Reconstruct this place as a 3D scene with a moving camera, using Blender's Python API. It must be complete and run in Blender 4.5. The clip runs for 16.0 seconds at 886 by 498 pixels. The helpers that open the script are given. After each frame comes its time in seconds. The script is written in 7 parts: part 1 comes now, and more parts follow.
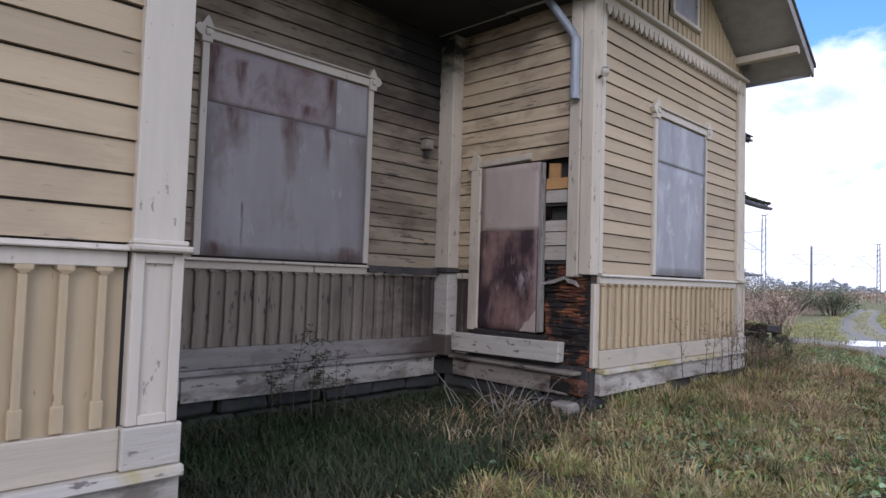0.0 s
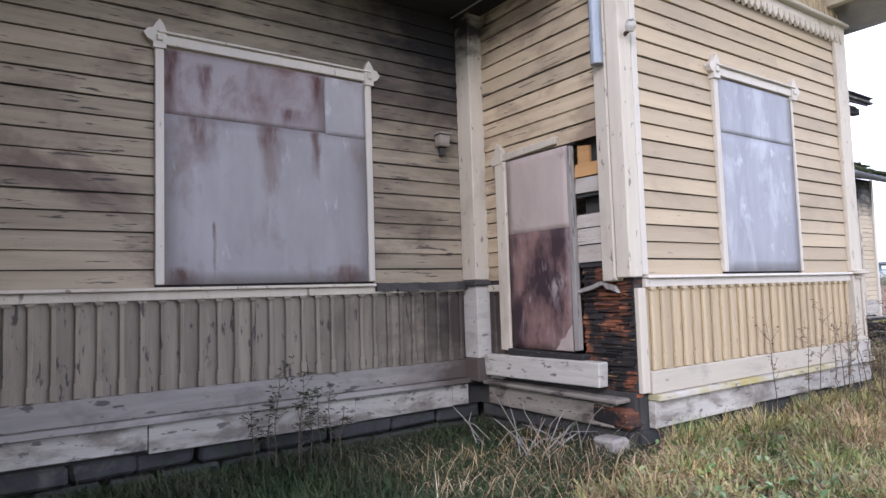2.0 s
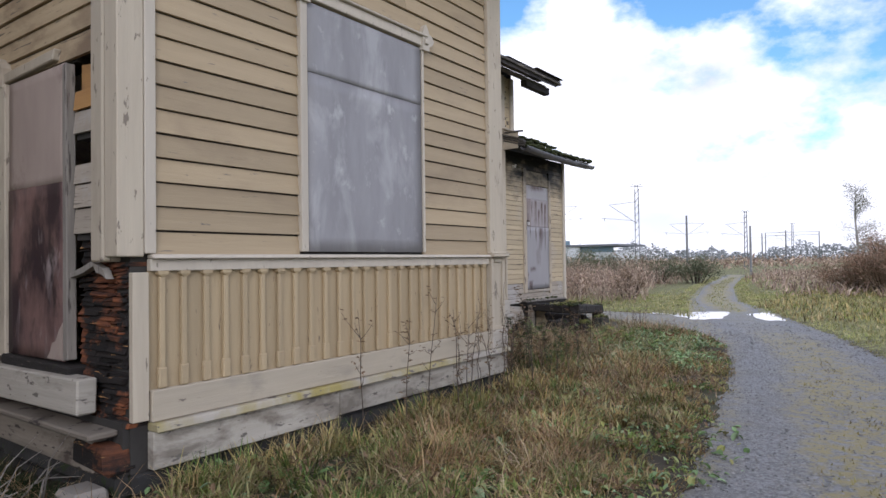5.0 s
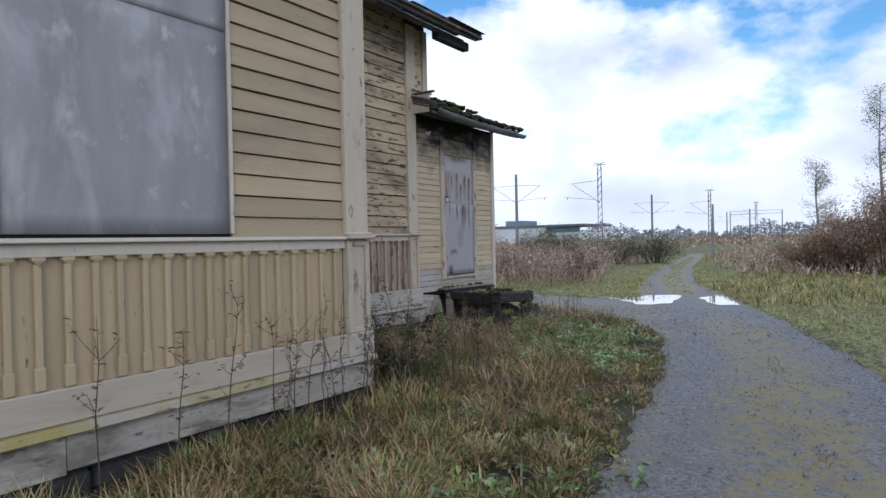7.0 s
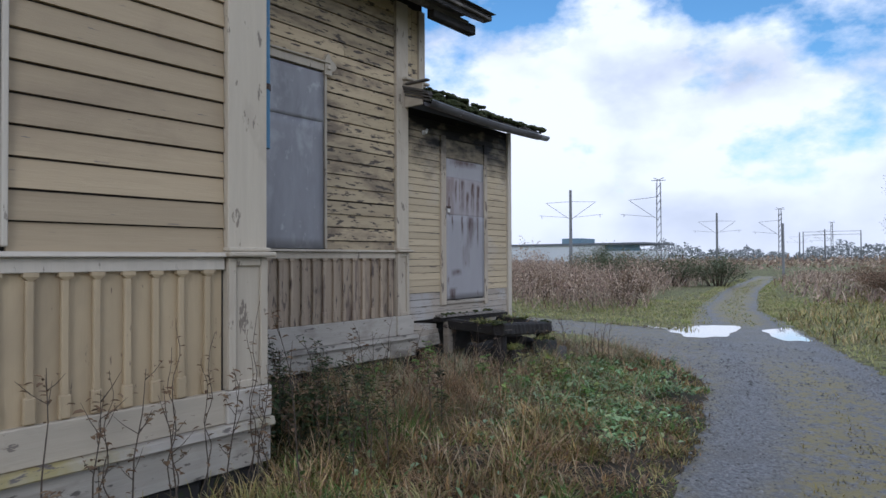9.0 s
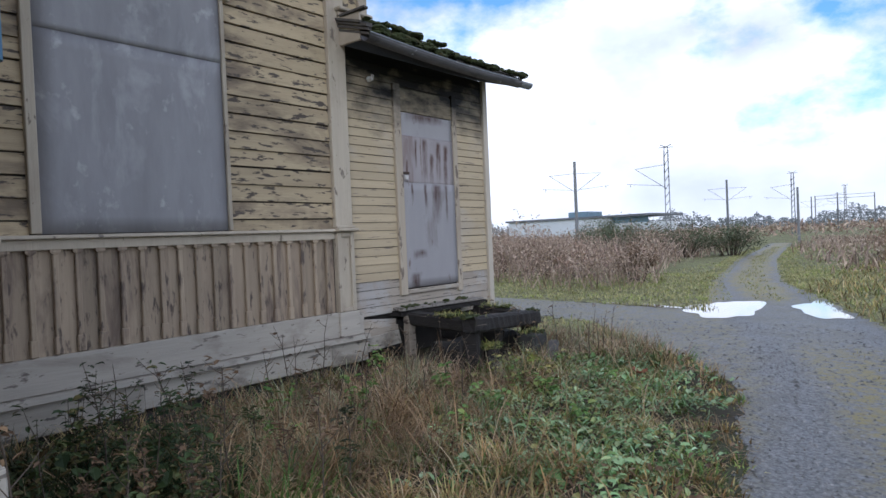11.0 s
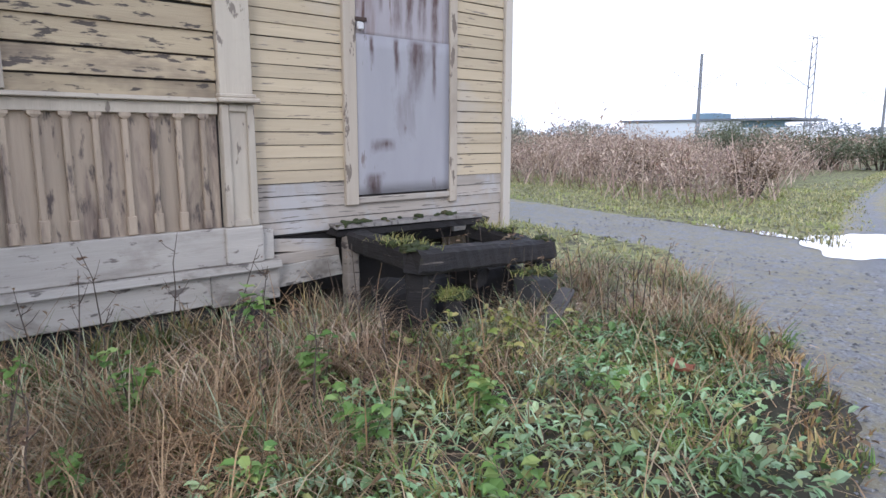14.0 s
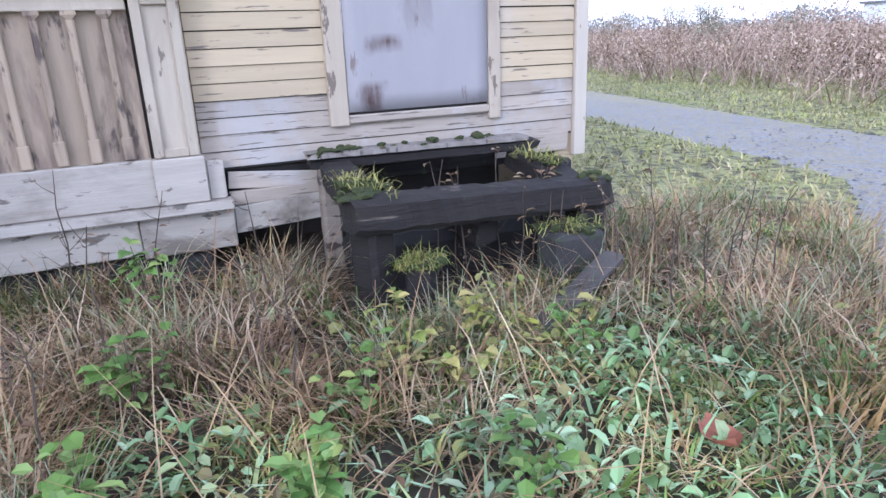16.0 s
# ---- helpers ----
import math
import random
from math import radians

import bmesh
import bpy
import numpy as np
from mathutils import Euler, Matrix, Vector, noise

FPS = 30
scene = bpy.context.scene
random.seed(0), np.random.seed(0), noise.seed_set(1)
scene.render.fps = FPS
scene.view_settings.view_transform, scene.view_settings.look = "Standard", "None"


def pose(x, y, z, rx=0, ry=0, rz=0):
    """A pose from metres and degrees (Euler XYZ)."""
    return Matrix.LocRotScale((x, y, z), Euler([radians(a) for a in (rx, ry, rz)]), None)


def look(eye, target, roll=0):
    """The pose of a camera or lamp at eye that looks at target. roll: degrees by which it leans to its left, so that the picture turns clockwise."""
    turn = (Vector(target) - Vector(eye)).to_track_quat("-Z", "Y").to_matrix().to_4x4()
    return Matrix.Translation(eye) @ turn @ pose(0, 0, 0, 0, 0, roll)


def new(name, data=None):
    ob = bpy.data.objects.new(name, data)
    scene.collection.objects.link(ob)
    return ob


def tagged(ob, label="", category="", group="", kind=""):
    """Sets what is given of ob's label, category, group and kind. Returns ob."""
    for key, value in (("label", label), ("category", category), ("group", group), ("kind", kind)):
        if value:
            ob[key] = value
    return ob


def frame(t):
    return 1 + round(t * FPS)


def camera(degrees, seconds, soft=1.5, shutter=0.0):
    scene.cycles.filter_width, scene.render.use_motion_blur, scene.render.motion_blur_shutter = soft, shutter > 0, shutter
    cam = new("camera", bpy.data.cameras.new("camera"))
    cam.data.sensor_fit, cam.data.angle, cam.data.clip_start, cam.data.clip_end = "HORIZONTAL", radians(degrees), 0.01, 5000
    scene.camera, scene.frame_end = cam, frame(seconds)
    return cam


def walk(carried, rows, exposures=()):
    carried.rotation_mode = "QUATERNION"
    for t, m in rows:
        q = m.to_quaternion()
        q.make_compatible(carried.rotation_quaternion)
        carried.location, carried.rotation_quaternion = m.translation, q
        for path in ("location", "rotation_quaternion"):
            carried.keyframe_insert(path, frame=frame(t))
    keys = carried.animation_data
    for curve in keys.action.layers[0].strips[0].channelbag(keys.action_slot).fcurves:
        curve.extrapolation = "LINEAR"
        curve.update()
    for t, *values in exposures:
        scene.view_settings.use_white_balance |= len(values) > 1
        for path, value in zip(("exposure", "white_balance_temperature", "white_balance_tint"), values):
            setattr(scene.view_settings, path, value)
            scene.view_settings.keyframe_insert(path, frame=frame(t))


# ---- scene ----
cam = camera(68.6, 16.0)
METRES, EYE, TILT, LEAN, TURN = 15.2, 1.4, 0.0, 0.0, 44.4
ROWS = [
    (0.0, 0.0, 0.0, 0.0, -0.08, 2.65, -1.83),
    (0.5, 0.0191, 0.0203, -0.0005, 1.6, 2.51, -0.64),
    (1.0, 0.0379, 0.0385, 0.0006, 5.11, 1.85, -0.75),
    (1.5, 0.0506, 0.0603, 0.0012, 9.37, 4.19, -0.45),
    (2.0, 0.0693, 0.0796, 0.0003, 10.48, 3.94, 1.81),
    (2.5, 0.0898, 0.0951, 0.0014, 12.24, 2.37, 2.18),
    (3.0, 0.1093, 0.1159, 0.0022, 6.69, 3.27, 1.11),
    (3.5, 0.1324, 0.1343, 0.0019, 2.93, 2.58, 1.04),
    (4.0, 0.1558, 0.1527, 0.0021, -1.31, 1.31, 1.06),
    (4.5, 0.1789, 0.174, 0.0029, -6.56, 1.6, 0.77),
    (7.0, 0.2929, 0.2941, 0.0029, -10.83, -0.6, 1.26),
    (7.5, 0.3153, 0.32, 0.0042, -11.86, -0.85, 1.78),
    (8.0, 0.3376, 0.3434, 0.0048, -6.66, -1.99, 0.38),
    (8.5, 0.3549, 0.3746, 0.0049, -7.32, -1.31, 1.45),
    (9.0, 0.3721, 0.4016, 0.0046, -5.67, 0.88, 0.24),
    (9.5, 0.3841, 0.4305, 0.0048, -4.86, -0.18, 1.04),
    (10.0, 0.3969, 0.461, 0.0044, -6.94, -0.63, 1.47),
    (12.5, 0.4681, 0.6086, -0.0017, 1.86, -0.66, 3.45),
    (13.0, 0.4852, 0.6349, -0.0032, 4.54, 1.0, 1.14),
    (13.5, 0.5001, 0.6625, -0.0033, 6.77, -5.39, 0.31),
    (14.0, 0.5142, 0.6922, -0.0042, 4.94, -9.83, -0.06),
    (14.5, 0.5304, 0.7197, -0.0072, 11.34, -13.16, 1.11),
    (15.0, 0.5468, 0.7472, -0.0071, 13.92, -13.73, -0.13),
    (15.5, 0.559, 0.7748, -0.007, 16.24, -16.08, 1.05),
    (16.0, 0.5737, 0.7998, -0.0075, 21.2, -18.04, 2.06),
]
EXPOSURES = [(0.0, 0.42, 5700, 22), (1.0, 0.50, 5700, 22), (2.0, 1.33, 5650, 22), (2.5, 1.37, 5700, 24), (3.0, 1.02, 5800, 24), (3.5, 0.68, 6000, 23), (4.5, 0.35, 6100, 20), (7.0, -0.02, 5680, 14), (7.5, -0.18, 5600, 14), (8.5, -0.05, 5750, 15), (9.0, -0.16, 5600, 14), (10.2, -0.18, 5600, 12),
             (12.3, 0.73, 5820, 18), (13.0, 0.56, 5780, 17), (13.5, 0.5, 5750, 18), (14.0, 0.8, 5680, 18), (14.5, 1.08, 5580, 20), (15.0, 1.28, 5550, 20), (16.0, 1.31, 5300, 22)]
walk(cam, [(t, pose(0, 0, EYE, TILT, LEAN, TURN) @ pose(METRES * x, METRES * y, METRES * z, 90 + pitch, roll, yaw)) for t, x, y, z, yaw, pitch, roll in ROWS], EXPOSURES)

# ---- world and sun ----
SUN_UP, SUN_ROUND = 24.0, 38.0          # degrees above the horizon; degrees from -y towards +x
sky_world = bpy.data.worlds.new("sky")
scene.world = sky_world
sky_world.use_nodes = True
wt = sky_world.node_tree
for n in list(wt.nodes):
    wt.nodes.remove(n)

w_out = wt.nodes.new("ShaderNodeOutputWorld")
w_bg = wt.nodes.new("ShaderNodeBackground")
w_sky = wt.nodes.new("ShaderNodeTexSky")
w_sky.sky_type = "NISHITA"
w_sky.sun_disc = False
w_sky.sun_elevation = radians(SUN_UP)
w_sky.sun_rotation = radians(180 - SUN_ROUND)
w_sky.dust_density, w_sky.ozone_density = 0.6, 2.0
w_tc = wt.nodes.new("ShaderNodeTexCoord")
w_sep = wt.nodes.new("ShaderNodeSeparateXYZ")
wt.links.new(w_tc.outputs["Generated"], w_sep.inputs[0])
w_shift = wt.nodes.new("ShaderNodeMapping")
w_shift.inputs["Scale"].default_value = (1.0, 1.0, 1.7)
w_shift.inputs["Location"].default_value = (0.62, 0.4, 0.35)
wt.links.new(w_tc.outputs["Generated"], w_shift.inputs[0])
w_n = wt.nodes.new("ShaderNodeTexNoise")
w_n.inputs["Scale"].default_value, w_n.inputs["Detail"].default_value, w_n.inputs["Roughness"].default_value = 2.5, 12.0, 0.56
wt.links.new(w_shift.outputs[0], w_n.inputs["Vector"])
w_r = wt.nodes.new("ShaderNodeValToRGB")
w_r.color_ramp.elements[0].position, w_r.color_ramp.elements[1].position = 0.45, 0.53
w_gap = wt.nodes.new("ShaderNodeVectorMath")
w_gap.operation = "DISTANCE"
w_gap.inputs[1].default_value = (-0.06, 0.92, 0.39)
wt.links.new(w_tc.outputs["Generated"], w_gap.inputs[0])
w_thin = wt.nodes.new("ShaderNodeMapRange")
w_thin.inputs["From Min"].default_value, w_thin.inputs["From Max"].default_value = 0.10, 0.30
w_thin.inputs["To Min"].default_value, w_thin.inputs["To Max"].default_value = -0.09, 0.06
wt.links.new(w_gap.outputs["Value"], w_thin.inputs["Value"])
w_sum = wt.nodes.new("ShaderNodeMath")
wt.links.new(w_n.outputs[0], w_sum.inputs[0])
wt.links.new(w_thin.outputs[0], w_sum.inputs[1])
wt.links.new(w_sum.outputs[0], w_r.inputs[0])
w_n2 = wt.nodes.new("ShaderNodeTexNoise")
w_n2.inputs["Scale"].default_value, w_n2.inputs["Detail"].default_value = 3.6, 8.0
wt.links.new(w_shift.outputs[0], w_n2.inputs["Vector"])
w_c = wt.nodes.new("ShaderNodeValToRGB")
w_c.color_ramp.elements[0].position, w_c.color_ramp.elements[0].color = 0.36, (0.60, 0.66, 0.76, 1)
w_c.color_ramp.elements[1].position, w_c.color_ramp.elements[1].color = 0.56, (1.15, 1.17, 1.2, 1)
wt.links.new(w_n2.outputs[0], w_c.inputs[0])
w_str = wt.nodes.new("ShaderNodeMixRGB")
w_str.blend_type = "MULTIPLY"
w_str.inputs[0].default_value = 1.0
w_str.inputs[2].default_value = (0.10, 0.14, 0.15, 1)
wt.links.new(w_sky.outputs[0], w_str.inputs[1])
w_mix = wt.nodes.new("ShaderNodeMixRGB")
wt.links.new(w_r.outputs[0], w_mix.inputs[0])
wt.links.new(w_str.outputs[0], w_mix.inputs[1])
wt.links.new(w_c.outputs[0], w_mix.inputs[2])
w_haze = wt.nodes.new("ShaderNodeMapRange")
w_haze.inputs["From Min"].default_value, w_haze.inputs["From Max"].default_value = 0.16, 0.0
w_haze.inputs["To Max"].default_value = 0.75
wt.links.new(w_sep.outputs[2], w_haze.inputs["Value"])
w_low = wt.nodes.new("ShaderNodeMixRGB")
w_low.inputs[2].default_value = (0.98, 1.0, 1.04, 1)
wt.links.new(w_haze.outputs[0], w_low.inputs[0])
wt.links.new(w_mix.outputs[0], w_low.inputs[1])
wt.links.new(w_low.outputs[0], w_bg.inputs[0])
wt.links.new(w_bg.outputs[0], w_out.inputs[0])

sun = new("sun", bpy.data.lights.new("sun", "SUN"))
sun.data.energy, sun.data.angle, sun.data.color = 0.75, radians(18), (1.0, 0.94, 0.86)
sun_way = Vector((math.sin(radians(SUN_ROUND)) * math.cos(radians(SUN_UP)), -math.cos(radians(SUN_ROUND)) * math.cos(radians(SUN_UP)), math.sin(radians(SUN_UP))))
sun.matrix_world = look(sun_way * 60, (0, 0, 0))


# ---- materials ----
def surface(name, base, tone, scale=(6, 6, 6), spread=0.5, stain=None, stain_scale=(1, 1, 1), stain_at=0.6, stain_soft=0.08,
            second=None, second_scale=(20, 20, 20), second_at=0.66, second_soft=0.03,
            rough=0.7, metal=0.0, bump=0.25, vary=0.12, island=False, soot=None, moss=None, drips=(), drip=(0.1, 0.05, 0.04), black=(0.03, 0.026, 0.024)):
    """base and tone mix by grain; stain is a large soft blotch, second a small sharp one; vary is the tone from piece to piece;
    drips are run-down stains (place along the wall, top, length, half width) of the colour drip."""
    m = bpy.data.materials.new(name)
    m.use_nodes = True
    t = m.node_tree
    b = t.nodes["Principled BSDF"]
    geo = t.nodes.new("ShaderNodeNewGeometry")
    info = t.nodes.new("ShaderNodeObjectInfo")
    off = t.nodes.new("ShaderNodeVectorMath")
    off.operation = "MULTIPLY_ADD"
    rnd = geo.outputs["Random Per Island"] if island else info.outputs["Random"]
    t.links.new(rnd, off.inputs[0])
    off.inputs[1].default_value = (7.3, 5.1, 3.7)
    t.links.new(geo.outputs["Position"], off.inputs[2])

    def noise_at(sc, shifted, detail=6.0, size=1.0, distort=0.0):
        mp = t.nodes.new("ShaderNodeMapping")
        mp.inputs["Scale"].default_value = sc
        t.links.new(off.outputs[0] if shifted else geo.outputs["Position"], mp.inputs[0])
        n = t.nodes.new("ShaderNodeTexNoise")
        n.inputs["Scale"].default_value, n.inputs["Detail"].default_value, n.inputs["Roughness"].default_value = size, detail, 0.62
        n.inputs["Distortion"].default_value = distort
        t.links.new(mp.outputs[0], n.inputs["Vector"])
        return n.outputs[0]

    def ramp(src, lo, hi):
        r = t.nodes.new("ShaderNodeMapRange")
        r.inputs["From Min"].default_value, r.inputs["From Max"].default_value = lo, hi
        t.links.new(src, r.inputs["Value"])
        return r.outputs[0]

    def mixed(fac, a, c):
        mx = t.nodes.new("ShaderNodeMixRGB")
        t.links.new(fac, mx.inputs[0])
        if isinstance(a, tuple):
            mx.inputs[1].default_value = (*a, 1)
        else:
            t.links.new(a, mx.inputs[1])
        mx.inputs[2].default_value = (*c, 1)
        return mx.outputs[0]

    grain = noise_at(scale, True)
    col = mixed(ramp(grain, 0.5 - spread / 2, 0.5 + spread / 2), base, tone)
    if stain:
        col = mixed(ramp(noise_at(stain_scale, False, 5.0, 1.0, 0.4), stain_at, stain_at + stain_soft), col, stain)
    if second:
        col = mixed(ramp(noise_at(second_scale, True, 8.0), second_at, second_at + second_soft), col, second)
    # soot darkens around a point: smoke stain, and shade put into the colour
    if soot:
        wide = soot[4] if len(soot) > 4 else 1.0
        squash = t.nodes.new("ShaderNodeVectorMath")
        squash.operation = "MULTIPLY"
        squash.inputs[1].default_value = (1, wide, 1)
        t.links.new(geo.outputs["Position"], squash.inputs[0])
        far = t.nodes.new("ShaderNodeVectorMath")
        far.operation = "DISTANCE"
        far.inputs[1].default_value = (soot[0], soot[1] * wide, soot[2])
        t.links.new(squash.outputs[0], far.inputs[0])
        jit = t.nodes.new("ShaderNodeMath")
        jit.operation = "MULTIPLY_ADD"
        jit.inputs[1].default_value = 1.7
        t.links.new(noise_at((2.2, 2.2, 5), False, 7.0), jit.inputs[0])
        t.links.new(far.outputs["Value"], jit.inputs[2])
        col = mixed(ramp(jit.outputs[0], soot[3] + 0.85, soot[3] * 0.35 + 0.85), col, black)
    if drips:
        where = t.nodes.new("ShaderNodeSeparateXYZ")
        t.links.new(geo.outputs["Position"], where.inputs[0])
        wob, fade = noise_at((5, 5, 2.5), False, 5.0), noise_at((14, 14, 3), False, 6.0)

        def calc(op, a, c, e=0.0):
            k = t.nodes.new("ShaderNodeMath")
            k.operation = op
            for i, v in enumerate((a, c, e)):
                if isinstance(v, float):
                    k.inputs[i].default_value = v
                else:
                    t.links.new(v, k.inputs[i])
            return k.outputs[0]

        total = None
        for u, top, length, half in drips:
            away = calc("ABSOLUTE", calc("MULTIPLY_ADD", wob, half * 2.4, calc("SUBTRACT", where.outputs[1], u + half * 1.2)), 0.0)
            low = calc("MULTIPLY_ADD", fade, length, where.outputs[2])
            run = calc("MULTIPLY", ramp(away, half, half * 0.25), ramp(low, top - length * 0.5, top + length * 0.2) if half < 0.1 else ramp(calc("MULTIPLY_ADD", wob, length, where.outputs[2]), top - length * 0.5, top + length * 0.2))
            run = calc("MULTIPLY", run, ramp(where.outputs[2], top + 0.03, top - 0.02))
            total = run if total is None else calc("MAXIMUM", total, run)
        col = mixed(calc("MULTIPLY", total, ramp(fade, 0.15, 0.55)), col, drip)
    if moss:
        at = t.nodes.new("ShaderNodeAttribute")
        at.attribute_name = "moss"
        mul = t.nodes.new("ShaderNodeMath")
        mul.operation = "MULTIPLY"
        t.links.new(at.outputs["Fac"], mul.inputs[0])
        t.links.new(ramp(noise_at((9, 9, 9), False, 14.0), 0.40, 0.60), mul.inputs[1])
        col = mixed(mul.outputs[0], col, moss)
    hsv = t.nodes.new("ShaderNodeHueSaturation")
    t.links.new(col, hsv.inputs["Color"])
    vv = t.nodes.new("ShaderNodeMapRange")
    vv.inputs["To Min"].default_value, vv.inputs["To Max"].default_value = 1 - vary, 1 + vary
    t.links.new(rnd, vv.inputs["Value"])
    t.links.new(vv.outputs[0], hsv.inputs["Value"])
    t.links.new(hsv.outputs[0], b.inputs["Base Color"])
    b.inputs["Roughness"].default_value, b.inputs["Metallic"].default_value = rough, metal
    if bump:
        bp = t.nodes.new("ShaderNodeBump")
        bp.inputs["Strength"].default_value, bp.inputs["Distance"].default_value = bump, 0.01
        t.links.new(noise_at(tuple(s * 2.5 for s in scale), True, 8.0), bp.inputs["Height"])
        t.links.new(bp.outputs[0], b.inputs["Normal"])
    return m


def leafy(name, colours, vary=0.3, rough=0.6, through_light=0.12, together=0.5, patch=0.75):
    """Blades and leaves: a colour of its own for each one."""
    m = bpy.data.materials.new(name)
    m.use_nodes = True
    t = m.node_tree
    b = t.nodes["Principled BSDF"]
    geo = t.nodes.new("ShaderNodeNewGeometry")
    r = t.nodes.new("ShaderNodeValToRGB")
    els = r.color_ramp.elements
    while len(els) < len(colours):
        els.new(0.5)
    for i, c in enumerate(colours):
        els[i].position, els[i].color = i / (len(colours) - 1), (*c, 1)
    n = t.nodes.new("ShaderNodeTexNoise")
    n.inputs["Scale"].default_value, n.inputs["Detail"].default_value = 1.4, 3.0
    t.links.new(geo.outputs["Position"], n.inputs["Vector"])
    n2 = t.nodes.new("ShaderNodeTexNoise")
    n2.inputs["Scale"].default_value, n2.inputs["Detail"].default_value = patch, 4.0
    t.links.new(geo.outputs["Position"], n2.inputs["Vector"])
    near = t.nodes.new("ShaderNodeMapRange")
    near.inputs["From Min"].default_value, near.inputs["From Max"].default_value = 0.36, 0.64
    t.links.new(n2.outputs[0], near.inputs["Value"])
    tone = t.nodes.new("ShaderNodeMix")
    tone.inputs["Factor"].default_value = together
    t.links.new(geo.outputs["Random Per Island"], tone.inputs["A"])
    t.links.new(near.outputs[0], tone.inputs["B"])
    t.links.new(tone.outputs["Result"], r.inputs[0])
    v = t.nodes.new("ShaderNodeMapRange")
    v.inputs["From Min"].default_value, v.inputs["From Max"].default_value = 0.3, 0.7
    v.inputs["To Min"].default_value, v.inputs["To Max"].default_value = 1 - vary, 1 + vary
    t.links.new(n.outputs[0], v.inputs["Value"])
    hsv = t.nodes.new("ShaderNodeHueSaturation")
    t.links.new(r.outputs[0], hsv.inputs["Color"])
    t.links.new(v.outputs[0], hsv.inputs["Value"])
    t.links.new(hsv.outputs[0], b.inputs["Base Color"])
    b.inputs["Roughness"].default_value = rough
    b.inputs["Specular IOR Level"].default_value = 0.25
    tr = t.nodes.new("ShaderNodeBsdfTranslucent")
    t.links.new(hsv.outputs[0], tr.inputs[0])
    mx = t.nodes.new("ShaderNodeMixShader")
    mx.inputs[0].default_value = through_light
    t.links.new(b.outputs[0], mx.inputs[1])
    t.links.new(tr.outputs[0], mx.inputs[2])
    t.links.new(mx.outputs[0], t.nodes["Material Output"].inputs["Surface"])
    return m


OLD_WOOD = (0.17, 0.145, 0.12)
GREY_WOOD = (0.28, 0.25, 0.22)
H, V = (1.2, 1.2, 16), (16, 16, 1.2)     # grain along the boards, grain upright
M_SOUND = surface("ochre_paint", (0.425, 0.33, 0.208), (0.355, 0.272, 0.17), H, 0.6, (0.31, 0.235, 0.15), (0.9, 0.9, 2.4), 0.54, 0.2, OLD_WOOD, (4, 4, 40), 0.655, 0.03, 0.62, bump=0.3, vary=0.13)
M_WORN = surface("worn_ochre_paint", (0.46, 0.36, 0.232), (0.345, 0.262, 0.165), H, 0.5, (0.21, 0.15, 0.098), (1.1, 1.1, 2.2), 0.50, 0.16, (0.11, 0.088, 0.068), (2.2, 2.2, 34), 0.60, 0.04, 0.75, bump=0.45, vary=0.13, soot=(-6.1, 6.25, 4.85, 0.5), black=(0.02, 0.016, 0.014))
M_GREYED = surface("greyed_ochre_boards", (0.49, 0.395, 0.25), (0.385, 0.30, 0.19), H, 0.5, (0.19, 0.145, 0.10), (0.9, 0.9, 2.6), 0.49, 0.14, (0.085, 0.068, 0.054), (4.5, 4.5, 20), 0.56, 0.04, 0.78, bump=0.6, vary=0.17)
# soot in the upper corner; base tones also lowered for the recess's shade
M_RECESS = surface("sooty_shaded_ochre_paint", (0.335, 0.272, 0.185), (0.225, 0.178, 0.12), H, 0.45, (0.13, 0.092, 0.065), (0.8, 0.8, 1.5), 0.49, 0.16, (0.055, 0.042, 0.034), (2.4, 2.4, 30), 0.605, 0.03, 0.75, bump=0.45, vary=0.16, soot=(-6.1, 6.3, 4.95, 2.6), black=(0.014, 0.011, 0.011))
# the black band at the top is soot together with painted eave shade
M_ANNEX = surface("yellow_paint", (0.50, 0.405, 0.265), (0.43, 0.345, 0.225), H, 0.5, (0.45, 0.40, 0.335), (0.9, 0.9, 1.2), 0.56, 0.2, (0.19, 0.155, 0.12), (3.5, 3.5, 44), 0.615, 0.03, 0.65, bump=0.4, vary=0.10, soot=(-6.3, 16.3, 3.75, 1.05, 0.15), black=(0.008, 0.007, 0.007))
# jamb tops carry the same mix of soot and painted eave shade
M_JAMB = surface("weathered_jamb_paint", (0.47, 0.40, 0.31), (0.37, 0.31, 0.24), V, 0.6, (0.30, 0.245, 0.185), (1.6, 1.6, 1.1), 0.54, 0.15, (0.17, 0.135, 0.105), (13, 13, 5), 0.60, 0.03, 0.7, bump=0.4, vary=0.06, soot=(-6.3, 16.3, 3.75, 1.05, 0.15), black=(0.008, 0.007, 0.007))
M_BARE = surface("bleached_boards", (0.42, 0.365, 0.30), (0.32, 0.275, 0.225), H, 0.5, (0.40, 0.375, 0.35), (1.6, 1.6, 1.4), 0.50, 0.1, OLD_WOOD, (3, 3, 50), 0.595, 0.03, 0.8, bump=0.5, vary=0.12)
M_TRIM = surface("cream_trim_paint", (0.555, 0.495, 0.41), (0.47, 0.42, 0.35), V, 0.6, (0.47, 0.42, 0.35), (1.6, 1.6, 1.1), 0.58, 0.15, (0.28, 0.24, 0.195), (20, 20, 8), 0.645, 0.02, 0.6, bump=0.2, vary=0.05)
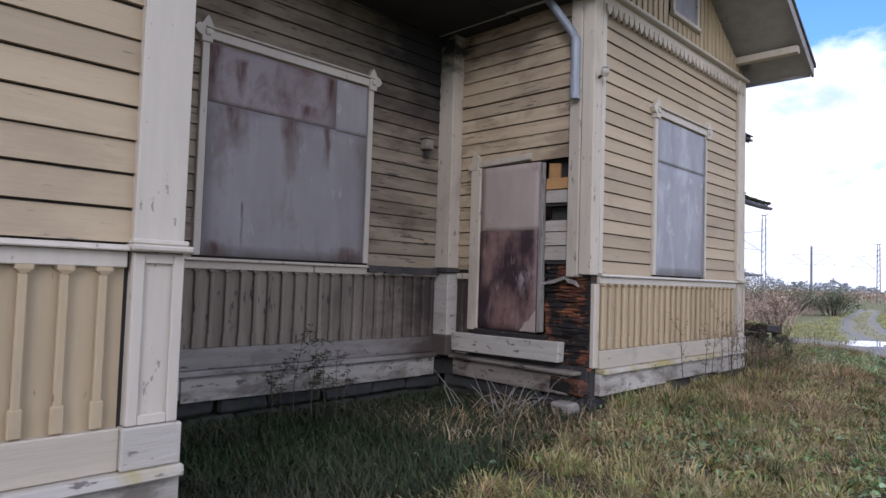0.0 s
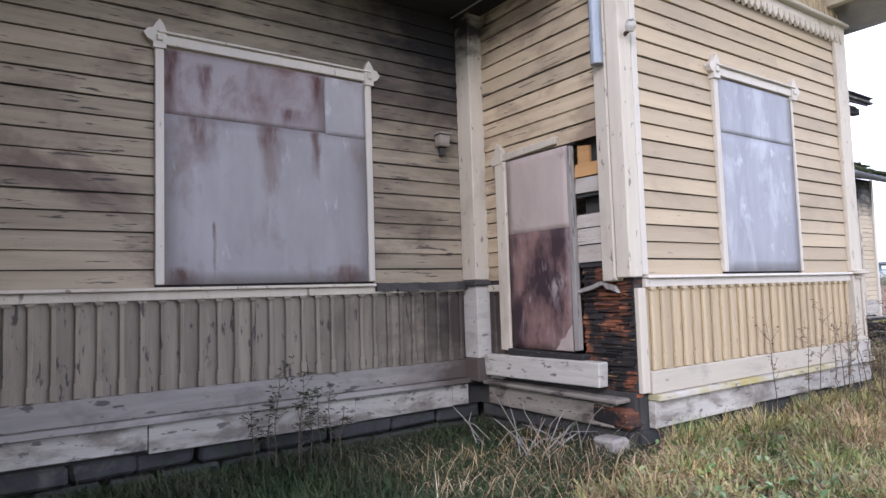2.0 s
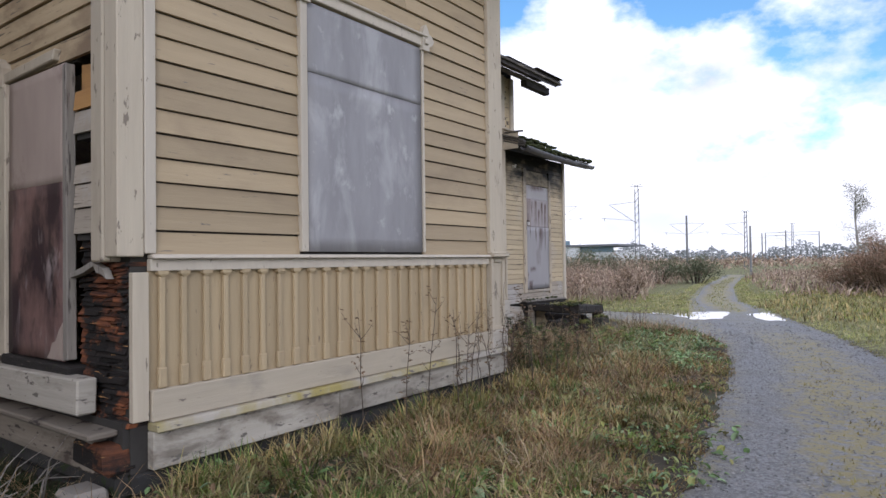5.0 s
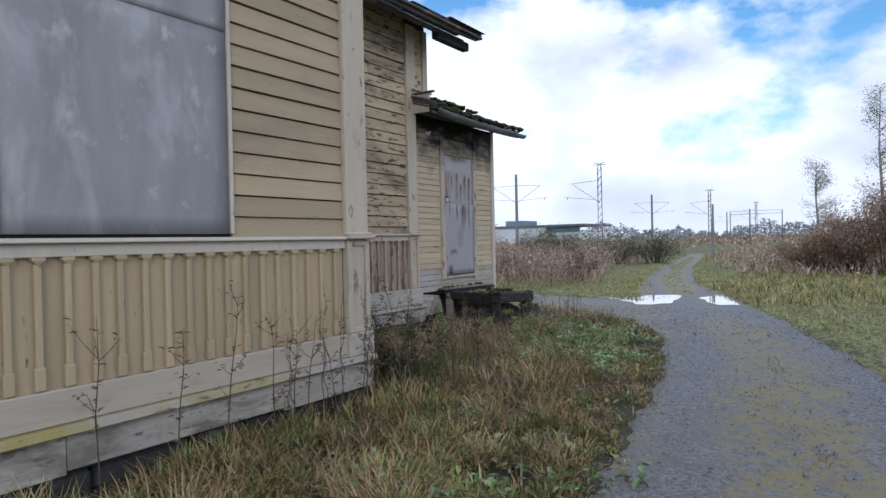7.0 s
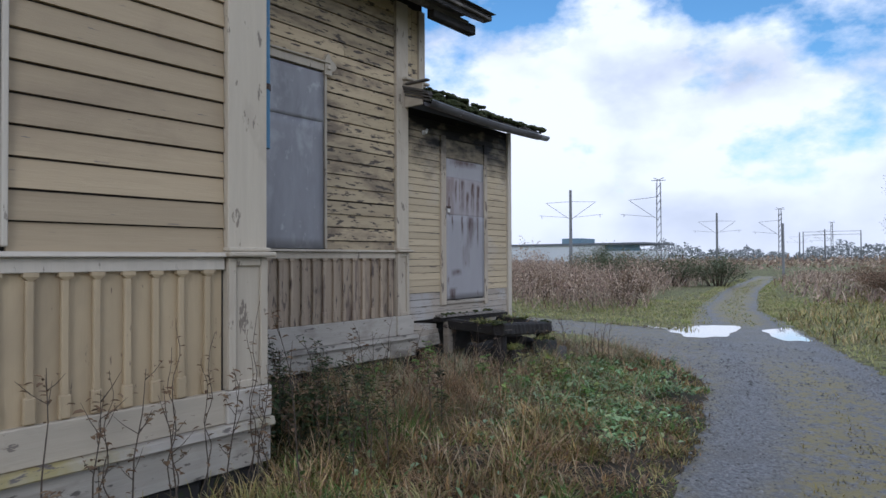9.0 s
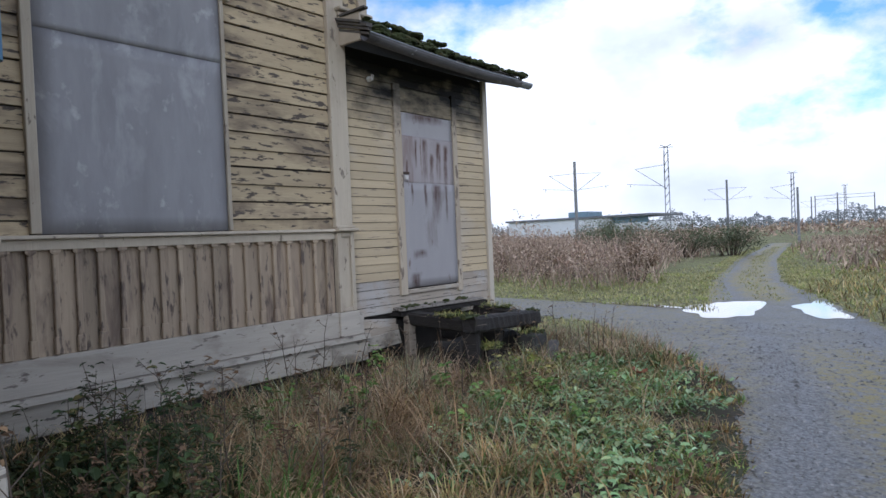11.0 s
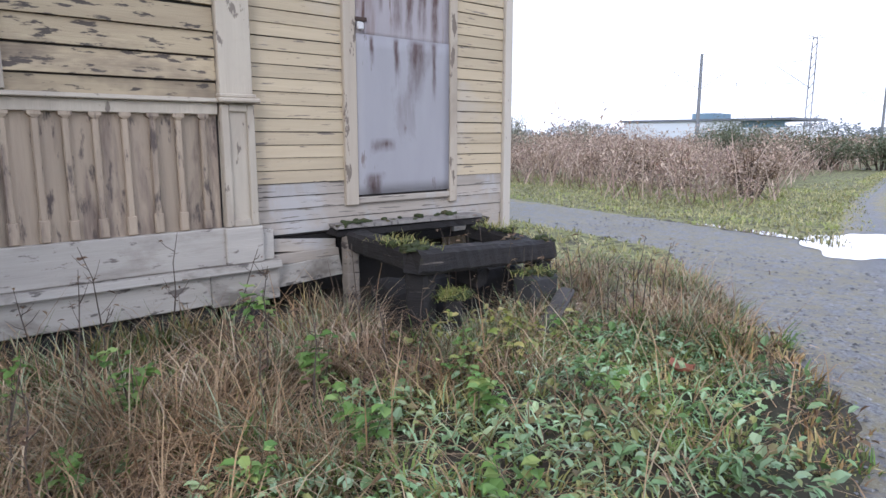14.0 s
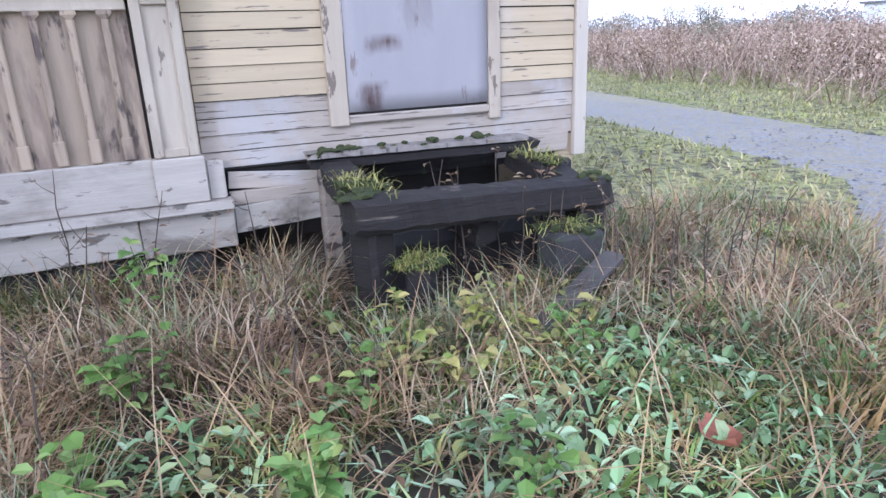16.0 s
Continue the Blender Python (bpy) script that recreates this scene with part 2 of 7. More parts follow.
M_TRIM_WORN = surface("flaking_trim_paint", (0.52, 0.455, 0.355), (0.43, 0.37, 0.29), V, 0.6, (0.38, 0.32, 0.25), (1.6, 1.6, 1.1), 0.54, 0.15, (0.20, 0.165, 0.13), (13, 13, 5), 0.625, 0.03, 0.7, bump=0.5, vary=0.07, soot=(-6.1, 6.25, 4.85, 0.7), black=(0.02, 0.016, 0.014))
M_BATTEN = surface("ochre_batten_paint", (0.45, 0.35, 0.215), (0.375, 0.29, 0.18), V, 0.6, (0.29, 0.225, 0.145), (1.2, 1.2, 1), 0.54, 0.2, (0.17, 0.125, 0.085), (26, 26, 6), 0.655, 0.03, 0.62, bump=0.25, vary=0.10)
# worn panelling, darkened towards the inner corner to paint in the alcove's shade
M_BATTEN_WORN = surface("worn_shade_dark_panelling", (0.25, 0.208, 0.155), (0.165, 0.135, 0.10), V, 0.5, (0.11, 0.087, 0.068), (1.6, 1.6, 1.1), 0.53, 0.2, (0.055, 0.045, 0.04), (14, 14, 3.5), 0.60, 0.05, 0.75, bump=0.45, vary=0.22, soot=(-6.2, 6.5, 1.3, 1.5), black=(0.045, 0.032, 0.025))
M_TAN = surface("peeling_tan_panelling", (0.42, 0.335, 0.24), (0.31, 0.24, 0.175), V, 0.5, (0.20, 0.15, 0.115), (5, 5, 1.0), 0.52, 0.12, (0.105, 0.08, 0.066), (17, 17, 4.5), 0.555, 0.09, 0.75, bump=0.5, vary=0.18)
M_SKIRT = surface("pale_skirting_paint", (0.47, 0.43, 0.37), (0.38, 0.345, 0.30), H, 0.5, (0.28, 0.245, 0.205), (1.3, 1.3, 3.5), 0.53, 0.16, (0.17, 0.145, 0.125), (5, 5, 16), 0.605, 0.04, 0.7, bump=0.5, vary=0.09)
M_SKIRT_CREAM = surface("cream_skirting_paint", (0.49, 0.425, 0.33), (0.42, 0.365, 0.285), H, 0.5, (0.35, 0.31, 0.25), (1.3, 1.3, 3.5), 0.55, 0.16, (0.20, 0.17, 0.14), (5, 5, 15), 0.665, 0.03, 0.7, bump=0.35, vary=0.07)
# grey lowered likewise: recess shade is in the colour and its corner mask
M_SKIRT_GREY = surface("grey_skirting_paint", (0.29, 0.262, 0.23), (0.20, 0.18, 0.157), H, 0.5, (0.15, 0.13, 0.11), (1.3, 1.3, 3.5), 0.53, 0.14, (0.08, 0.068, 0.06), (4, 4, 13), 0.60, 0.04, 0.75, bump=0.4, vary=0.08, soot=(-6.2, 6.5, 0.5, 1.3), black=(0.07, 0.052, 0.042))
M_DIRTY = surface("dirty_rotting_board", (0.25, 0.215, 0.175), (0.15, 0.125, 0.10), H, 0.5, (0.07, 0.052, 0.04), (1.6, 1.6, 3), 0.52, 0.12, (0.045, 0.035, 0.03), (5, 5, 16), 0.58, 0.05, 0.85, bump=0.6, vary=0.12)
M_SILL = surface("mossy_sill_board", (0.45, 0.41, 0.35), (0.36, 0.33, 0.29), H, 0.5, (0.33, 0.275, 0.10), (1.8, 1.8, 1.0), 0.43, 0.2, (0.15, 0.13, 0.115), (5, 5, 20), 0.60, 0.03, 0.85, bump=0.4)
M_PLINTH = surface("flaked_plinth_board", (0.45, 0.415, 0.36), (0.33, 0.30, 0.255), H, 0.5, (0.19, 0.165, 0.135), (1.4, 1.4, 3), 0.52, 0.12, (0.13, 0.115, 0.10), (6, 6, 16), 0.585, 0.04, 0.85, bump=0.5, vary=0.15)
M_STONE = surface("foundation_stone", (0.055, 0.053, 0.052), (0.025, 0.024, 0.024), (7, 7, 7), 0.5, (0.10, 0.092, 0.08), (2, 2, 2), 0.60, 0.1, (0.035, 0.05, 0.022), (9, 9, 9), 0.58, 0.05, 0.9, bump=0.7, vary=0.2)
# dark so that board gaps read as the shadow line of each lap
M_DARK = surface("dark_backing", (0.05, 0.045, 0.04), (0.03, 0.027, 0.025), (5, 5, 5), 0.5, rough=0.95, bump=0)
M_PANEL = surface("weathered_sheet", (0.325, 0.30, 0.295), (0.235, 0.21, 0.207), (3, 3, 1.1), 0.45, (0.19, 0.145, 0.13), (1.7, 1.7, 0.8), 0.54, 0.16, (0.40, 0.375, 0.365), (5, 5, 2), 0.60, 0.1, 0.55, bump=0.15, vary=0.03, drips=[(3.33, 2.12, 0.5, 0.02), (4.7, 1.72, 0.25, 0.22), (3.2, 3.1, 0.5, 0.18), (3.9, 3.1, 0.35, 0.14), (4.35, 3.1, 0.5, 0.08), (3.05, 1.7, 0.2, 0.14)], drip=(0.11, 0.062, 0.052))
M_RUSTY = surface("rust_stained_sheet", (0.30, 0.255, 0.25), (0.235, 0.19, 0.185), (3, 3, 1.6), 0.5, (0.15, 0.09, 0.08), (2.2, 2.2, 1.5), 0.53, 0.18, (0.17, 0.10, 0.09), (6, 6, 2), 0.60, 0.1, 0.55, bump=0.15, vary=0.04, drips=[(4.36, 3.69, 0.5, 0.10), (2.96, 3.69, 0.7, 0.10), (3.25, 3.6, 0.4, 0.08), (4.1, 3.3, 0.2, 0.2)], drip=(0.095, 0.04, 0.034))
M_STEEL = surface("dull_steel_sheet", (0.325, 0.32, 0.335), (0.225, 0.22, 0.232), (4, 4, 1.1), 0.45, (0.38, 0.375, 0.39), (2.4, 2.4, 1.2), 0.52, 0.12, (0.45, 0.445, 0.455), (6, 6, 5), 0.60, 0.12, 0.48, 0.0, bump=0.15, vary=0.03)
M_PLY_TOP = surface("damp_plywood", (0.40, 0.325, 0.28), (0.31, 0.245, 0.215), (3, 3, 1.2), 0.45, (0.20, 0.14, 0.125), (2.6, 2.6, 1.6), 0.57, 0.15, (0.47, 0.41, 0.37), (8, 8, 5), 0.68, 0.05, 0.6, bump=0.2)
M_PLY_LOW = surface("rotting_plywood", (0.21, 0.125, 0.11), (0.04, 0.023, 0.027), (2.4, 2.4, 1.1), 0.18, (0.34, 0.28, 0.275), (3.6, 3.6, 1.2), 0.57, 0.12, (0.035, 0.024, 0.024), (5, 5, 2.5), 0.58, 0.1, 0.5, bump=0.25)
M_ROT = surface("rotten_log_wood", (0.23, 0.075, 0.028), (0.035, 0.016, 0.012), (2.4, 2.4, 22), 0.3, (0.012, 0.009, 0.008), (2.2, 2.2, 2.2), 0.49, 0.05, (0.42, 0.22, 0.08), (4, 4, 50), 0.64, 0.03, 0.9, bump=1.0, vary=0.5)
M_ORANGE = surface("fresh_broken_board", (0.50, 0.28, 0.10), (0.40, 0.21, 0.08), H, 0.5, (0.30, 0.17, 0.08), (3, 3, 4), 0.55, 0.1, rough=0.8, bump=0.4, vary=0.15)
M_GREYBOARD = surface("grey_weathered_timber", (0.31, 0.28, 0.245), (0.19, 0.17, 0.15), V, 0.5, (0.40, 0.365, 0.315), (4, 4, 0.8), 0.60, 0.1, (0.10, 0.085, 0.075), (30, 30, 2.5), 0.58, 0.04, 0.8, bump=0.6)
M_BEAM = surface("mossy_rotten_timber", (0.022, 0.018, 0.016), (0.009, 0.008, 0.008), (2.5, 2.5, 24), 0.5, (0.045, 0.05, 0.016), (5, 5, 5), 0.62, 0.08, (0.13, 0.105, 0.088), (3, 2, 34), 0.635, 0.06, 0.85, bump=0.9, vary=0.25)
M_MOSS = surface("moss", (0.05, 0.062, 0.016), (0.022, 0.03, 0.01), (40, 40, 40), 0.5, (0.09, 0.07, 0.03), (8, 8, 8), 0.56, 0.1, rough=0.95, bump=1.0)
M_ROOF = surface("old_roof_boards", (0.10, 0.09, 0.08), (0.05, 0.045, 0.042), (3, 3, 12), 0.5, (0.17, 0.15, 0.13), (1.5, 1.5, 1.5), 0.58, 0.1, rough=0.85, bump=0.5, vary=0.2)
M_EAVE = surface("blackened_eave_boards", (0.075, 0.065, 0.06), (0.04, 0.035, 0.033), (2, 2, 10), 0.5, (0.02, 0.018, 0.017), (0.9, 0.9, 0.9), 0.48, 0.12, rough=0.85, bump=0.4, vary=0.2)
# near black, so that undersides look unlit whatever light bounces up
M_SHADE_BLACK = surface("shade_black_boards", (0.022, 0.02, 0.019), (0.012, 0.011, 0.011), (3, 3, 8), 0.5, rough=0.9, bump=0.4)
M_VERGE = surface("faded_verge_boards", (0.34, 0.32, 0.30), (0.24, 0.225, 0.21), (4, 4, 10), 0.5, (0.16, 0.145, 0.135), (1.6, 1.6, 1.6), 0.56, 0.12, rough=0.75, bump=0.3)
M_ZINC = surface("galvanised_pipe", (0.30, 0.32, 0.345), (0.20, 0.215, 0.235), (9, 9, 3), 0.5, (0.42, 0.41, 0.39), (5, 5, 3), 0.58, 0.06, rough=0.6, metal=0.3, bump=0.1)
M_GUTTER = surface("sooty_zinc", (0.16, 0.155, 0.165), (0.07, 0.066, 0.07), (7, 3, 7), 0.5, (0.03, 0.027, 0.027), (3, 1.3, 3), 0.50, 0.15, (0.30, 0.30, 0.31), (14, 7, 14), 0.64, 0.05, 0.5, 0.35, bump=0.2)
M_DOORPAINT = surface("faded_door_sheet", (0.37, 0.355, 0.365), (0.325, 0.31, 0.32), (4, 4, 1.2), 0.5, (0.26, 0.235, 0.235), (2.5, 2.5, 1.1), 0.57, 0.12, (0.20, 0.16, 0.15), (9, 9, 2.2), 0.64, 0.06, 0.6, bump=0.2, drips=[(16.55, 2.12, 0.5, 0.11), (16.35, 2.12, 0.4, 0.04), (16.1, 2.12, 0.25, 0.03), (16.12, 1.02, 0.3, 0.13), (16.22, 1.3, 0.1, 0.12), (16.4, 2.99, 0.12, 0.4), (16.75, 2.12, 0.5, 0.03)], drip=(0.10, 0.062, 0.056))
M_DOORRUST = surface("rust_streaked_sheet", (0.40, 0.365, 0.37), (0.31, 0.275, 0.28), (4, 4, 1.2), 0.45, (0.27, 0.215, 0.205), (6, 6, 0.9), 0.55, 0.1, (0.20, 0.14, 0.12), (11, 11, 1.2), 0.62, 0.07, 0.6, bump=0.2, drips=[(16.20, 2.66, 0.35, 0.025), (16.36, 2.68, 0.55, 0.05), (16.62, 2.66, 0.62, 0.055), (16.76, 2.63, 0.7, 0.05), (16.48, 2.5, 0.4, 0.05), (16.02, 2.4, 0.3, 0.02)], drip=(0.085, 0.038, 0.026))
M_IRON = surface("rusty_iron", (0.10, 0.06, 0.045), (0.05, 0.04, 0.035), (30, 30, 30), 0.5, rough=0.7, metal=0.5, bump=0.3)
M_PALE = surface("white_enamel", (0.7, 0.68, 0.66), (0.6, 0.58, 0.56), (20, 20, 20), 0.5, rough=0.4, bump=0)
# soil kept dark so that gaps between tufts read as shaded
M_SOIL = surface("grassy_soil", (0.058, 0.044, 0.028), (0.028, 0.024, 0.016), (3, 3, 3), 0.5, (0.045, 0.048, 0.02), (0.35, 0.35, 0.35), 0.50, 0.12, (0.14, 0.105, 0.062), (22, 22, 22), 0.61, 0.06, 0.95, bump=0.9, vary=0.0, moss=(0.225, 0.225, 0.085))
M_GRAVEL = surface("wet_gravel", (0.225, 0.222, 0.222), (0.07, 0.069, 0.07), (28, 28, 28), 0.26, (0.125, 0.119, 0.112), (1.1, 1.1, 1.1), 0.50, 0.14, (0.36, 0.35, 0.34), (75, 75, 75), 0.60, 0.05, 0.55, bump=1.0, vary=0.0, moss=(0.23, 0.185, 0.065))
M_PEBBLE = surface("pebbles", (0.25, 0.243, 0.24), (0.10, 0.097, 0.095), (3, 3, 3), 0.5, rough=0.65, bump=0, vary=0.55, island=True)
M_FLASH = surface("flaked_blue_paint", (0.07, 0.20, 0.33), (0.05, 0.13, 0.22), (10, 10, 4), 0.5, (0.25, 0.25, 0.24), (9, 9, 5), 0.60, 0.05, rough=0.6, bump=0.2)
M_CLAY = surface("terracotta_leaf", (0.33, 0.12, 0.07), (0.24, 0.09, 0.06), (20, 20, 20), 0.5, rough=0.7, bump=0.3)
M_FACTORY = surface("white_cladding", (0.72, 0.74, 0.76), (0.62, 0.65, 0.68), (0.2, 0.2, 0.05), 0.5, rough=0.6, bump=0)
M_FACTORY_DARK = surface("dark_roof_edge", (0.16, 0.17, 0.19), (0.12, 0.13, 0.15), (0.2, 0.2, 0.2), 0.5, rough=0.6, bump=0)
M_FACTORY_BLUE = surface("blue_cladding", (0.18, 0.27, 0.33), (0.14, 0.22, 0.28), (0.2, 0.2, 0.2), 0.5, rough=0.6, bump=0)
M_MAST = surface("grey_mast_steel", (0.22, 0.225, 0.23), (0.16, 0.165, 0.17), (1, 1, 0.5), 0.5, rough=0.6, metal=0.3, bump=0)
M_BARK = surface("birch_bark", (0.5, 0.48, 0.45), (0.3, 0.28, 0.26), (3, 3, 1), 0.5, (0.1, 0.09, 0.08), (3, 3, 6), 0.6, 0.05, rough=0.8)
M_TWIG = surface("dark_twig", (0.10, 0.075, 0.055), (0.06, 0.045, 0.035), (9, 9, 9), 0.5, rough=0.85, bump=0)
M_WATER = bpy.data.materials.new("puddle_water")
M_WATER.use_nodes = True
_b = M_WATER.node_tree.nodes["Principled BSDF"]
_b.inputs["Base Color"].default_value, _b.inputs["Roughness"].default_value = (0.10, 0.10, 0.095, 1), 0.03
_b.inputs["IOR"].default_value, _b.inputs["Specular IOR Level"].default_value = 1.33, 1.0
_b.inputs["Coat Weight"].default_value, _b.inputs["Coat Roughness"].default_value = 1.0, 0.02
# the darkest stops stand in for shaded gaps between blades
M_GRASS = leafy("verge_grass", [(0.04, 0.06, 0.016), (0.22, 0.28, 0.075), (0.07, 0.045, 0.024), (0.38, 0.34, 0.12), (0.52, 0.37, 0.17), (0.05, 0.045, 0.02), (0.58, 0.46, 0.26), (0.24, 0.27, 0.08)], 0.42, together=0.45, patch=1.1)
M_GREEN = leafy("green_grass", [(0.09, 0.15, 0.035), (0.17, 0.26, 0.06), (0.25, 0.32, 0.085), (0.14, 0.15, 0.05), (0.40, 0.38, 0.13), (0.44, 0.34, 0.15)], 0.35, together=0.45)
# greens lowered to carry the shade of the recess and wall corners
M_SHADE = leafy("shade_dark_greenery", [(0.012, 0.026, 0.012), (0.024, 0.046, 0.018), (0.04, 0.062, 0.024), (0.06, 0.056, 0.028), (0.016, 0.03, 0.018), (0.09, 0.085, 0.05)], 0.35)
M_STRAW = leafy("dead_stalks", [(0.09, 0.052, 0.03), (0.33, 0.20, 0.10), (0.45, 0.315, 0.175), (0.18, 0.11, 0.06), (0.50, 0.38, 0.23), (0.60, 0.50, 0.36)], 0.4, together=0.35, patch=1.6)
M_NETTLE = leafy("dark_nettle_leaves", [(0.02, 0.035, 0.014), (0.055, 0.085, 0.028), (0.03, 0.05, 0.02), (0.11, 0.13, 0.045), (0.15, 0.10, 0.045), (0.20, 0.21, 0.08)], 0.35, together=0.3)
M_REED = leafy("dry_reeds", [(0.44, 0.32, 0.235), (0.24, 0.165, 0.13), (0.54, 0.43, 0.325), (0.31, 0.205, 0.165), (0.13, 0.10, 0.07)], 0.5, together=0.45)
M_GREYGRASS = leafy("grey_green_long_grass", [(0.06, 0.08, 0.035), (0.22, 0.28, 0.135), (0.38, 0.41, 0.26), (0.30, 0.26, 0.17), (0.12, 0.17, 0.075)], 0.35, together=0.4)
M_DEADGRASS = leafy("brown_dead_grass", [(0.05, 0.032, 0.022), (0.22, 0.14, 0.085), (0.36, 0.245, 0.155), (0.07, 0.045, 0.03), (0.44, 0.33, 0.225), (0.58, 0.48, 0.37)], 0.45, together=0.35, patch=1.6)
# wilted tones plus near-black stops that paint shade among the tufts
M_WILT_SHADE = leafy("wilted_shade_toned_grass", [(0.03, 0.04, 0.014), (0.17, 0.19, 0.05), (0.05, 0.028, 0.014), (0.42, 0.29, 0.11), (0.13, 0.065, 0.03), (0.50, 0.43, 0.18), (0.035, 0.03, 0.014), (0.50, 0.30, 0.13), (0.22, 0.22, 0.07), (0.56, 0.44, 0.25)], 0.45, together=0.42, patch=1.3)
M_DEEP = leafy("deep_green_grass", [(0.04, 0.085, 0.022), (0.08, 0.15, 0.035), (0.13, 0.21, 0.05), (0.05, 0.05, 0.02), (0.22, 0.26, 0.07)], 0.35, together=0.45)
M_LAWN = leafy("short_yellow_green_grass", [(0.34, 0.36, 0.12), (0.26, 0.30, 0.09), (0.46, 0.41, 0.20), (0.21, 0.23, 0.085), (0.52, 0.44, 0.27)], 0.28, together=0.6)
M_RUTMOSS = leafy("brown_rut_moss", [(0.24, 0.18, 0.06), (0.30, 0.25, 0.085), (0.16, 0.12, 0.05), (0.22, 0.22, 0.07), (0.36, 0.27, 0.13)], 0.3, together=0.4)
M_LEAF = leafy("weed_leaves", [(0.055, 0.10, 0.03), (0.13, 0.22, 0.07), (0.09, 0.15, 0.05), (0.22, 0.33, 0.15), (0.30, 0.40, 0.24), (0.29, 0.30, 0.10), (0.17, 0.13, 0.07), (0.25, 0.35, 0.20)], 0.35, together=0.35)
M_FROST = leafy("frosted_leaves", [(0.13, 0.26, 0.10), (0.30, 0.46, 0.25), (0.20, 0.33, 0.13), (0.42, 0.56, 0.36), (0.34, 0.40, 0.16), (0.50, 0.62, 0.46)], 0.4, together=0.3)
M_BROAD = leafy("broad_green_leaves", [(0.07, 0.14, 0.03), (0.16, 0.27, 0.06), (0.10, 0.19, 0.05), (0.22, 0.32, 0.10), (0.33, 0.35, 0.10)], 0.3, together=0.3)
M_YELLOW = leafy("yellowing_leaves", [(0.42, 0.40, 0.07), (0.20, 0.26, 0.06), (0.48, 0.40, 0.15), (0.15, 0.20, 0.06), (0.28, 0.24, 0.10)], 0.25, together=0.3)
M_DRYLEAF = leafy("dried_leaves", [(0.08, 0.05, 0.03), (0.16, 0.10, 0.06), (0.25, 0.17, 0.10), (0.12, 0.07, 0.045), (0.36, 0.28, 0.18)], 0.25, together=0.2)
# bush and birch leaf colours are lightened to stand in for haze
M_BUSH = leafy("bush_leaves", [(0.30, 0.20, 0.14), (0.42, 0.27, 0.19), (0.26, 0.22, 0.14), (0.38, 0.22, 0.16), (0.48, 0.37, 0.28)], 0.3)
M_SCRUB = leafy("dull_green_scrub", [(0.10, 0.12, 0.07), (0.15, 0.17, 0.10), (0.20, 0.20, 0.13)], 0.25)
M_BIRCHLEAF = leafy("birch_leaves", [(0.24, 0.25, 0.17), (0.32, 0.31, 0.23), (0.19, 0.20, 0.13)], 0.2)
# pale blue-grey paints the haze of distance into the leaves
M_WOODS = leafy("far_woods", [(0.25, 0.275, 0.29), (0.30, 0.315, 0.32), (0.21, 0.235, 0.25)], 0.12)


# ---- helpers for meshes ----
def part(name, bm, material, parent=None, label=""):
    bmesh.ops.recalc_face_normals(bm, faces=bm.faces)
    me = bpy.data.meshes.new(name)
    bm.to_mesh(me)
    bm.free()
    me.materials.append(material)
    ob = new(name, me)
    ob.parent = parent
    return tagged(ob, label)


def thing(name, label, category, kind="", group="", at=(0, 0, 0)):
    ob = new(name)
    ob.empty_display_size = 0.2
    ob.location = at
    return tagged(ob, label, category, group, kind)


def flat(u, n, z):
    return (u, n, z)


class Face:
    """A wall face: u runs along it, n out of it."""

    def __init__(self, axis, at):
        self.axis, self.at = axis, at

    def __call__(self, u, n, z):
        if self.axis == "+x":
            return (self.at + n, u, z)
        if self.axis == "-y":
            return (u, self.at - n, z)
        return (u, self.at + n, z)


def block(bm, place, u0, u1, n0, n1, z0, z1, bevel=0.0, tilt=0.0, top_n=None, jag=0.0):
    """A box on a wall face; top_n: how far out its upper edge stands; tilt: rise from u0 to u1."""
    tn = n1 if top_n is None else top_n
    j = [random.uniform(-jag, jag) for _ in range(4)]
    co = [(u0 + j[0], n0, z0), (u1 + j[1], n0, z0 + tilt), (u1 + j[1], n1, z0 + tilt), (u0 + j[0], n1, z0),
          (u0 + j[2], n0, z1), (u1 + j[3], n0, z1 + tilt), (u1 + j[3], tn, z1 + tilt), (u0 + j[2], tn, z1)]
    vs = [bm.verts.new(place(*c)) for c in co]
    fs = [bm.faces.new([vs[i] for i in q]) for q in ((0, 3, 2, 1), (4, 5, 6, 7), (0, 1, 5, 4), (1, 2, 6, 5), (2, 3, 7, 6), (3, 0, 4, 7))]
    if bevel:
        es = {e for f in fs for e in f.edges}
        bmesh.ops.bevel(bm, geom=list(es), offset=bevel, segments=1, affect="EDGES", profile=0.5)


def one(name, place, u0, u1, n0, n1, z0, z1, material, parent, label="", **kw):
    bm = bmesh.new()
    block(bm, place, u0, u1, n0, n1, z0, z1, **kw)
    return part(name, bm, material, parent, label)


def outline(name, place, points, n0, n1, material, parent, label=""):
    """A flat shape cut from a board."""
    bm = bmesh.new()
    back = [bm.verts.new(place(u, n0, z)) for u, z in points]
    front = [bm.verts.new(place(u, n1, z)) for u, z in points]
    bm.faces.new(front)
    bm.faces.new(back)
    for i in range(len(points)):
        k = (i + 1) % len(points)
        bm.faces.new((back[i], back[k], front[k], front[i]))
    return part(name, bm, material, parent, label)


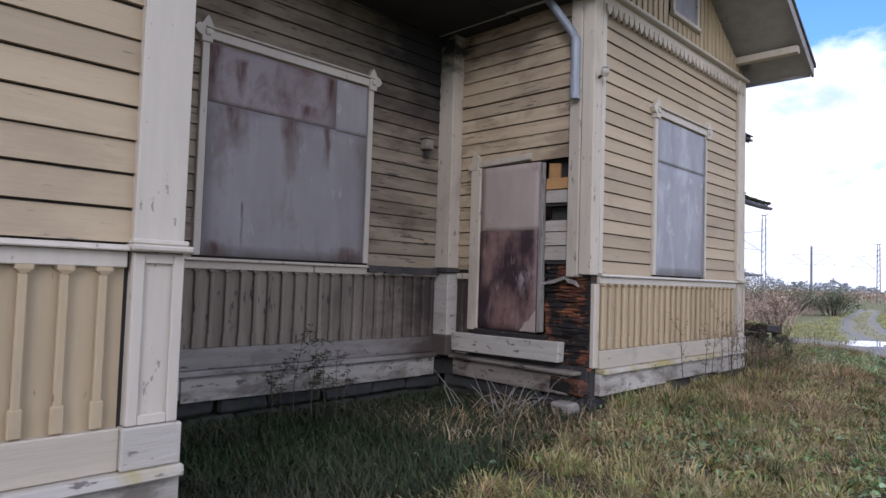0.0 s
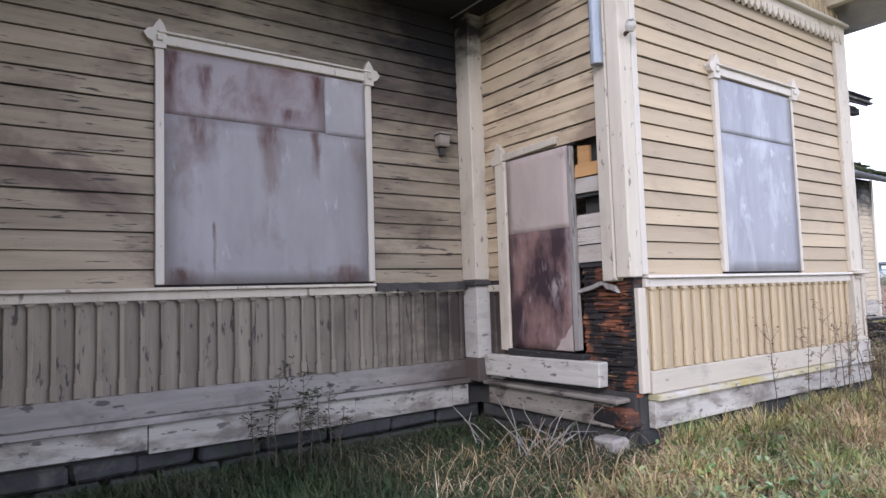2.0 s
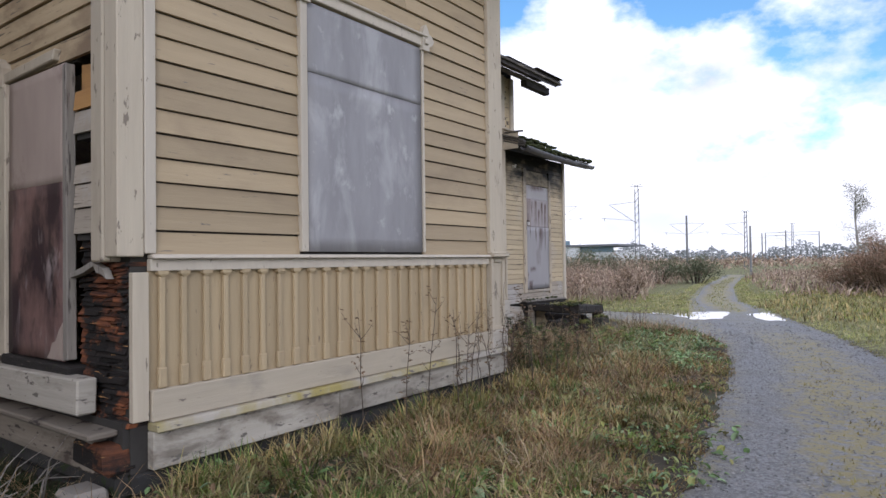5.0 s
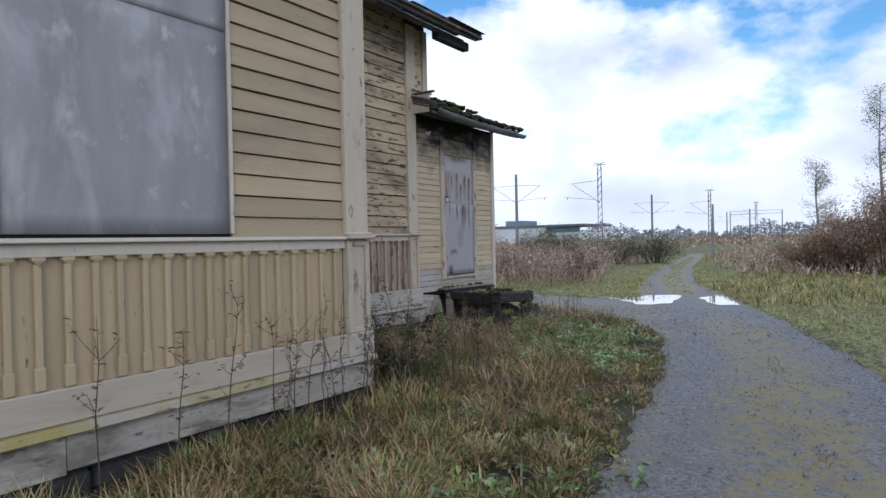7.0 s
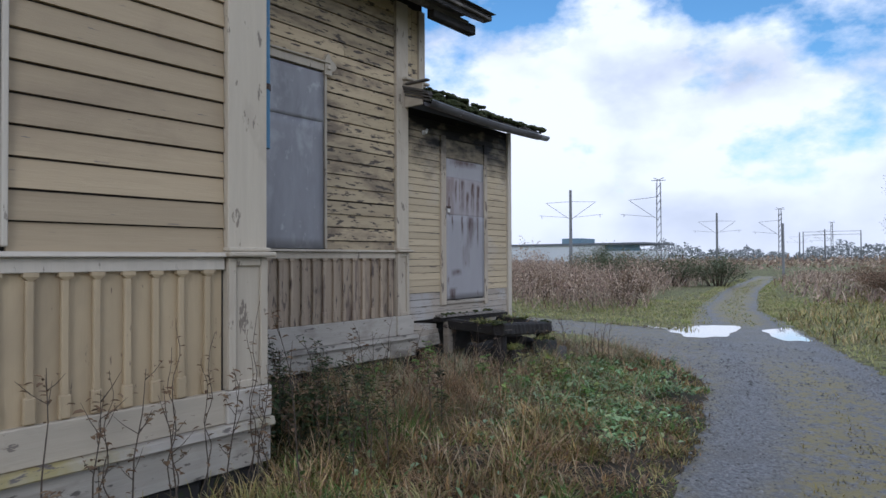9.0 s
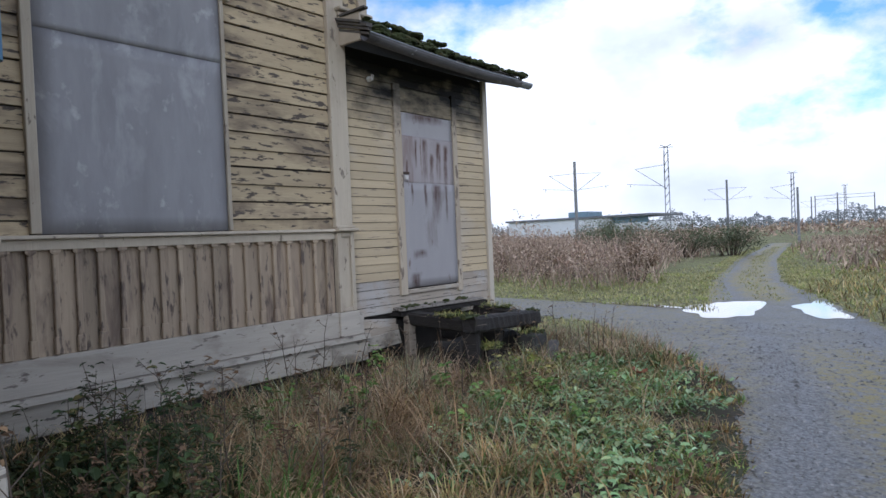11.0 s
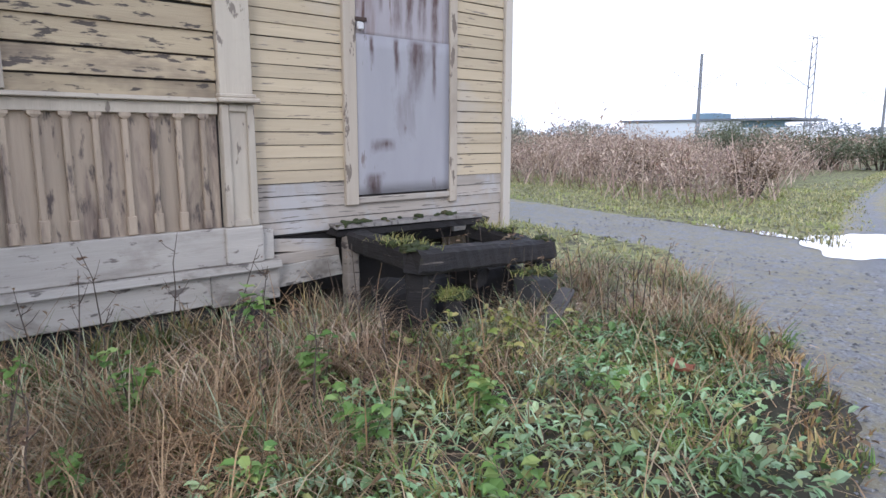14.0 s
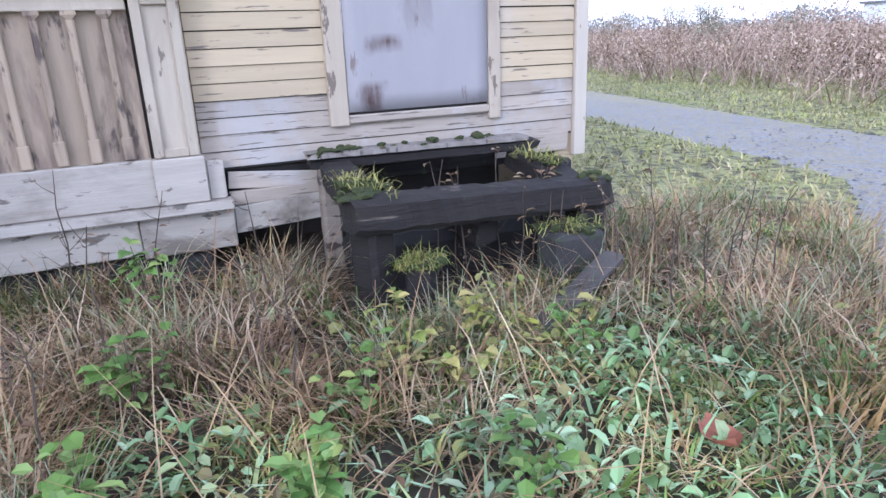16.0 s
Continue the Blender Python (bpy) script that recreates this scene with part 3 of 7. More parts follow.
def tube(bm, points, radii, sides=8):
    rings = []
    for i, p in enumerate(points):
        p = Vector(p)
        a = Vector(points[max(i - 1, 0)])
        b = Vector(points[min(i + 1, len(points) - 1)])
        d = (b - a).normalized()
        s = d.orthogonal().normalized()
        q = d.cross(s)
        r = radii[i] if isinstance(radii, (list, tuple)) else radii
        rings.append([bm.verts.new(p + r * (math.cos(k * math.tau / sides) * s + math.sin(k * math.tau / sides) * q)) for k in range(sides)])
    for a, b in zip(rings, rings[1:]):
        for k in range(sides):
            bm.faces.new((a[k], a[(k + 1) % sides], b[(k + 1) % sides], b[k]))
    bm.faces.new(rings[0])
    bm.faces.new(rings[-1])


def wall_body(name, label, place, u0, u1, z0, z1, holes=(), depth=0.16, material=None):
    """The wall behind the boards, with its openings cut through."""
    bm = bmesh.new()
    zs = sorted({z0, z1, *[h[2] for h in holes], *[h[3] for h in holes]})
    for a, b in zip(zs, zs[1:]):
        cuts = sorted((h[0], h[1]) for h in holes if h[2] <= a and h[3] >= b)
        u = u0
        for c0, c1 in cuts:
            if c0 > u:
                block(bm, place, u, c0, -depth, 0, a, b)
            u = c1
        if u1 > u:
            block(bm, place, u, u1, -depth, 0, a, b)
    return tagged(part(name, bm, material or M_DARK), label, "wall", kind="structure")


def cladding(wall, place, u0, u1, z0, z1, pitch, material, holes=(), low=None, low_to=0.0, gap=0.011, out=0.03, warp=0.002):
    """Lapped boards, each a piece; low: the material of the rows under low_to."""
    rows = int(round((z1 - z0) / pitch))
    for r in range(rows):
        a = z0 + r * pitch
        mid = a + pitch / 2
        cuts = sorted((h[0], h[1]) for h in holes if h[2] < mid < h[3])
        u, spans = u0, []
        for c0, c1 in cuts:
            if c0 - u > 0.02:
                spans.append((u, c0))
            u = c1
        if u1 - u > 0.02:
            spans.append((u, u1))
        for s0, s1 in spans:
            pieces = [(s0, s1)]
            if s1 - s0 > 2.6 and random.random() < 0.35:
                k = random.uniform(s0 + 0.8, s1 - 0.8)
                pieces = [(s0, k - 0.0015), (k + 0.0015, s1)]
            for p0, p1 in pieces:
                w = random.uniform(-warp, warp)
                one("board", place, p0, p1, 0.002, out + random.uniform(-0.002, 0.003), a + gap + w, a + pitch + w, low if low and mid < low_to + random.uniform(-0.08, 0.08) else material, wall,
                    tilt=random.uniform(-warp, warp), top_n=0.011)


def batten_row(wall, place, us, z0, z1, material, head=0.05):
    """Upright cover strips, each with a cut head and a thicker foot."""
    for u in us:
        k = random.uniform(-0.006, 0.006)
        bm = bmesh.new()
        block(bm, place, u - 0.02 + k, u + 0.02 + k, 0.018, 0.052, z0 + 0.12, z1 - 0.04, bevel=0.007)
        block(bm, place, u - 0.03 + k, u + 0.03 + k, 0.018, 0.056, z0 + 0.002, z0 + 0.135 + random.uniform(-0.006, 0.006), bevel=0.008)
        pts = [(u - 0.036 + k, z1 - 0.002), (u + 0.036 + k, z1 - 0.002), (u + 0.036 + k, z1 - 0.022), (u + k, z1 - 0.022 - head * 0.6), (u - 0.036 + k, z1 - 0.022)]
        f = [bm.verts.new(place(a, 0.062 if i != 3 else 0.05, b)) for i, (a, b) in enumerate(pts)]
        g = [bm.verts.new(place(a, 0.018, b)) for a, b in pts]
        bm.faces.new(f)
        bm.faces.new(g)
        for i in range(5):
            bm.faces.new((f[i], f[(i + 1) % 5], g[(i + 1) % 5], g[i]))
        part("batten", bm, material, wall)


def dado(wall, place, u0, u1, first, material, trim, skirt, top=1.41, foot=0.64, base=0.43, pitch=0.163, run_on=0.0, sill=None):
    """The lower wall: upright panelling with cover strips, rail above, skirting, sill and plinth board below."""
    k = math.ceil((u0 + 0.02 - first) / pitch)
    us = []
    while first + k * pitch < u1 - 0.02:
        us.append(first + k * pitch)
        k += 1
    for a, b in zip([u0, *us], [*us, u1]):
        one("panel_board", place, a + 0.002, b - 0.002, 0.002, 0.016 + random.uniform(-0.003, 0.003), foot - 0.01, top + 0.01, material, wall)
    batten_row(wall, place, us, foot, top, material)
    one("rail_board", place, u0, u1, 0.002, 0.052, top - 0.004, top + 0.075, trim, wall, bevel=0.005)
    one("rail_cap", place, u0, u1, 0.002, 0.095, top + 0.077, top + 0.107, trim, wall, bevel=0.008, top_n=0.075)
    one("skirting", place, u0, u1, 0.002, 0.066, base + 0.003, foot - 0.002, skirt, wall, bevel=0.007)
    one("sill_board", place, u0, u1 + run_on, 0.002, 0.135, base - 0.055, base, sill or M_SILL, wall, bevel=0.008, top_n=0.118)
    k = u0
    u1 += run_on
    while k < u1 - 0.05:
        e = min(u1, k + random.uniform(1.1, 2.2))
        one("plinth_board", place, k, e - 0.004, 0.002, 0.075 + random.uniform(-0.01, 0.01), base - 0.29 + random.uniform(-0.02, 0.02), base - 0.058, M_PLINTH, wall, bevel=0.006, tilt=random.uniform(-0.01, 0.01))
        k = e


def pilaster(wall, place, u0, u1, z_top, material=M_TRIM, foot=0.64, base=0.43, cap=1.41, out=0.065):
    """A corner board with cap, a framed panel below and a base block."""
    w = u1 - u0
    one("corner_board", place, u0, u1, 0.002, out, cap + 0.13, z_top, material, wall, bevel=0.006)
    one("corner_cap", place, u0 - 0.03, u1 + 0.03, 0.002, out + 0.07, cap + 0.078, cap + 0.112, material, wall, bevel=0.01)
    one("cap_moulding", place, u0 - 0.012, u1 + 0.012, 0.002, out + 0.03, cap + 0.114, cap + 0.14, material, wall, bevel=0.006)
    one("corner_panel", place, u0, u1, 0.002, out - 0.012, foot, cap + 0.076, material, wall, bevel=0.003)
    for a, b in ((u0, u0 + 0.055), (u1 - 0.055, u1)):
        one("panel_stile", place, a, b, out - 0.012, out + 0.012, foot, cap + 0.07, material, wall, bevel=0.006)
    for a, b in ((foot + 0.0, foot + 0.05), (cap + 0.02, cap + 0.07)):
        one("panel_rail", place, u0 + 0.056, u1 - 0.056, out - 0.012, out + 0.01, a, b, material, wall, bevel=0.005)
    one("corner_base", place, u0 - 0.02, u1 + 0.02, 0.002, out + 0.03, base + 0.002, foot - 0.003, M_SKIRT, wall, bevel=0.008)


def window_trim(name, label, place, u0, u1, z0, z1, trim, ear=True, right=0.075):
    """A boarded window: jambs, head board with cut ears, and the sheets over the opening added by the caller."""
    win = thing(name, label, "window", "structure", at=place((u0 + u1) / 2, 0, z0))
    keep = Matrix.Translation(win.location).inverted()
    made = [one("window_jamb", place, u0 - 0.075, u0, 0.004, 0.062, z0, z1 + 0.02, trim, win, bevel=0.006),
            one("window_jamb", place, u1, u1 + right, 0.004, 0.062, z0, z1 + 0.02, trim, win, bevel=0.006),
            one("window_head", place, u0 - 0.075, u1 + 0.075, 0.004, 0.068, z1 + 0.022, z1 + 0.115, trim, win, bevel=0.006),
            one("head_cap", place, u0 - 0.06, u1 + 0.06, 0.004, 0.10, z1 + 0.117, z1 + 0.138, trim, win, bevel=0.006)]
    if ear:
        for s, c in ((-1, u0 - 0.04), (1, u1 + 0.04)):
            p = [(-0.055, -0.02), (0.055, -0.02), (0.055, 0.03), (0.055, 0.15), (0.03, 0.21), (0.0, 0.245), (-0.03, 0.21), (-0.055, 0.16), (-0.10, 0.145), (-0.135, 0.10), (-0.10, 0.05), (-0.055, 0.03)]
            q = [(c - s * a if s > 0 else c + a, z1 + b) for a, b in p]
            made.append(outline("corner_ear", place, q, 0.004, 0.085, trim, win))
            one("ear_boss", place, c - 0.03, c + 0.03, 0.085, 0.105, z1 + 0.04, z1 + 0.10, trim, made[-1], bevel=0.01)
    for o in made:
        o.matrix_parent_inverse = keep
    return win


def sheet(name, win, place, u0, u1, n, z0, z1, material, label="", nails=True, dent=0.004):
    """A thin sheet, a little buckled."""
    bm = bmesh.new()
    nu, nz = 10, 12
    ph = random.uniform(0, 6)
    for side, d in ((0, 0.0), (1, -0.008)):
        for j in range(nz + 1):
            for i in range(nu + 1):
                a, b = i / nu, j / nz
                w = dent * math.sin(a * 7 + ph) * math.sin(b * 5 + ph * 2) if 0 < i < nu and 0 < j < nz else 0
                bm.verts.new(place(u0 + (u1 - u0) * a, n + d + w, z0 + (z1 - z0) * b))
    bm.verts.ensure_lookup_table()
    k = (nu + 1) * (nz + 1)
    for o in (0, k):
        for j in range(nz):
            for i in range(nu):
                q = o + j * (nu + 1) + i
                bm.faces.new([bm.verts[x] for x in (q, q + 1, q + nu + 2, q + nu + 1)]).smooth = True
    rim = [i for i in range(nu + 1)] + [j * (nu + 1) + nu for j in range(1, nz + 1)] + [nz * (nu + 1) + i for i in range(nu - 1, -1, -1)] + [j * (nu + 1) for j in range(nz - 1, 0, -1)]
    for a, b in zip(rim, rim[1:] + rim[:1]):
        bm.faces.new([bm.verts[x] for x in (a, b, b + k, a + k)])
    ob = part(name, bm, material, win, label)
    ob.matrix_parent_inverse = Matrix.Translation(win.location).inverted()
    return ob


def under(ob, parent):
    ob.parent = parent
    ob.matrix_parent_inverse = Matrix.Translation(parent.location).inverted()
    return ob


# ---- ground and roads ----
def smooth(a, b, v):
    k = np.clip((v - a) / (b - a), 0, 1)
    return k * k * (3 - 2 * k)


def ripple(x, y, s=1.0):
    return (np.sin(1.7 * s * x + 0.9 * s * y + 1.3) + np.sin(-1.1 * s * x + 2.3 * s * y + 0.4) + np.sin(3.1 * s * x - 1.9 * s * y + 2.2) * 0.6 + np.sin(5.3 * s * x + 4.1 * s * y) * 0.35) / 2.95


def road_middle(y):
    """x of the track's middle line at y."""
    return np.interp(y, [-30, 3, 8, 11.5, 14, 16.5, 19.5, 23.5, 30, 43, 67, 120], [2.3, 0.95, 0.12, -0.33, -0.78, -1.40, -2.3, -3.85, -6.0, -8.9, -13.0, -22.0])


def track_mask(x, y):
    """1 on bare gravel, 0 in the grass."""
    d = x - road_middle(y)
    rag = 0.09 * ripple(x, y, 2.1) + 0.06 * ripple(x, y, 6.0) + 0.18 * smooth(0.0, 0.4, d)
    wide = 1.25 - 0.25 * smooth(24, 34, y)
    body = 1 - smooth(wide - 0.2, wide + 0.2, np.abs(d) + rag)
    middle = (1 - smooth(0.18, 0.45, np.abs(d) + rag * 1.2)) * (0.75 + 0.25 * smooth(23, 27, y)) * (1 - smooth(18.5, 20.5, y) * (1 - smooth(23.5, 25, y)))
    far = smooth(24, 27, y) * 0.12
    main = np.clip(body - middle * 0.12 - far, 0, 1)
    line = 21.6 - 0.20 * (x + 4)
    side = (1 - smooth(1.0, 1.35, np.abs(y - line) + rag)) * (1 - smooth(-3.2, -2.0, x))
    corner = smooth(-0.25, 0.25, y - (16.4 + 1.2 * (-2.6 - x)) + rag) * (x > -9) * (x < road_middle(y)) * smooth(0.3, -0.3, y - line)
    return np.maximum(np.maximum(main, side), corner)


def ground_z(x, y):
    up = smooth(-1.4, -3.6, x) * smooth(19.5, 17.0, y) * (1 - 0.9 * smooth(-3.0, -4.6, x) * smooth(6.9, 5.9, y))
    return -0.15 + up * 0.12 + smooth(-0.3, 1.2, x - road_middle(y) - 1.0) * 0.05 + (0.02 * ripple(x, y, 0.8) + 0.022 * ripple(x, y, 2.6)) * (0.15 + up) - 0.02 * track_mask(x, y)


def spread(lo, hi, step, out):
    """Even steps in the middle, growing ones to the horizon."""
    mid = list(np.arange(lo, hi + step / 2, step))
    d, k = [], step
    while sum(d) < out:
        k *= 1.25
        d.append(k)
    return np.array([lo - s for s in np.cumsum(d)][::-1] + mid + [hi + s for s in np.cumsum(d)])


def grid_mesh(name, xs, ys, zf, material, keep=None):
    X, Y = np.meshgrid(xs, ys)
    Z = zf(X, Y)
    co = np.stack([X, Y, Z], -1).reshape(-1, 3)
    nx, ny = len(xs), len(ys)
    i, j = np.meshgrid(np.arange(nx - 1), np.arange(ny - 1))
    q = (j * nx + i).reshape(-1)
    faces = np.stack([q, q + 1, q + nx + 1, q + nx], -1)
    if keep is not None:
        k = keep(X, Y).reshape(-1)
        faces = faces[k[faces].max(1) > 0]
    return raw_mesh(name, co, faces, material, True)


def raw_mesh(name, co, faces, material, smoothed=False):
    faces = np.asarray(faces)
    used = np.unique(faces)
    back = np.zeros(len(co), dtype=np.int64)
    back[used] = np.arange(len(used))
    co, faces = np.asarray(co)[used], back[faces]
    me = bpy.data.meshes.new(name)
    n, k = faces.shape
    me.vertices.add(len(co))
    me.vertices.foreach_set("co", co.astype(np.float32).reshape(-1))
    me.loops.add(n * k)
    me.loops.foreach_set("vertex_index", faces.astype(np.int32).reshape(-1))
    me.polygons.add(n)
    me.polygons.foreach_set("loop_start", np.arange(0, n * k, k, dtype=np.int32))
    me.polygons.foreach_set("loop_total", np.full(n, k, dtype=np.int32))
    me.polygons.foreach_set("use_smooth", np.full(n, smoothed, dtype=bool))
    me.update(calc_edges=True)
    me.materials.append(material)
    return new(name, me)


def mid_moss(x, y):
    """How mossy the gravel is: most between the ruts and along the edges."""
    d = np.abs(x - road_middle(y)) + 0.2 * ripple(x, y, 1.7)
    return np.clip((1 - smooth(0.3, 0.75, d)) * (1 - 0.8 * smooth(18.0, 20.5, y) * (1 - smooth(24.0, 26, y))) + 0.9 * smooth(0.75, 1.25, d) * (y > 24) + 0.5 * smooth(0.95, 1.25, d) + 0.12 * smooth(25, 29, y), 0, 1) * (1.25 + 0.6 * smooth(22, 30, y))


ground = grid_mesh("ground", spread(-14, 8, 0.12, 1500), spread(-8, 40, 0.12, 1500), ground_z, M_SOIL)
_co = np.empty(len(ground.data.vertices) * 3, dtype=np.float32)
ground.data.vertices.foreach_get("co", _co)
_co = _co.reshape(-1, 3)
ground.data.attributes.new("moss", "FLOAT", "POINT").data.foreach_set("value", np.maximum(smooth(17.5, 19.5, _co[:, 1]), smooth(0.6, 1.4, _co[:, 0] - road_middle(_co[:, 1]))).astype(np.float32) * 1.3)
tagged(ground, "rough grassy ground reaching the horizon", "ground", kind="structure")
road = grid_mesh("road", np.arange(-24, 4, 0.1), np.arange(-12, 70, 0.1),
                 lambda x, y: ground_z(x, y) + np.clip((track_mask(x, y) - 0.45) * 0.06, -0.03, 0.012) + 0.0015 * ripple(x, y, 9.0),
                 M_GRAVEL, lambda x, y: track_mask(x, y) > 0.25)
_co = np.empty(len(road.data.vertices) * 3, dtype=np.float32)
road.data.vertices.foreach_get("co", _co)
_co = _co.reshape(-1, 3)
road.data.attributes.new("moss", "FLOAT", "POINT").data.foreach_set("value", mid_moss(_co[:, 0], _co[:, 1]).astype(np.float32))
tagged(road, "wet grey gravel track with two wheel ruts", "road", kind="structure")


def puddle(cx, cy, rx, ry, turn, seed):
    rr = random.Random(seed)
    ph = [rr.uniform(0, 6.28) for _ in range(4)]
    bm = bmesh.new()
    vs = []
    for i in range(48):
        a = i * math.tau / 48
        k = 1 + 0.16 * math.sin(2 * a + ph[0]) + 0.12 * math.sin(3 * a + ph[1]) + 0.09 * math.sin(5 * a + ph[2]) + 0.05 * math.sin(9 * a + ph[3])
        u, v = rx * k * math.cos(a), ry * k * math.sin(a)
        vs.append(bm.verts.new((cx + u * math.cos(turn) - v * math.sin(turn), cy + u * math.sin(turn) + v * math.cos(turn), -0.150)))
    bm.faces.new(vs)
    return tagged(part("water", bm, M_WATER), "shallow rain puddle on the gravel track", "puddle", "puddles", "structure")


puddle(-4.75, 23.3, 0.62, 1.5, 0.22, 1)
puddle(-3.13, 23.8, 0.5, 1.3, 0.3, 2)
puddle(-6.5, 23.45, 0.95, 0.2, -0.25, 3)

# ---- the house: walls ----
BAY_A, BACK, BAY_B, DOORW, REAR, ANNEX = Face("+x", -3.35), Face("+x", -6.23), Face("+x", -3.95), Face("-y", 6.41), Face("+x", -6.28), Face("+x", -6.32)


def foundation(name, place, u0, u1, top, n=0.0):
    f = thing(name, "dark field-stone foundation under the timber wall", "foundation", "structure")
    z = top
    rowz = [(-0.35, -0.06), (-0.05, top)]
    for a, b in rowz:
        u = u0
        while u < u1 - 0.03:
            e = min(u1, u + random.uniform(0.35, 0.75))
            one("stone", place, u + 0.008, e - 0.008, -0.15, n + random.uniform(-0.02, 0.03), a + 0.006, b - 0.006, M_STONE, f, bevel=0.03, jag=0.025, tilt=random.uniform(-0.02, 0.02))
            u = e
    return f


# southern bay, close beside the start of the walk
wall_a = wall_body("wall_south_bay", "ochre clapboard bay wall with cream corner board", BAY_A, -6.0, 1.44, 0.12, 4.75)
cladding(wall_a, BAY_A, -6.0, 1.205, 1.52, 4.72, 0.1685, M_SOUND)
dado(wall_a, BAY_A, -6.0, 1.185, 0.752, M_BATTEN, M_TRIM, M_SKIRT_CREAM, run_on=0.30)
pilaster(wall_a, BAY_A, 1.205, 1.455, 4.75)
foundation("foundation", BAY_A, -6.0, 1.46, 0.13)
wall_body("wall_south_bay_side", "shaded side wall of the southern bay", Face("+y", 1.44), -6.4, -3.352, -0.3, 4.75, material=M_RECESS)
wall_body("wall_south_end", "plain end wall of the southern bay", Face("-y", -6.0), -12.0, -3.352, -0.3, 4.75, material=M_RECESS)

# recessed wall with the large boarded window
W1 = (2.89, 4.93, 1.56, 3.70)
wall_1 = wall_body("wall_recess", "sooty ochre clapboard recess wall, darkened for shade", BACK, 1.46, 6.41, 0.12, 5.1, [W1])
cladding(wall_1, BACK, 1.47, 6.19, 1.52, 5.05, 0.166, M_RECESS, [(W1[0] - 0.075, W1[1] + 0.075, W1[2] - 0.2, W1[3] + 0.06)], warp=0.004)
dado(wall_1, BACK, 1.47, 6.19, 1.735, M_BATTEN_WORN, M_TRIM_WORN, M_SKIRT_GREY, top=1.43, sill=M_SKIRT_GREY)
foundation("foundation", BACK, 1.46, 6.41, 0.13)
win = window_trim("window_1", "large boarded-up window with grey rust-stained sheets", BACK, *W1, M_TRIM)
sheet("panel", win, BACK, W1[0] + 0.002, W1[1] - 0.002, 0.040, W1[2], 3.10, M_PANEL, "grey weathered sheet")
sheet("panel", win, BACK, W1[0] + 0.002, 4.455, 0.0405, 3.102, W1[3], M_RUSTY, "rust-stained upper sheet")
sheet("panel", win, BACK, 4.458, W1[1] - 0.002, 0.046, 3.09, W1[3], M_PANEL, "grey patch sheet")
vent = thing("wall_vent", "small wooden vent box on the sooty wall", "vent", at=BACK(5.92, 0, 3.1))
for o in (one("box", BACK, 5.85, 5.99, 0.02, 0.14, 3.10, 3.24, M_DIRTY, vent, bevel=0.012), one("lid", BACK, 5.83, 6.01, 0.02, 0.16, 3.242, 3.262, M_GREYBOARD, vent, bevel=0.004), one("spout", BACK, 5.89, 5.95, 0.03, 0.10, 3.0, 3.098, M_DARK, vent, bevel=0.008)):
    under(o, vent)
for k in range(9):
    one("rotten_rail", BACK, 5.0 + k * 0.132, 5.133 + k * 0.132, 0.04, 0.097 + random.uniform(0, 0.006), 1.452 + random.uniform(-0.012, 0.012), 1.541 + random.uniform(-0.006, 0.002), M_EAVE, wall_1, "blackened rotten rail", tilt=random.uniform(-0.006, 0.006))
bm = bmesh.new()
block(bm, flat, -6.23, -5.965, 6.20, 6.408, 1.55, 4.9, bevel=0.008)
post = tagged(part("trim", bm, M_TRIM_WORN), "cream corner post where two walls meet", "corner post", kind="structure")
one("post_cap", flat, -6.23, -5.93, 6.16, 6.40, 1.485, 1.545, M_EAVE, post, bevel=0.012)
one("post_foot", flat, -6.23, -5.975, 6.21, 6.405, 0.66, 1.483, M_SKIRT, post, bevel=0.006)
one("post_base", flat, -6.23, -5.94, 6.17, 6.402, 0.40, 0.658, M_SKIRT_GREY, post, bevel=0.01)

# wall with the boarded door, facing along the recess
HOLES = [(-5.56, -4.56, 0.72, 2.86), (-4.56, -4.2, 2.64, 2.90), (-4.56, -4.2, 2.14, 2.31), (-4.56, -3.97, 0.45, 1.62)]
wall_d = wall_body("wall_door", "weathered clapboard wall with torn-open corner", DOORW, -6.23, -3.97, 0.12, 4.9, HOLES)
cladding(wall_d, DOORW, -5.965, -4.21, 1.52, 4.85, 0.168, M_WORN, [(-5.74, -4.21, 0, 2.93)], warp=0.004)
for a, b, m in ((2.505, 2.64, M_ORANGE), (2.345, 2.50, M_BARE), (2.0, 2.135, M_BARE), (1.835, 1.995, M_BARE), (1.66, 1.83, M_BARE)):
    one("board", DOORW, -4.555, -4.205, 0.004, 0.028, a + 0.006, b, m, wall_d, top_n=0.014, tilt=random.uniform(-0.008, 0.008))
one("board", DOORW, -4.555, -4.40, -0.06, -0.03, 2.62, 2.84, M_ORANGE, wall_d, tilt=-0.02)
# dark sheet behind the torn holes, in place of the unlit inside
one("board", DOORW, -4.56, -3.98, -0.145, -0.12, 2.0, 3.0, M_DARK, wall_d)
for u0, u1 in ((-5.955, -5.85), (-5.845, -5.74)):
    one("panel_board", DOORW, u0, u1, 0.002, 0.018, 0.64, 1.42, M_BATTEN_WORN, wall_d)
batten_row(wall_d, DOORW, [-5.85], 0.64, 1.41, M_BATTEN_WORN)
one("rail_board", DOORW, -5.96, -5.74, 0.002, 0.05, 1.41, 1.485, M_TRIM_WORN, wall_d, bevel=0.005)
one("skirting", DOORW, -5.96, -5.74, 0.002, 0.066, 0.43, 0.638, M_SKIRT, wall_d, bevel=0.005)
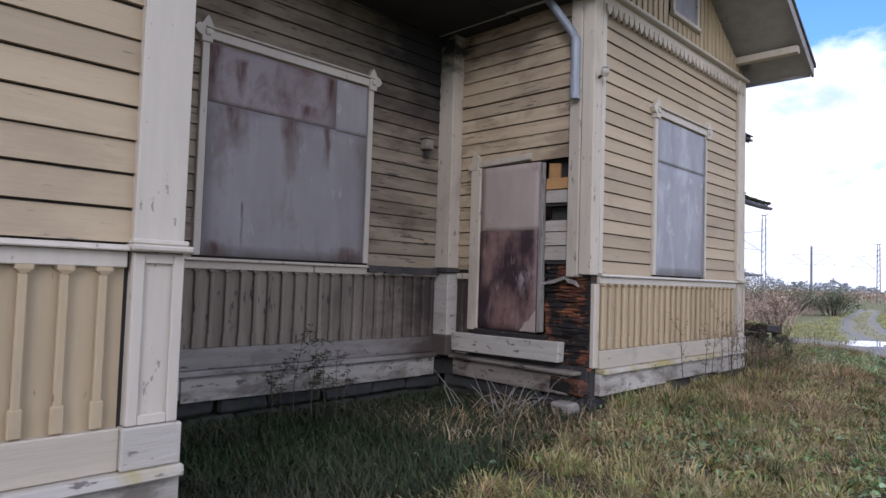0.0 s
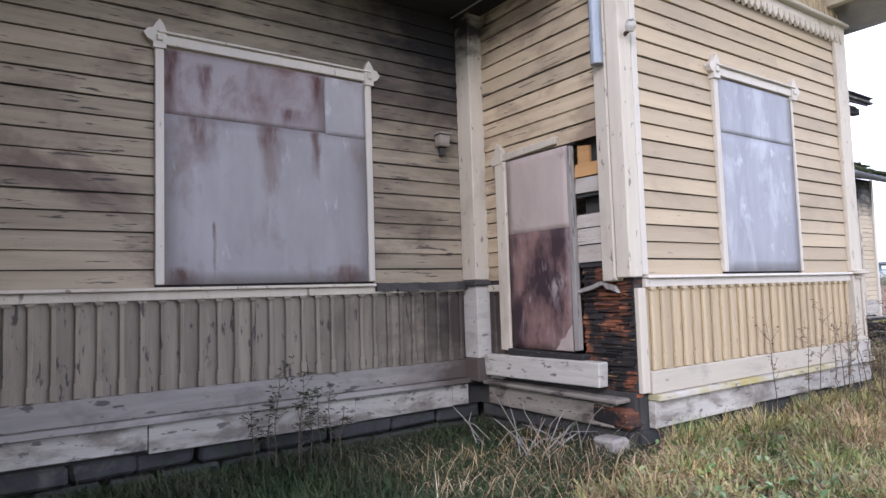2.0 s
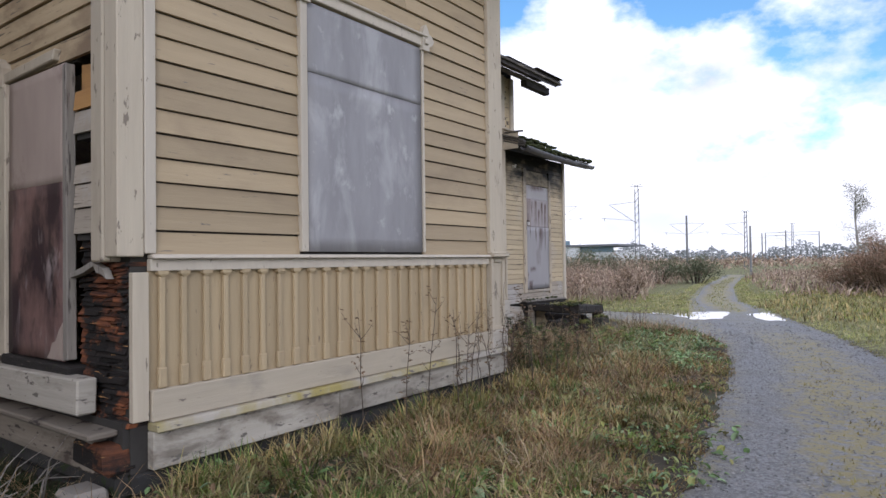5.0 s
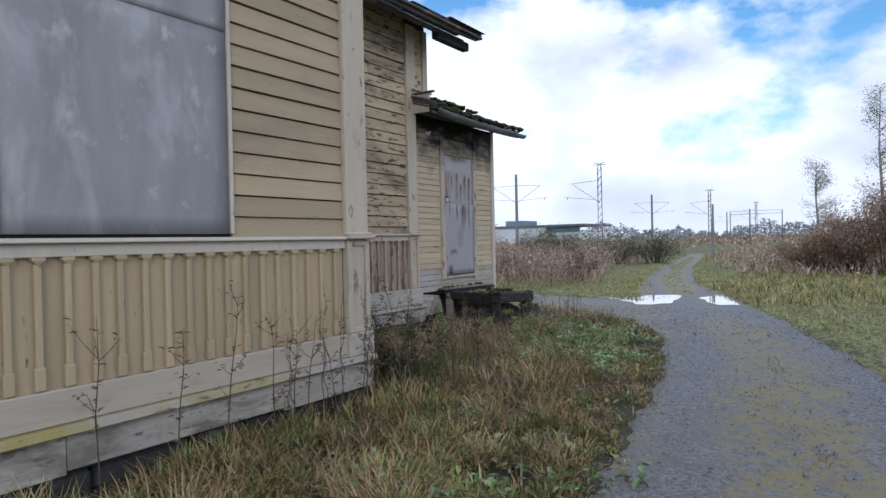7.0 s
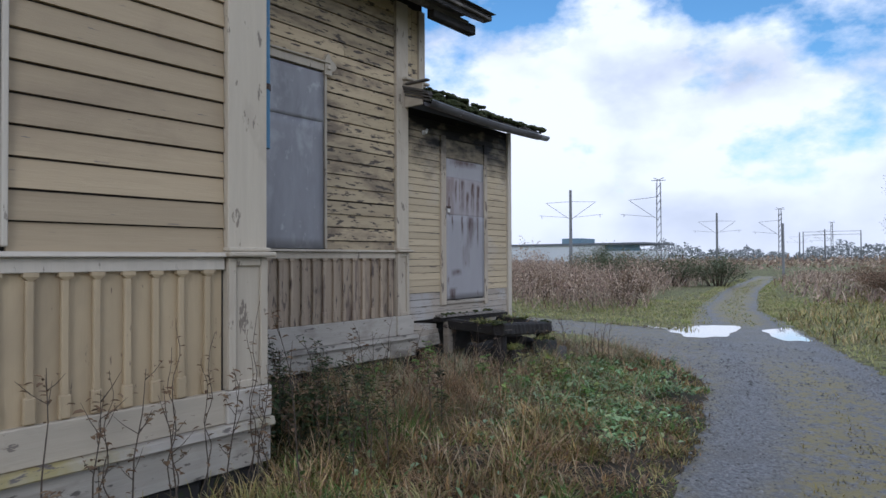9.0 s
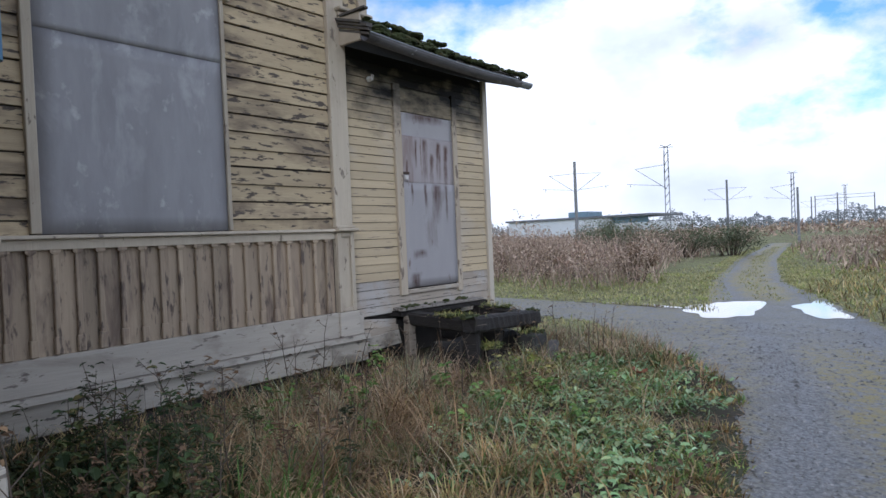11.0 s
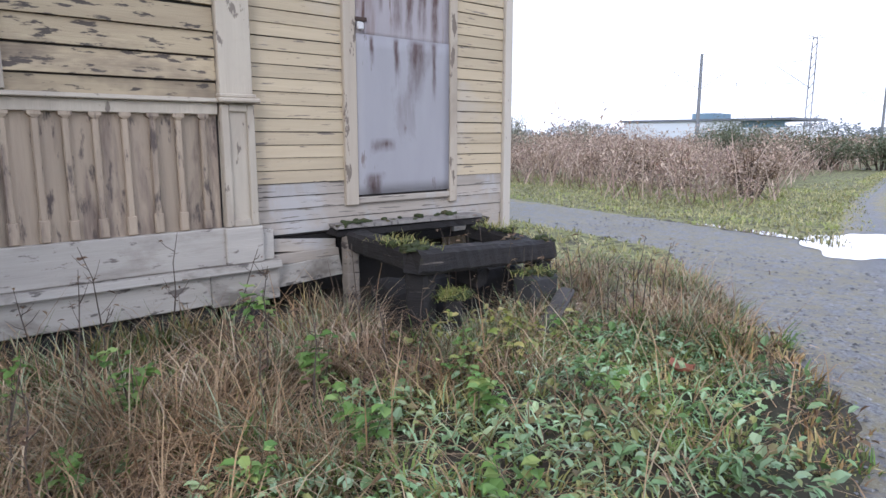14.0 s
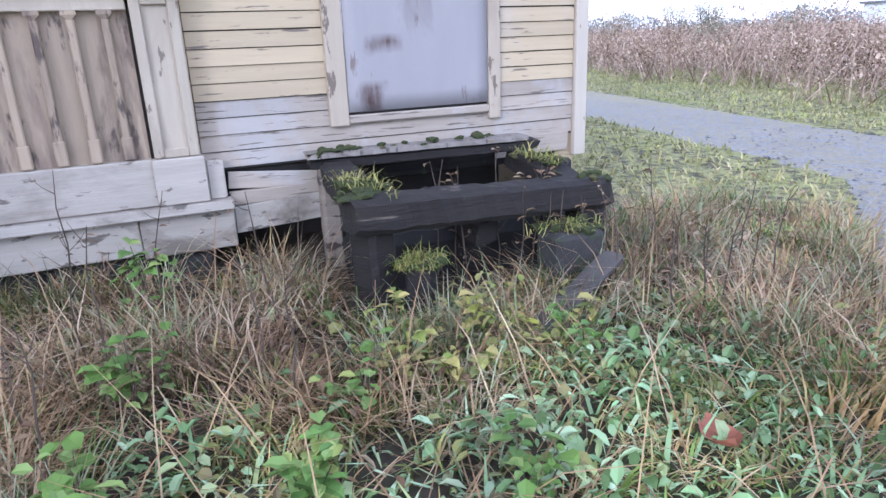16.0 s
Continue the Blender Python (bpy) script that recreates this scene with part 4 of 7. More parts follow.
one("sill_board", DOORW, -5.94, -4.24, 0.02, 0.15, 0.47, 0.705, M_PLINTH, wall_d, "cracked pale sill board", bevel=0.012, tilt=0.015, jag=0.015)
one("ledge", DOORW, -5.94, -4.02, 0.0, 0.19, 0.375, 0.415, M_DIRTY, wall_d, bevel=0.01, tilt=-0.01)
one("plinth_board", DOORW, -5.94, -4.15, 0.0, 0.10, 0.15, 0.37, M_DIRTY, wall_d, bevel=0.01, tilt=-0.03)
one("beam_end", DOORW, -4.40, -3.95, -0.1, 0.12, 0.16, 0.34, M_ROT, wall_d, "rotten orange sill beam", bevel=0.03, tilt=-0.03, jag=0.03)
foundation("foundation", DOORW, -6.23, -4.0, 0.14)
rng = random.Random(5)
z = 0.42
while z < 1.60:
    h = rng.uniform(0.012, 0.05)
    u, stop = -4.57 + rng.uniform(-0.01, 0.03), (-3.955 if z < 1.44 else -4.19) + rng.uniform(-0.012, 0.0)
    while u < stop - 0.05:
        e = min(stop, u + rng.uniform(0.10, 0.42))
        d = rng.uniform(-0.035, -0.004)
        one("splinter", DOORW, u, e, -0.16, d, z + rng.uniform(-0.008, 0.008), z + h, M_ROT, wall_d, bevel=0.004, tilt=rng.uniform(-0.02, 0.02), jag=0.02, top_n=d + rng.uniform(-0.03, 0.004))
        u = e - 0.01
    z += h * 0.9
outline("flap", DOORW, [(-4.56, 1.40), (-4.40, 1.435), (-4.27, 1.475), (-4.12, 1.43), (-4.07, 1.36), (-4.13, 1.39), (-4.20, 1.40), (-4.24, 1.445), (-4.38, 1.40), (-4.56, 1.365)], 0.0, 0.05, M_GREYBOARD, wall_d, "split remains of the rail board")

door1 = thing("door_1", "doorway closed with two sheets of rotting plywood", "door", "structure", at=(-5.1, 6.39, 0.75))
for o in (one("door_jamb", DOORW, -5.725, -5.565, 0.004, 0.075, 0.76, 2.86, M_TRIM_WORN, door1, bevel=0.006),
          one("door_head", DOORW, -5.66, -4.75, 0.004, 0.07, 2.865, 2.945, M_TRIM_WORN, door1, "flaking head board", bevel=0.008, tilt=0.03, jag=0.02),
          outline("corner_ear", DOORW, [(-5.76, 2.84), (-5.60, 2.84), (-5.60, 2.99), (-5.64, 3.05), (-5.68, 3.08), (-5.70, 3.02), (-5.71, 2.95), (-5.78, 2.90)], 0.004, 0.085, M_TRIM_WORN, door1),
          one("threshold", DOORW, -5.6, -4.5, -0.05, 0.09, 0.705, 0.785, M_BEAM, door1, bevel=0.012, tilt=-0.015),
          one("edge_strip", DOORW, -4.625, -4.565, 0.004, 0.07, 0.80, 2.83, M_GREYBOARD, door1, "splintered grey edge strip", bevel=0.006, tilt=0.01, jag=0.01)):
    under(o, door1)
sheet("panel", door1, DOORW, -5.56, -4.63, 0.045, 2.02, 2.855, M_PLY_TOP, "pale damp plywood sheet")
sheet("panel", door1, DOORW, -5.555, -4.64, 0.052, 0.79, 2.03, M_PLY_LOW, "dark rotting plywood sheet", dent=0.007)
outline("torn_corner", DOORW, [(-4.88, 0.80), (-4.64, 0.80), (-4.64, 1.06), (-4.70, 1.0), (-4.74, 0.93), (-4.80, 0.91), (-4.83, 0.85)], 0.056, 0.063, M_PLY_TOP, door1, "torn plywood corner").matrix_parent_inverse = Matrix.Translation(door1.location).inverted()

# gabled bay
W2 = (7.91, 9.44, 1.54, 3.60)
wall_b = wall_body("wall_gable_bay", "ochre clapboard front of the gabled bay", BAY_B, 6.45, 11.0, 0.12, 4.9, [W2])
cladding(wall_b, BAY_B, 6.60, 10.685, 1.503, 4.57, 0.1617, M_SOUND, [(W2[0] - 0.075, W2[1] + 0.03, W2[2] - 0.2, W2[3] + 0.05)])
dado(wall_b, BAY_B, 6.56, 10.675, 7.945, M_BATTEN, M_TRIM, M_SKIRT_CREAM, run_on=0.335)
one("end_strip", BAY_B, 6.44, 6.55, 0.002, 0.05, 0.45, 1.40, M_TRIM_WORN, wall_b, "flaking edge strip", bevel=0.005)
pilaster(wall_b, BAY_B, 10.69, 10.985, 4.88, M_TRIM_WORN)
foundation("foundation", BAY_B, 6.45, 11.0, 0.13)
win = window_trim("window_2", "narrow window boarded with dull steel sheets", BAY_B, *W2, M_TRIM, right=0.03)
sheet("panel", win, BAY_B, W2[0] + 0.002, W2[1] - 0.002, 0.040, W2[2], 3.03, M_STEEL, "dull steel sheet", dent=0.008)
sheet("panel", win, BAY_B, W2[0] + 0.002, W2[1] - 0.002, 0.0445, 3.022, W2[3], M_STEEL, "dull steel sheet", dent=0.006)
bm = bmesh.new()
block(bm, flat, -4.215, -4.06, 6.335, 6.52, 1.47, 4.75, bevel=0.012, jag=0.008)
cpost = tagged(part("trim", bm, M_TRIM_WORN), "weathered cream corner post with flaking paint", "corner post", kind="structure")
one("post_board", flat, -4.058, -3.90, 6.345, 6.52, 1.50, 4.78, M_TRIM_WORN, cpost, "flaking cream corner board", bevel=0.008)
one("post_board", BAY_B, 6.522, 6.60, 0.002, 0.055, 1.52, 4.78, M_TRIM, cpost, bevel=0.006)
hook = thing("wall_hook", "small rusty insulator hook on the corner post", "hook", at=(-3.9, 6.6, 3.75))
bm = bmesh.new()
tube(bm, [(-3.90, 6.44, 3.76), (-3.83, 6.41, 3.77), (-3.80, 6.40, 3.80)], [0.02, 0.018, 0.015])
under(part("shank", bm, M_IRON, hook), hook)
bm = bmesh.new()
tube(bm, [(-3.81, 6.40, 3.75), (-3.80, 6.40, 3.79), (-3.79, 6.40, 3.84), (-3.79, 6.40, 3.86)], [0.035, 0.05, 0.045, 0.02], 12)
under(part("knob", bm, M_PLINTH, hook), hook)

# frieze with cut teeth, gable boards, small gable window
one("frieze_board", BAY_B, 6.45, 10.98, 0.002, 0.045, 4.62, 4.78, M_TRIM_WORN, wall_b, bevel=0.005)
one("frieze_cap", BAY_B, 6.42, 11.02, 0.002, 0.12, 4.785, 4.83, M_TRIM, wall_b, bevel=0.012)
for i in range(34):
    u = 6.55 + i * 0.1285
    outline("tooth", BAY_B, [(u, 4.66), (u + 0.10, 4.66), (u + 0.10, 4.60), (u + 0.075, 4.56), (u + 0.05, 4.53), (u + 0.025, 4.56), (u, 4.60)], 0.046, 0.085, M_TRIM_WORN, wall_b)
RIDGE_Y, RIDGE_Z, SLOPE = 8.74, 6.30, 0.60
GW = (8.33, 9.06, 5.14, 5.78)
gable = wall_body("wall_gable", "board-and-batten gable wall", BAY_B, 8.0, 9.48, 4.83, 5.75, [GW])
u = 6.47
while u < 11.0:
    e = min(u + 0.145, 11.0)
    za, zb = (RIDGE_Z - SLOPE * abs(v - RIDGE_Y) - 0.05 for v in (u, e))
    lo = 4.832
    spans = [(lo, None)]
    if e > GW[0] - 0.06 and u < GW[1] + 0.06:
        spans = [(lo, GW[2] - 0.06), (GW[3] + 0.06, None)]
    for s0, s1 in spans:
        ta, tb = (za, zb) if s1 is None else (s1, s1)
        if min(ta, tb) - s0 > 0.02:
            outline("gable_board", BAY_B, [(u + 0.002, s0), (e - 0.002, s0), (e - 0.002, tb), (u + 0.002, ta)], 0.0, 0.022, M_BATTEN, gable)
            one("batten", BAY_B, u - 0.018, u + 0.018, 0.023, 0.042, s0, ta - 0.02, M_BATTEN, gable, bevel=0.004)
    u += 0.146
gwin = thing("window_3", "small boarded window in the gable", "window", "structure", at=BAY_B(8.7, 0, 5.14))
for o in (one("window_jamb", BAY_B, GW[0] - 0.06, GW[0], 0.024, 0.07, GW[2], GW[3], M_TRIM, gwin, bevel=0.005), one("window_jamb", BAY_B, GW[1], GW[1] + 0.06, 0.024, 0.07, GW[2], GW[3], M_TRIM, gwin, bevel=0.005),
          one("window_sill", BAY_B, GW[0] - 0.08, GW[1] + 0.08, 0.024, 0.09, GW[2] - 0.06, GW[2] - 0.002, M_TRIM, gwin, bevel=0.006), one("window_head", BAY_B, GW[0] - 0.08, GW[1] + 0.08, 0.024, 0.08, GW[3] + 0.002, GW[3] + 0.06, M_TRIM, gwin, bevel=0.006),
          one("panel", BAY_B, GW[0], GW[1], 0.01, 0.03, GW[2], GW[3], M_STEEL, gwin)):
    under(o, gwin)
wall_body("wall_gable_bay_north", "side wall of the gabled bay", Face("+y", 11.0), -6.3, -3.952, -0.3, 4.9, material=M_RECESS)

# rear recessed wall and the annex
W3 = (11.98, 13.52, 1.60, 3.72)
wall_3 = wall_body("wall_rear", "flaking ochre clapboard wall", REAR, 11.0, 15.02, 0.12, 5.2, [W3])
cladding(wall_3, REAR, 11.17, 14.785, 1.53, 5.15, 0.165, M_GREYED, [(W3[0] - 0.075, W3[1] + 0.04, W3[2] - 0.2, W3[3] + 0.05)], warp=0.004)
dado(wall_3, REAR, 11.17, 14.775, 12.545, M_TAN, M_TRIM_WORN, M_SKIRT, top=1.485, foot=0.70, base=0.43, run_on=0.40, sill=M_PLINTH)
pilaster(wall_3, REAR, 14.79, 15.03, 5.0, M_TRIM_WORN, foot=0.70, cap=1.485)
one("corner_base", REAR, 15.055, 15.15, 0.002, 0.05, 0.432, 0.66, M_SKIRT, wall_3, bevel=0.006)
wall_body("wall_rear_upper", "upper corner of the rear wall above the annex roof", REAR, 15.025, 15.40, 3.97, 5.2)
for u0, u1, n1, m in ((15.035, 15.15, 0.022, M_GREYED), (15.153, 15.27, 0.022, M_GREYED), (15.273, 15.40, 0.055, M_TRIM_WORN)):
    one("upper_board", REAR, u0, u1, 0.002, n1, 3.96, 5.0, m, wall_3, bevel=0.004)
one("corner_moulding", REAR, 14.90, 15.40, 0.002, 0.15, 3.93, 3.968, M_TRIM_WORN, wall_3, bevel=0.01)
one("frieze_board", REAR, 14.93, 15.37, 0.002, 0.10, 3.80, 3.928, M_TRIM_WORN, wall_3, bevel=0.006)
for k in range(4):
    u = 14.95 + k * 0.105
    outline("tooth", REAR, [(u, 3.90), (u + 0.085, 3.90), (u + 0.085, 3.84), (u + 0.0425, 3.79), (u, 3.84)], 0.102, 0.135, M_TRIM_WORN, wall_3)
foundation("foundation", REAR, 11.0, 15.04, 0.13)
win = window_trim("window_4", "window boarded with a grey steel sheet", REAR, *W3, M_TRIM_WORN, right=0.04)
sheet("panel", win, REAR, W3[0] + 0.002, W3[1] - 0.002, 0.040, W3[2], 3.13, M_STEEL, "grey steel sheet", dent=0.006)
sheet("panel", win, REAR, W3[0] + 0.002, W3[1] - 0.002, 0.0445, 3.122, W3[3], M_STEEL, "grey steel sheet", dent=0.004)

D2 = (15.94, 16.93, 0.85, 3.28)
wall_x = wall_body("wall_annex", "yellow clapboard annex wall, boards bleached below", ANNEX, 15.045, 17.66, 0.58, 3.62, [D2])
cladding(wall_x, ANNEX, 15.045, 17.63, 0.59, 3.60, 0.097, M_ANNEX, [(D2[0] - 0.1, D2[1] + 0.1, D2[2] - 0.03, D2[3] + 0.05)], low=M_BARE, low_to=1.0, gap=0.006, out=0.02, warp=0.002)
one("corner_board", ANNEX, 17.635, 17.735, 0.0, 0.05, 0.42, 3.62, M_TRIM, wall_x, bevel=0.006)
wall_body("wall_annex_end", "end wall of the annex", Face("+y", 17.66), -9.5, -6.325, -0.2, 3.6, material=M_ANNEX)
wall_body("wall_house_end", "gable end of the house above the annex", Face("+y", 15.04), -12.6, -6.285, -0.3, 5.2, material=M_WORN)
wall_body("wall_west", "rear wall of the house", Face("+x", -12.6), -6.0, 15.04, -0.3, 5.2, material=M_WORN)
door2 = thing("door_2", "faded door covered with grey sheets, padlocked", "door", "structure", at=ANNEX(16.4, 0, 0.85))
for o in (one("door_jamb", ANNEX, D2[0] - 0.12, D2[0], 0.003, 0.05, 0.78, 3.32, M_JAMB, door2, bevel=0.006),
          one("door_jamb", ANNEX, D2[1], D2[1] + 0.09, 0.003, 0.05, 0.745, 3.32, M_JAMB, door2, bevel=0.006),
          one("door_head", ANNEX, D2[0], D2[1], 0.003, 0.03, 3.0, 3.28, M_ANNEX, door2, "board panel over the door", bevel=0.004),
          one("threshold", ANNEX, D2[0] + 0.001, D2[1] - 0.001, -0.02, 0.05, 0.79, 0.842, M_BARE, door2, bevel=0.008),
          one("hasp", ANNEX, 15.93, 16.04, 0.045, 0.056, 2.235, 2.265, M_IRON, door2, bevel=0.002),
          one("padlock", ANNEX, 15.94, 15.995, 0.056, 0.085, 2.165, 2.225, M_PALE, door2, "small pale padlock", bevel=0.008)):
    under(o, door2)
sheet("sheet", door2, ANNEX, D2[0] + 0.004, D2[1] - 0.004, 0.030, 2.70, 2.99, M_DOORPAINT, "upper door sheet")
sheet("sheet", door2, ANNEX, D2[0] + 0.004, D2[1] - 0.004, 0.034, 2.12, 2.71, M_DOORRUST, "rust-streaked middle sheet")
sheet("sheet", door2, ANNEX, D2[0] + 0.004, D2[1] - 0.004, 0.040, 0.86, 2.14, M_DOORPAINT, "pale grey lower sheet", dent=0.006)
lamp_stub = thing("wall_bracket", "broken porcelain bracket high on the wall", "bracket", at=ANNEX(15.45, 0, 3.3))
bm = bmesh.new()
tube(bm, [ANNEX(15.45, 0.02, 3.30), ANNEX(15.45, 0.07, 3.30), ANNEX(15.45, 0.09, 3.34)], [0.035, 0.025, 0.02], 10)
under(part("holder", bm, M_PALE, lamp_stub), lamp_stub)


# ---- roofs ----
def roof_slab(bm, y0, y1, xa, za, xb, zb, thick=0.1):
    """A slope whose eave runs along y: (xa, za) at the eave, (xb, zb) at the ridge."""
    vs = [bm.verts.new(c) for c in ((xa, y0, za), (xa, y1, za), (xb, y1, zb), (xb, y0, zb), (xa, y0, za + thick), (xa, y1, za + thick), (xb, y1, zb + thick), (xb, y0, zb + thick))]
    for q in ((0, 1, 2, 3), (4, 5, 6, 7), (0, 1, 5, 4), (1, 2, 6, 5), (2, 3, 7, 6), (3, 0, 4, 7)):
        bm.faces.new([vs[i] for i in q])


bm = bmesh.new()
roof_slab(bm, 1.0, 15.9, -5.55, 4.84, -9.45, 7.0)
roof_slab(bm, -6.6, 15.9, -13.3, 4.84, -9.45, 7.0)
# unseen southern overhang, drawn out to shade the south bay wall
roof_slab(bm, -6.6, 1.7, -2.2, 4.52, -9.45, 7.0)
roof = tagged(part("roof_main", bm, M_EAVE), "dark main roof with blackened eaves, unseen south overhang added", "roof", kind="structure")
for i, (y0, y1, x0, dz) in enumerate(((11.3, 16.05, -5.52, 0.06), (11.4, 15.75, -5.70, -0.02), (11.2, 16.2, -5.60, 0.13))):
    one("eave_board", flat, x0 - 0.12, x0, y0, y1, 4.84 + dz, 4.88 + dz, M_ROOF, roof, bevel=0.006, jag=0.02)
rag = random.Random(17)
for k in range(9):
    y1 = 15.3 + rag.random() * 0.95
    x1 = -5.48 - rag.random() * 0.35
    one("shingle_board", flat, x1 - 0.13, x1, y1 - rag.uniform(0.5, 1.6), y1, 4.86 + 0.02 * k + (-5.5 - x1) * 0.45, 4.875 + 0.02 * k + (-5.5 - x1) * 0.45, M_ROOF, roof, jag=0.03, bevel=0.003)
one("rafter_tail", flat, -5.85, -5.72, 15.0, 15.95, 4.72, 4.86, M_EAVE, roof, bevel=0.01)
one("eave_board", flat, -5.58, -5.46, 1.6, 5.7, 4.82, 4.86, M_EAVE, roof, bevel=0.006)
for s, ye in ((-1, 6.15), (1, 11.2)):
    bm = bmesh.new()
    z0 = RIDGE_Z - SLOPE * abs(ye - RIDGE_Y)
    x0, x1 = -2.98, -9.4
    vs = [bm.verts.new(c) for c in ((x0, ye, z0), (x1, ye, z0), (x1, RIDGE_Y, RIDGE_Z), (x0, RIDGE_Y, RIDGE_Z), (x0, ye, z0 + 0.1), (x1, ye, z0 + 0.1), (x1, RIDGE_Y, RIDGE_Z + 0.1), (x0, RIDGE_Y, RIDGE_Z + 0.1))]
    for q in ((0, 1, 2, 3), (4, 5, 6, 7), (0, 1, 5, 4), (1, 2, 6, 5), (2, 3, 7, 6), (3, 0, 4, 7)):
        bm.faces.new([vs[i] for i in q])
    slope = tagged(part("roof_gable_slope", bm, M_VERGE), "gable roof slope with faded boarded overhang", "roof", kind="structure")
    P = Face("+x", -2.98)
    outline("verge_board", P, [(ye + 0.03 * s, z0 - 0.06), (RIDGE_Y, RIDGE_Z - 0.04), (RIDGE_Y, RIDGE_Z + 0.13), (ye + 0.03 * s, z0 + 0.12)], 0.0, 0.035, M_VERGE, slope)
    outline("roof_edge", P, [(ye + 0.06 * s, z0 + 0.09), (RIDGE_Y, RIDGE_Z + 0.132), (RIDGE_Y, RIDGE_Z + 0.17), (ye + 0.06 * s, z0 + 0.14)], -0.1, 0.06, M_ROOF, slope)
    one("fascia", Face("-y" if s < 0 else "+y", ye), -6.2, -2.99, 0.0, 0.03, z0 - 0.05, z0 + 0.11, M_VERGE, slope, bevel=0.005)
    for k in (0.55, 1.75):
        yy = ye - s * k
        zz = RIDGE_Z - SLOPE * abs(yy - RIDGE_Y)
        one("purlin", flat, -4.0, -3.0, yy - 0.06, yy + 0.06, zz - 0.15, zz - 0.04, M_TRIM_WORN, slope, bevel=0.008)

one("soffit", flat, -5.02, -4.22, 5.55, 6.40, 4.72, 4.76, M_SHADE_BLACK, roof, "sooty soffit boards coloured near black for shade")
one("soffit", flat, -6.3, -5.03, 1.45, 6.40, 4.70, 4.74, M_SHADE_BLACK, roof, "sooty soffit boards coloured near black for shade")
gutter = thing("downpipe", "dented galvanised downpipe ending halfway down the wall", "downpipe", at=(-4.1, 6.33, 3.8))
bm = bmesh.new()
tube(bm, [(-4.62, 6.10, 4.98), (-4.46, 6.18, 4.76), (-4.16, 6.27, 4.30), (-4.12, 6.285, 4.20)], 0.05, 12)
under(part("elbow", bm, M_ZINC, gutter), gutter)
bm = bmesh.new()
tube(bm, [(-4.115, 6.285, 4.23), (-4.11, 6.28, 4.2), (-4.11, 6.28, 3.9), (-4.11, 6.28, 3.51)], [0.05, 0.057, 0.057, 0.06], 12)
under(part("pipe", bm, M_ZINC, gutter), gutter)

blue = thing("downpipe", "flaked blue downpipe on the bay corner, broken off", "downpipe", at=(-4.05, 11.07, 2.25))
bm = bmesh.new()
tube(bm, [(-4.05, 11.075, 2.25), (-4.05, 11.075, 3.4), (-4.05, 11.075, 4.72)], [0.046, 0.045, 0.045], 12)
under(part("pipe", bm, M_FLASH, blue), blue)
bm = bmesh.new()
tube(bm, [(-4.05, 11.075, 2.66), (-4.05, 11.075, 2.70)], 0.052, 12)
under(part("collar", bm, M_IRON, blue), blue)

# annex roof
def eave(v):
    """Height of the annex eave along y."""
    return 3.545 - 0.012 * (v - 14.9) - 0.035 * math.sin((v - 14.9) * 1.02)


bm = bmesh.new()
for k in range(8):
    ya, yb = 14.98 + k * 0.362, 14.98 + (k + 1) * 0.362
    vs = [bm.verts.new(c) for c in ((-5.80, ya, eave(ya) - 0.02), (-5.80, yb, eave(yb) - 0.02), (-9.6, yb, eave(yb) + 1.12), (-9.6, ya, eave(ya) + 1.12), (-5.80, ya, eave(ya) + 0.05), (-5.80, yb, eave(yb) + 0.05), (-9.6, yb, eave(yb) + 1.2), (-9.6, ya, eave(ya) + 1.2))]
    for q in ((0, 1, 2, 3), (4, 5, 6, 7), (0, 1, 5, 4), (1, 2, 6, 5), (2, 3, 7, 6), (3, 0, 4, 7)):
        bm.faces.new([vs[i] for i in q])
aroof = tagged(part("roof_annex", bm, M_SHADE_BLACK), "sagging mossy lean-to roof over the annex", "roof", kind="structure")


def half_pipe(bm, points, radius, wall=0.006, sides=9):
    """An open half-round channel along points that run with y."""
    rows = []
    for x, y, z in points:
        ring = [(math.pi + math.pi * k / sides, radius) for k in range(sides + 1)] + [(math.tau - math.pi * k / sides, radius - wall) for k in range(sides + 1)]
        rows.append([bm.verts.new((x + r * math.cos(a), y, z + r * math.sin(a))) for a, r in ring])
    m = len(rows[0])
    for p, q in zip(rows, rows[1:]):
        for k in range(m):
            bm.faces.new((p[k], p[(k + 1) % m], q[(k + 1) % m], q[k])).smooth = False
    bm.faces.new(rows[0])
    bm.faces.new(rows[-1])


eaves_gutter = thing("gutter", "sagging zinc gutter blackened by soot, full of moss", "gutter", at=(-5.72, 16.4, 3.5))
bm = bmesh.new()
half_pipe(bm, [(-5.72, 14.86 + 0.19 * k, eave(14.86 + 0.19 * k) + 0.012) for k in range(16)], 0.075)
under(part("channel", bm, M_GUTTER, eaves_gutter), eaves_gutter)
bm = bmesh.new()
half_pipe(bm, [(-5.72, 17.70, eave(17.70) + 0.016), (-5.72, 17.98, eave(17.98) + 0.014)], 0.068)
under(part("end_piece", bm, M_ZINC, eaves_gutter, "pale zinc gutter end"), eaves_gutter)
bm = bmesh.new()
tube(bm, [(-5.645, 14.86 + 0.39 * k, eave(14.86 + 0.39 * k) + 0.016) for k in range(8)], 0.008, 6)
under(part("rim_bead", bm, M_ZINC, eaves_gutter, "thin pale rolled rim"), eaves_gutter)
one("fascia", flat, -6.30, -5.90, 14.955, 14.985, 3.56, 3.86, M_TRIM_WORN, aroof, bevel=0.006, jag=0.01)
one("fascia_cap", flat, -6.30, -5.80, 14.93, 15.0, 3.862, 3.89, M_ROOF, aroof, bevel=0.006)
rng = random.Random(8)
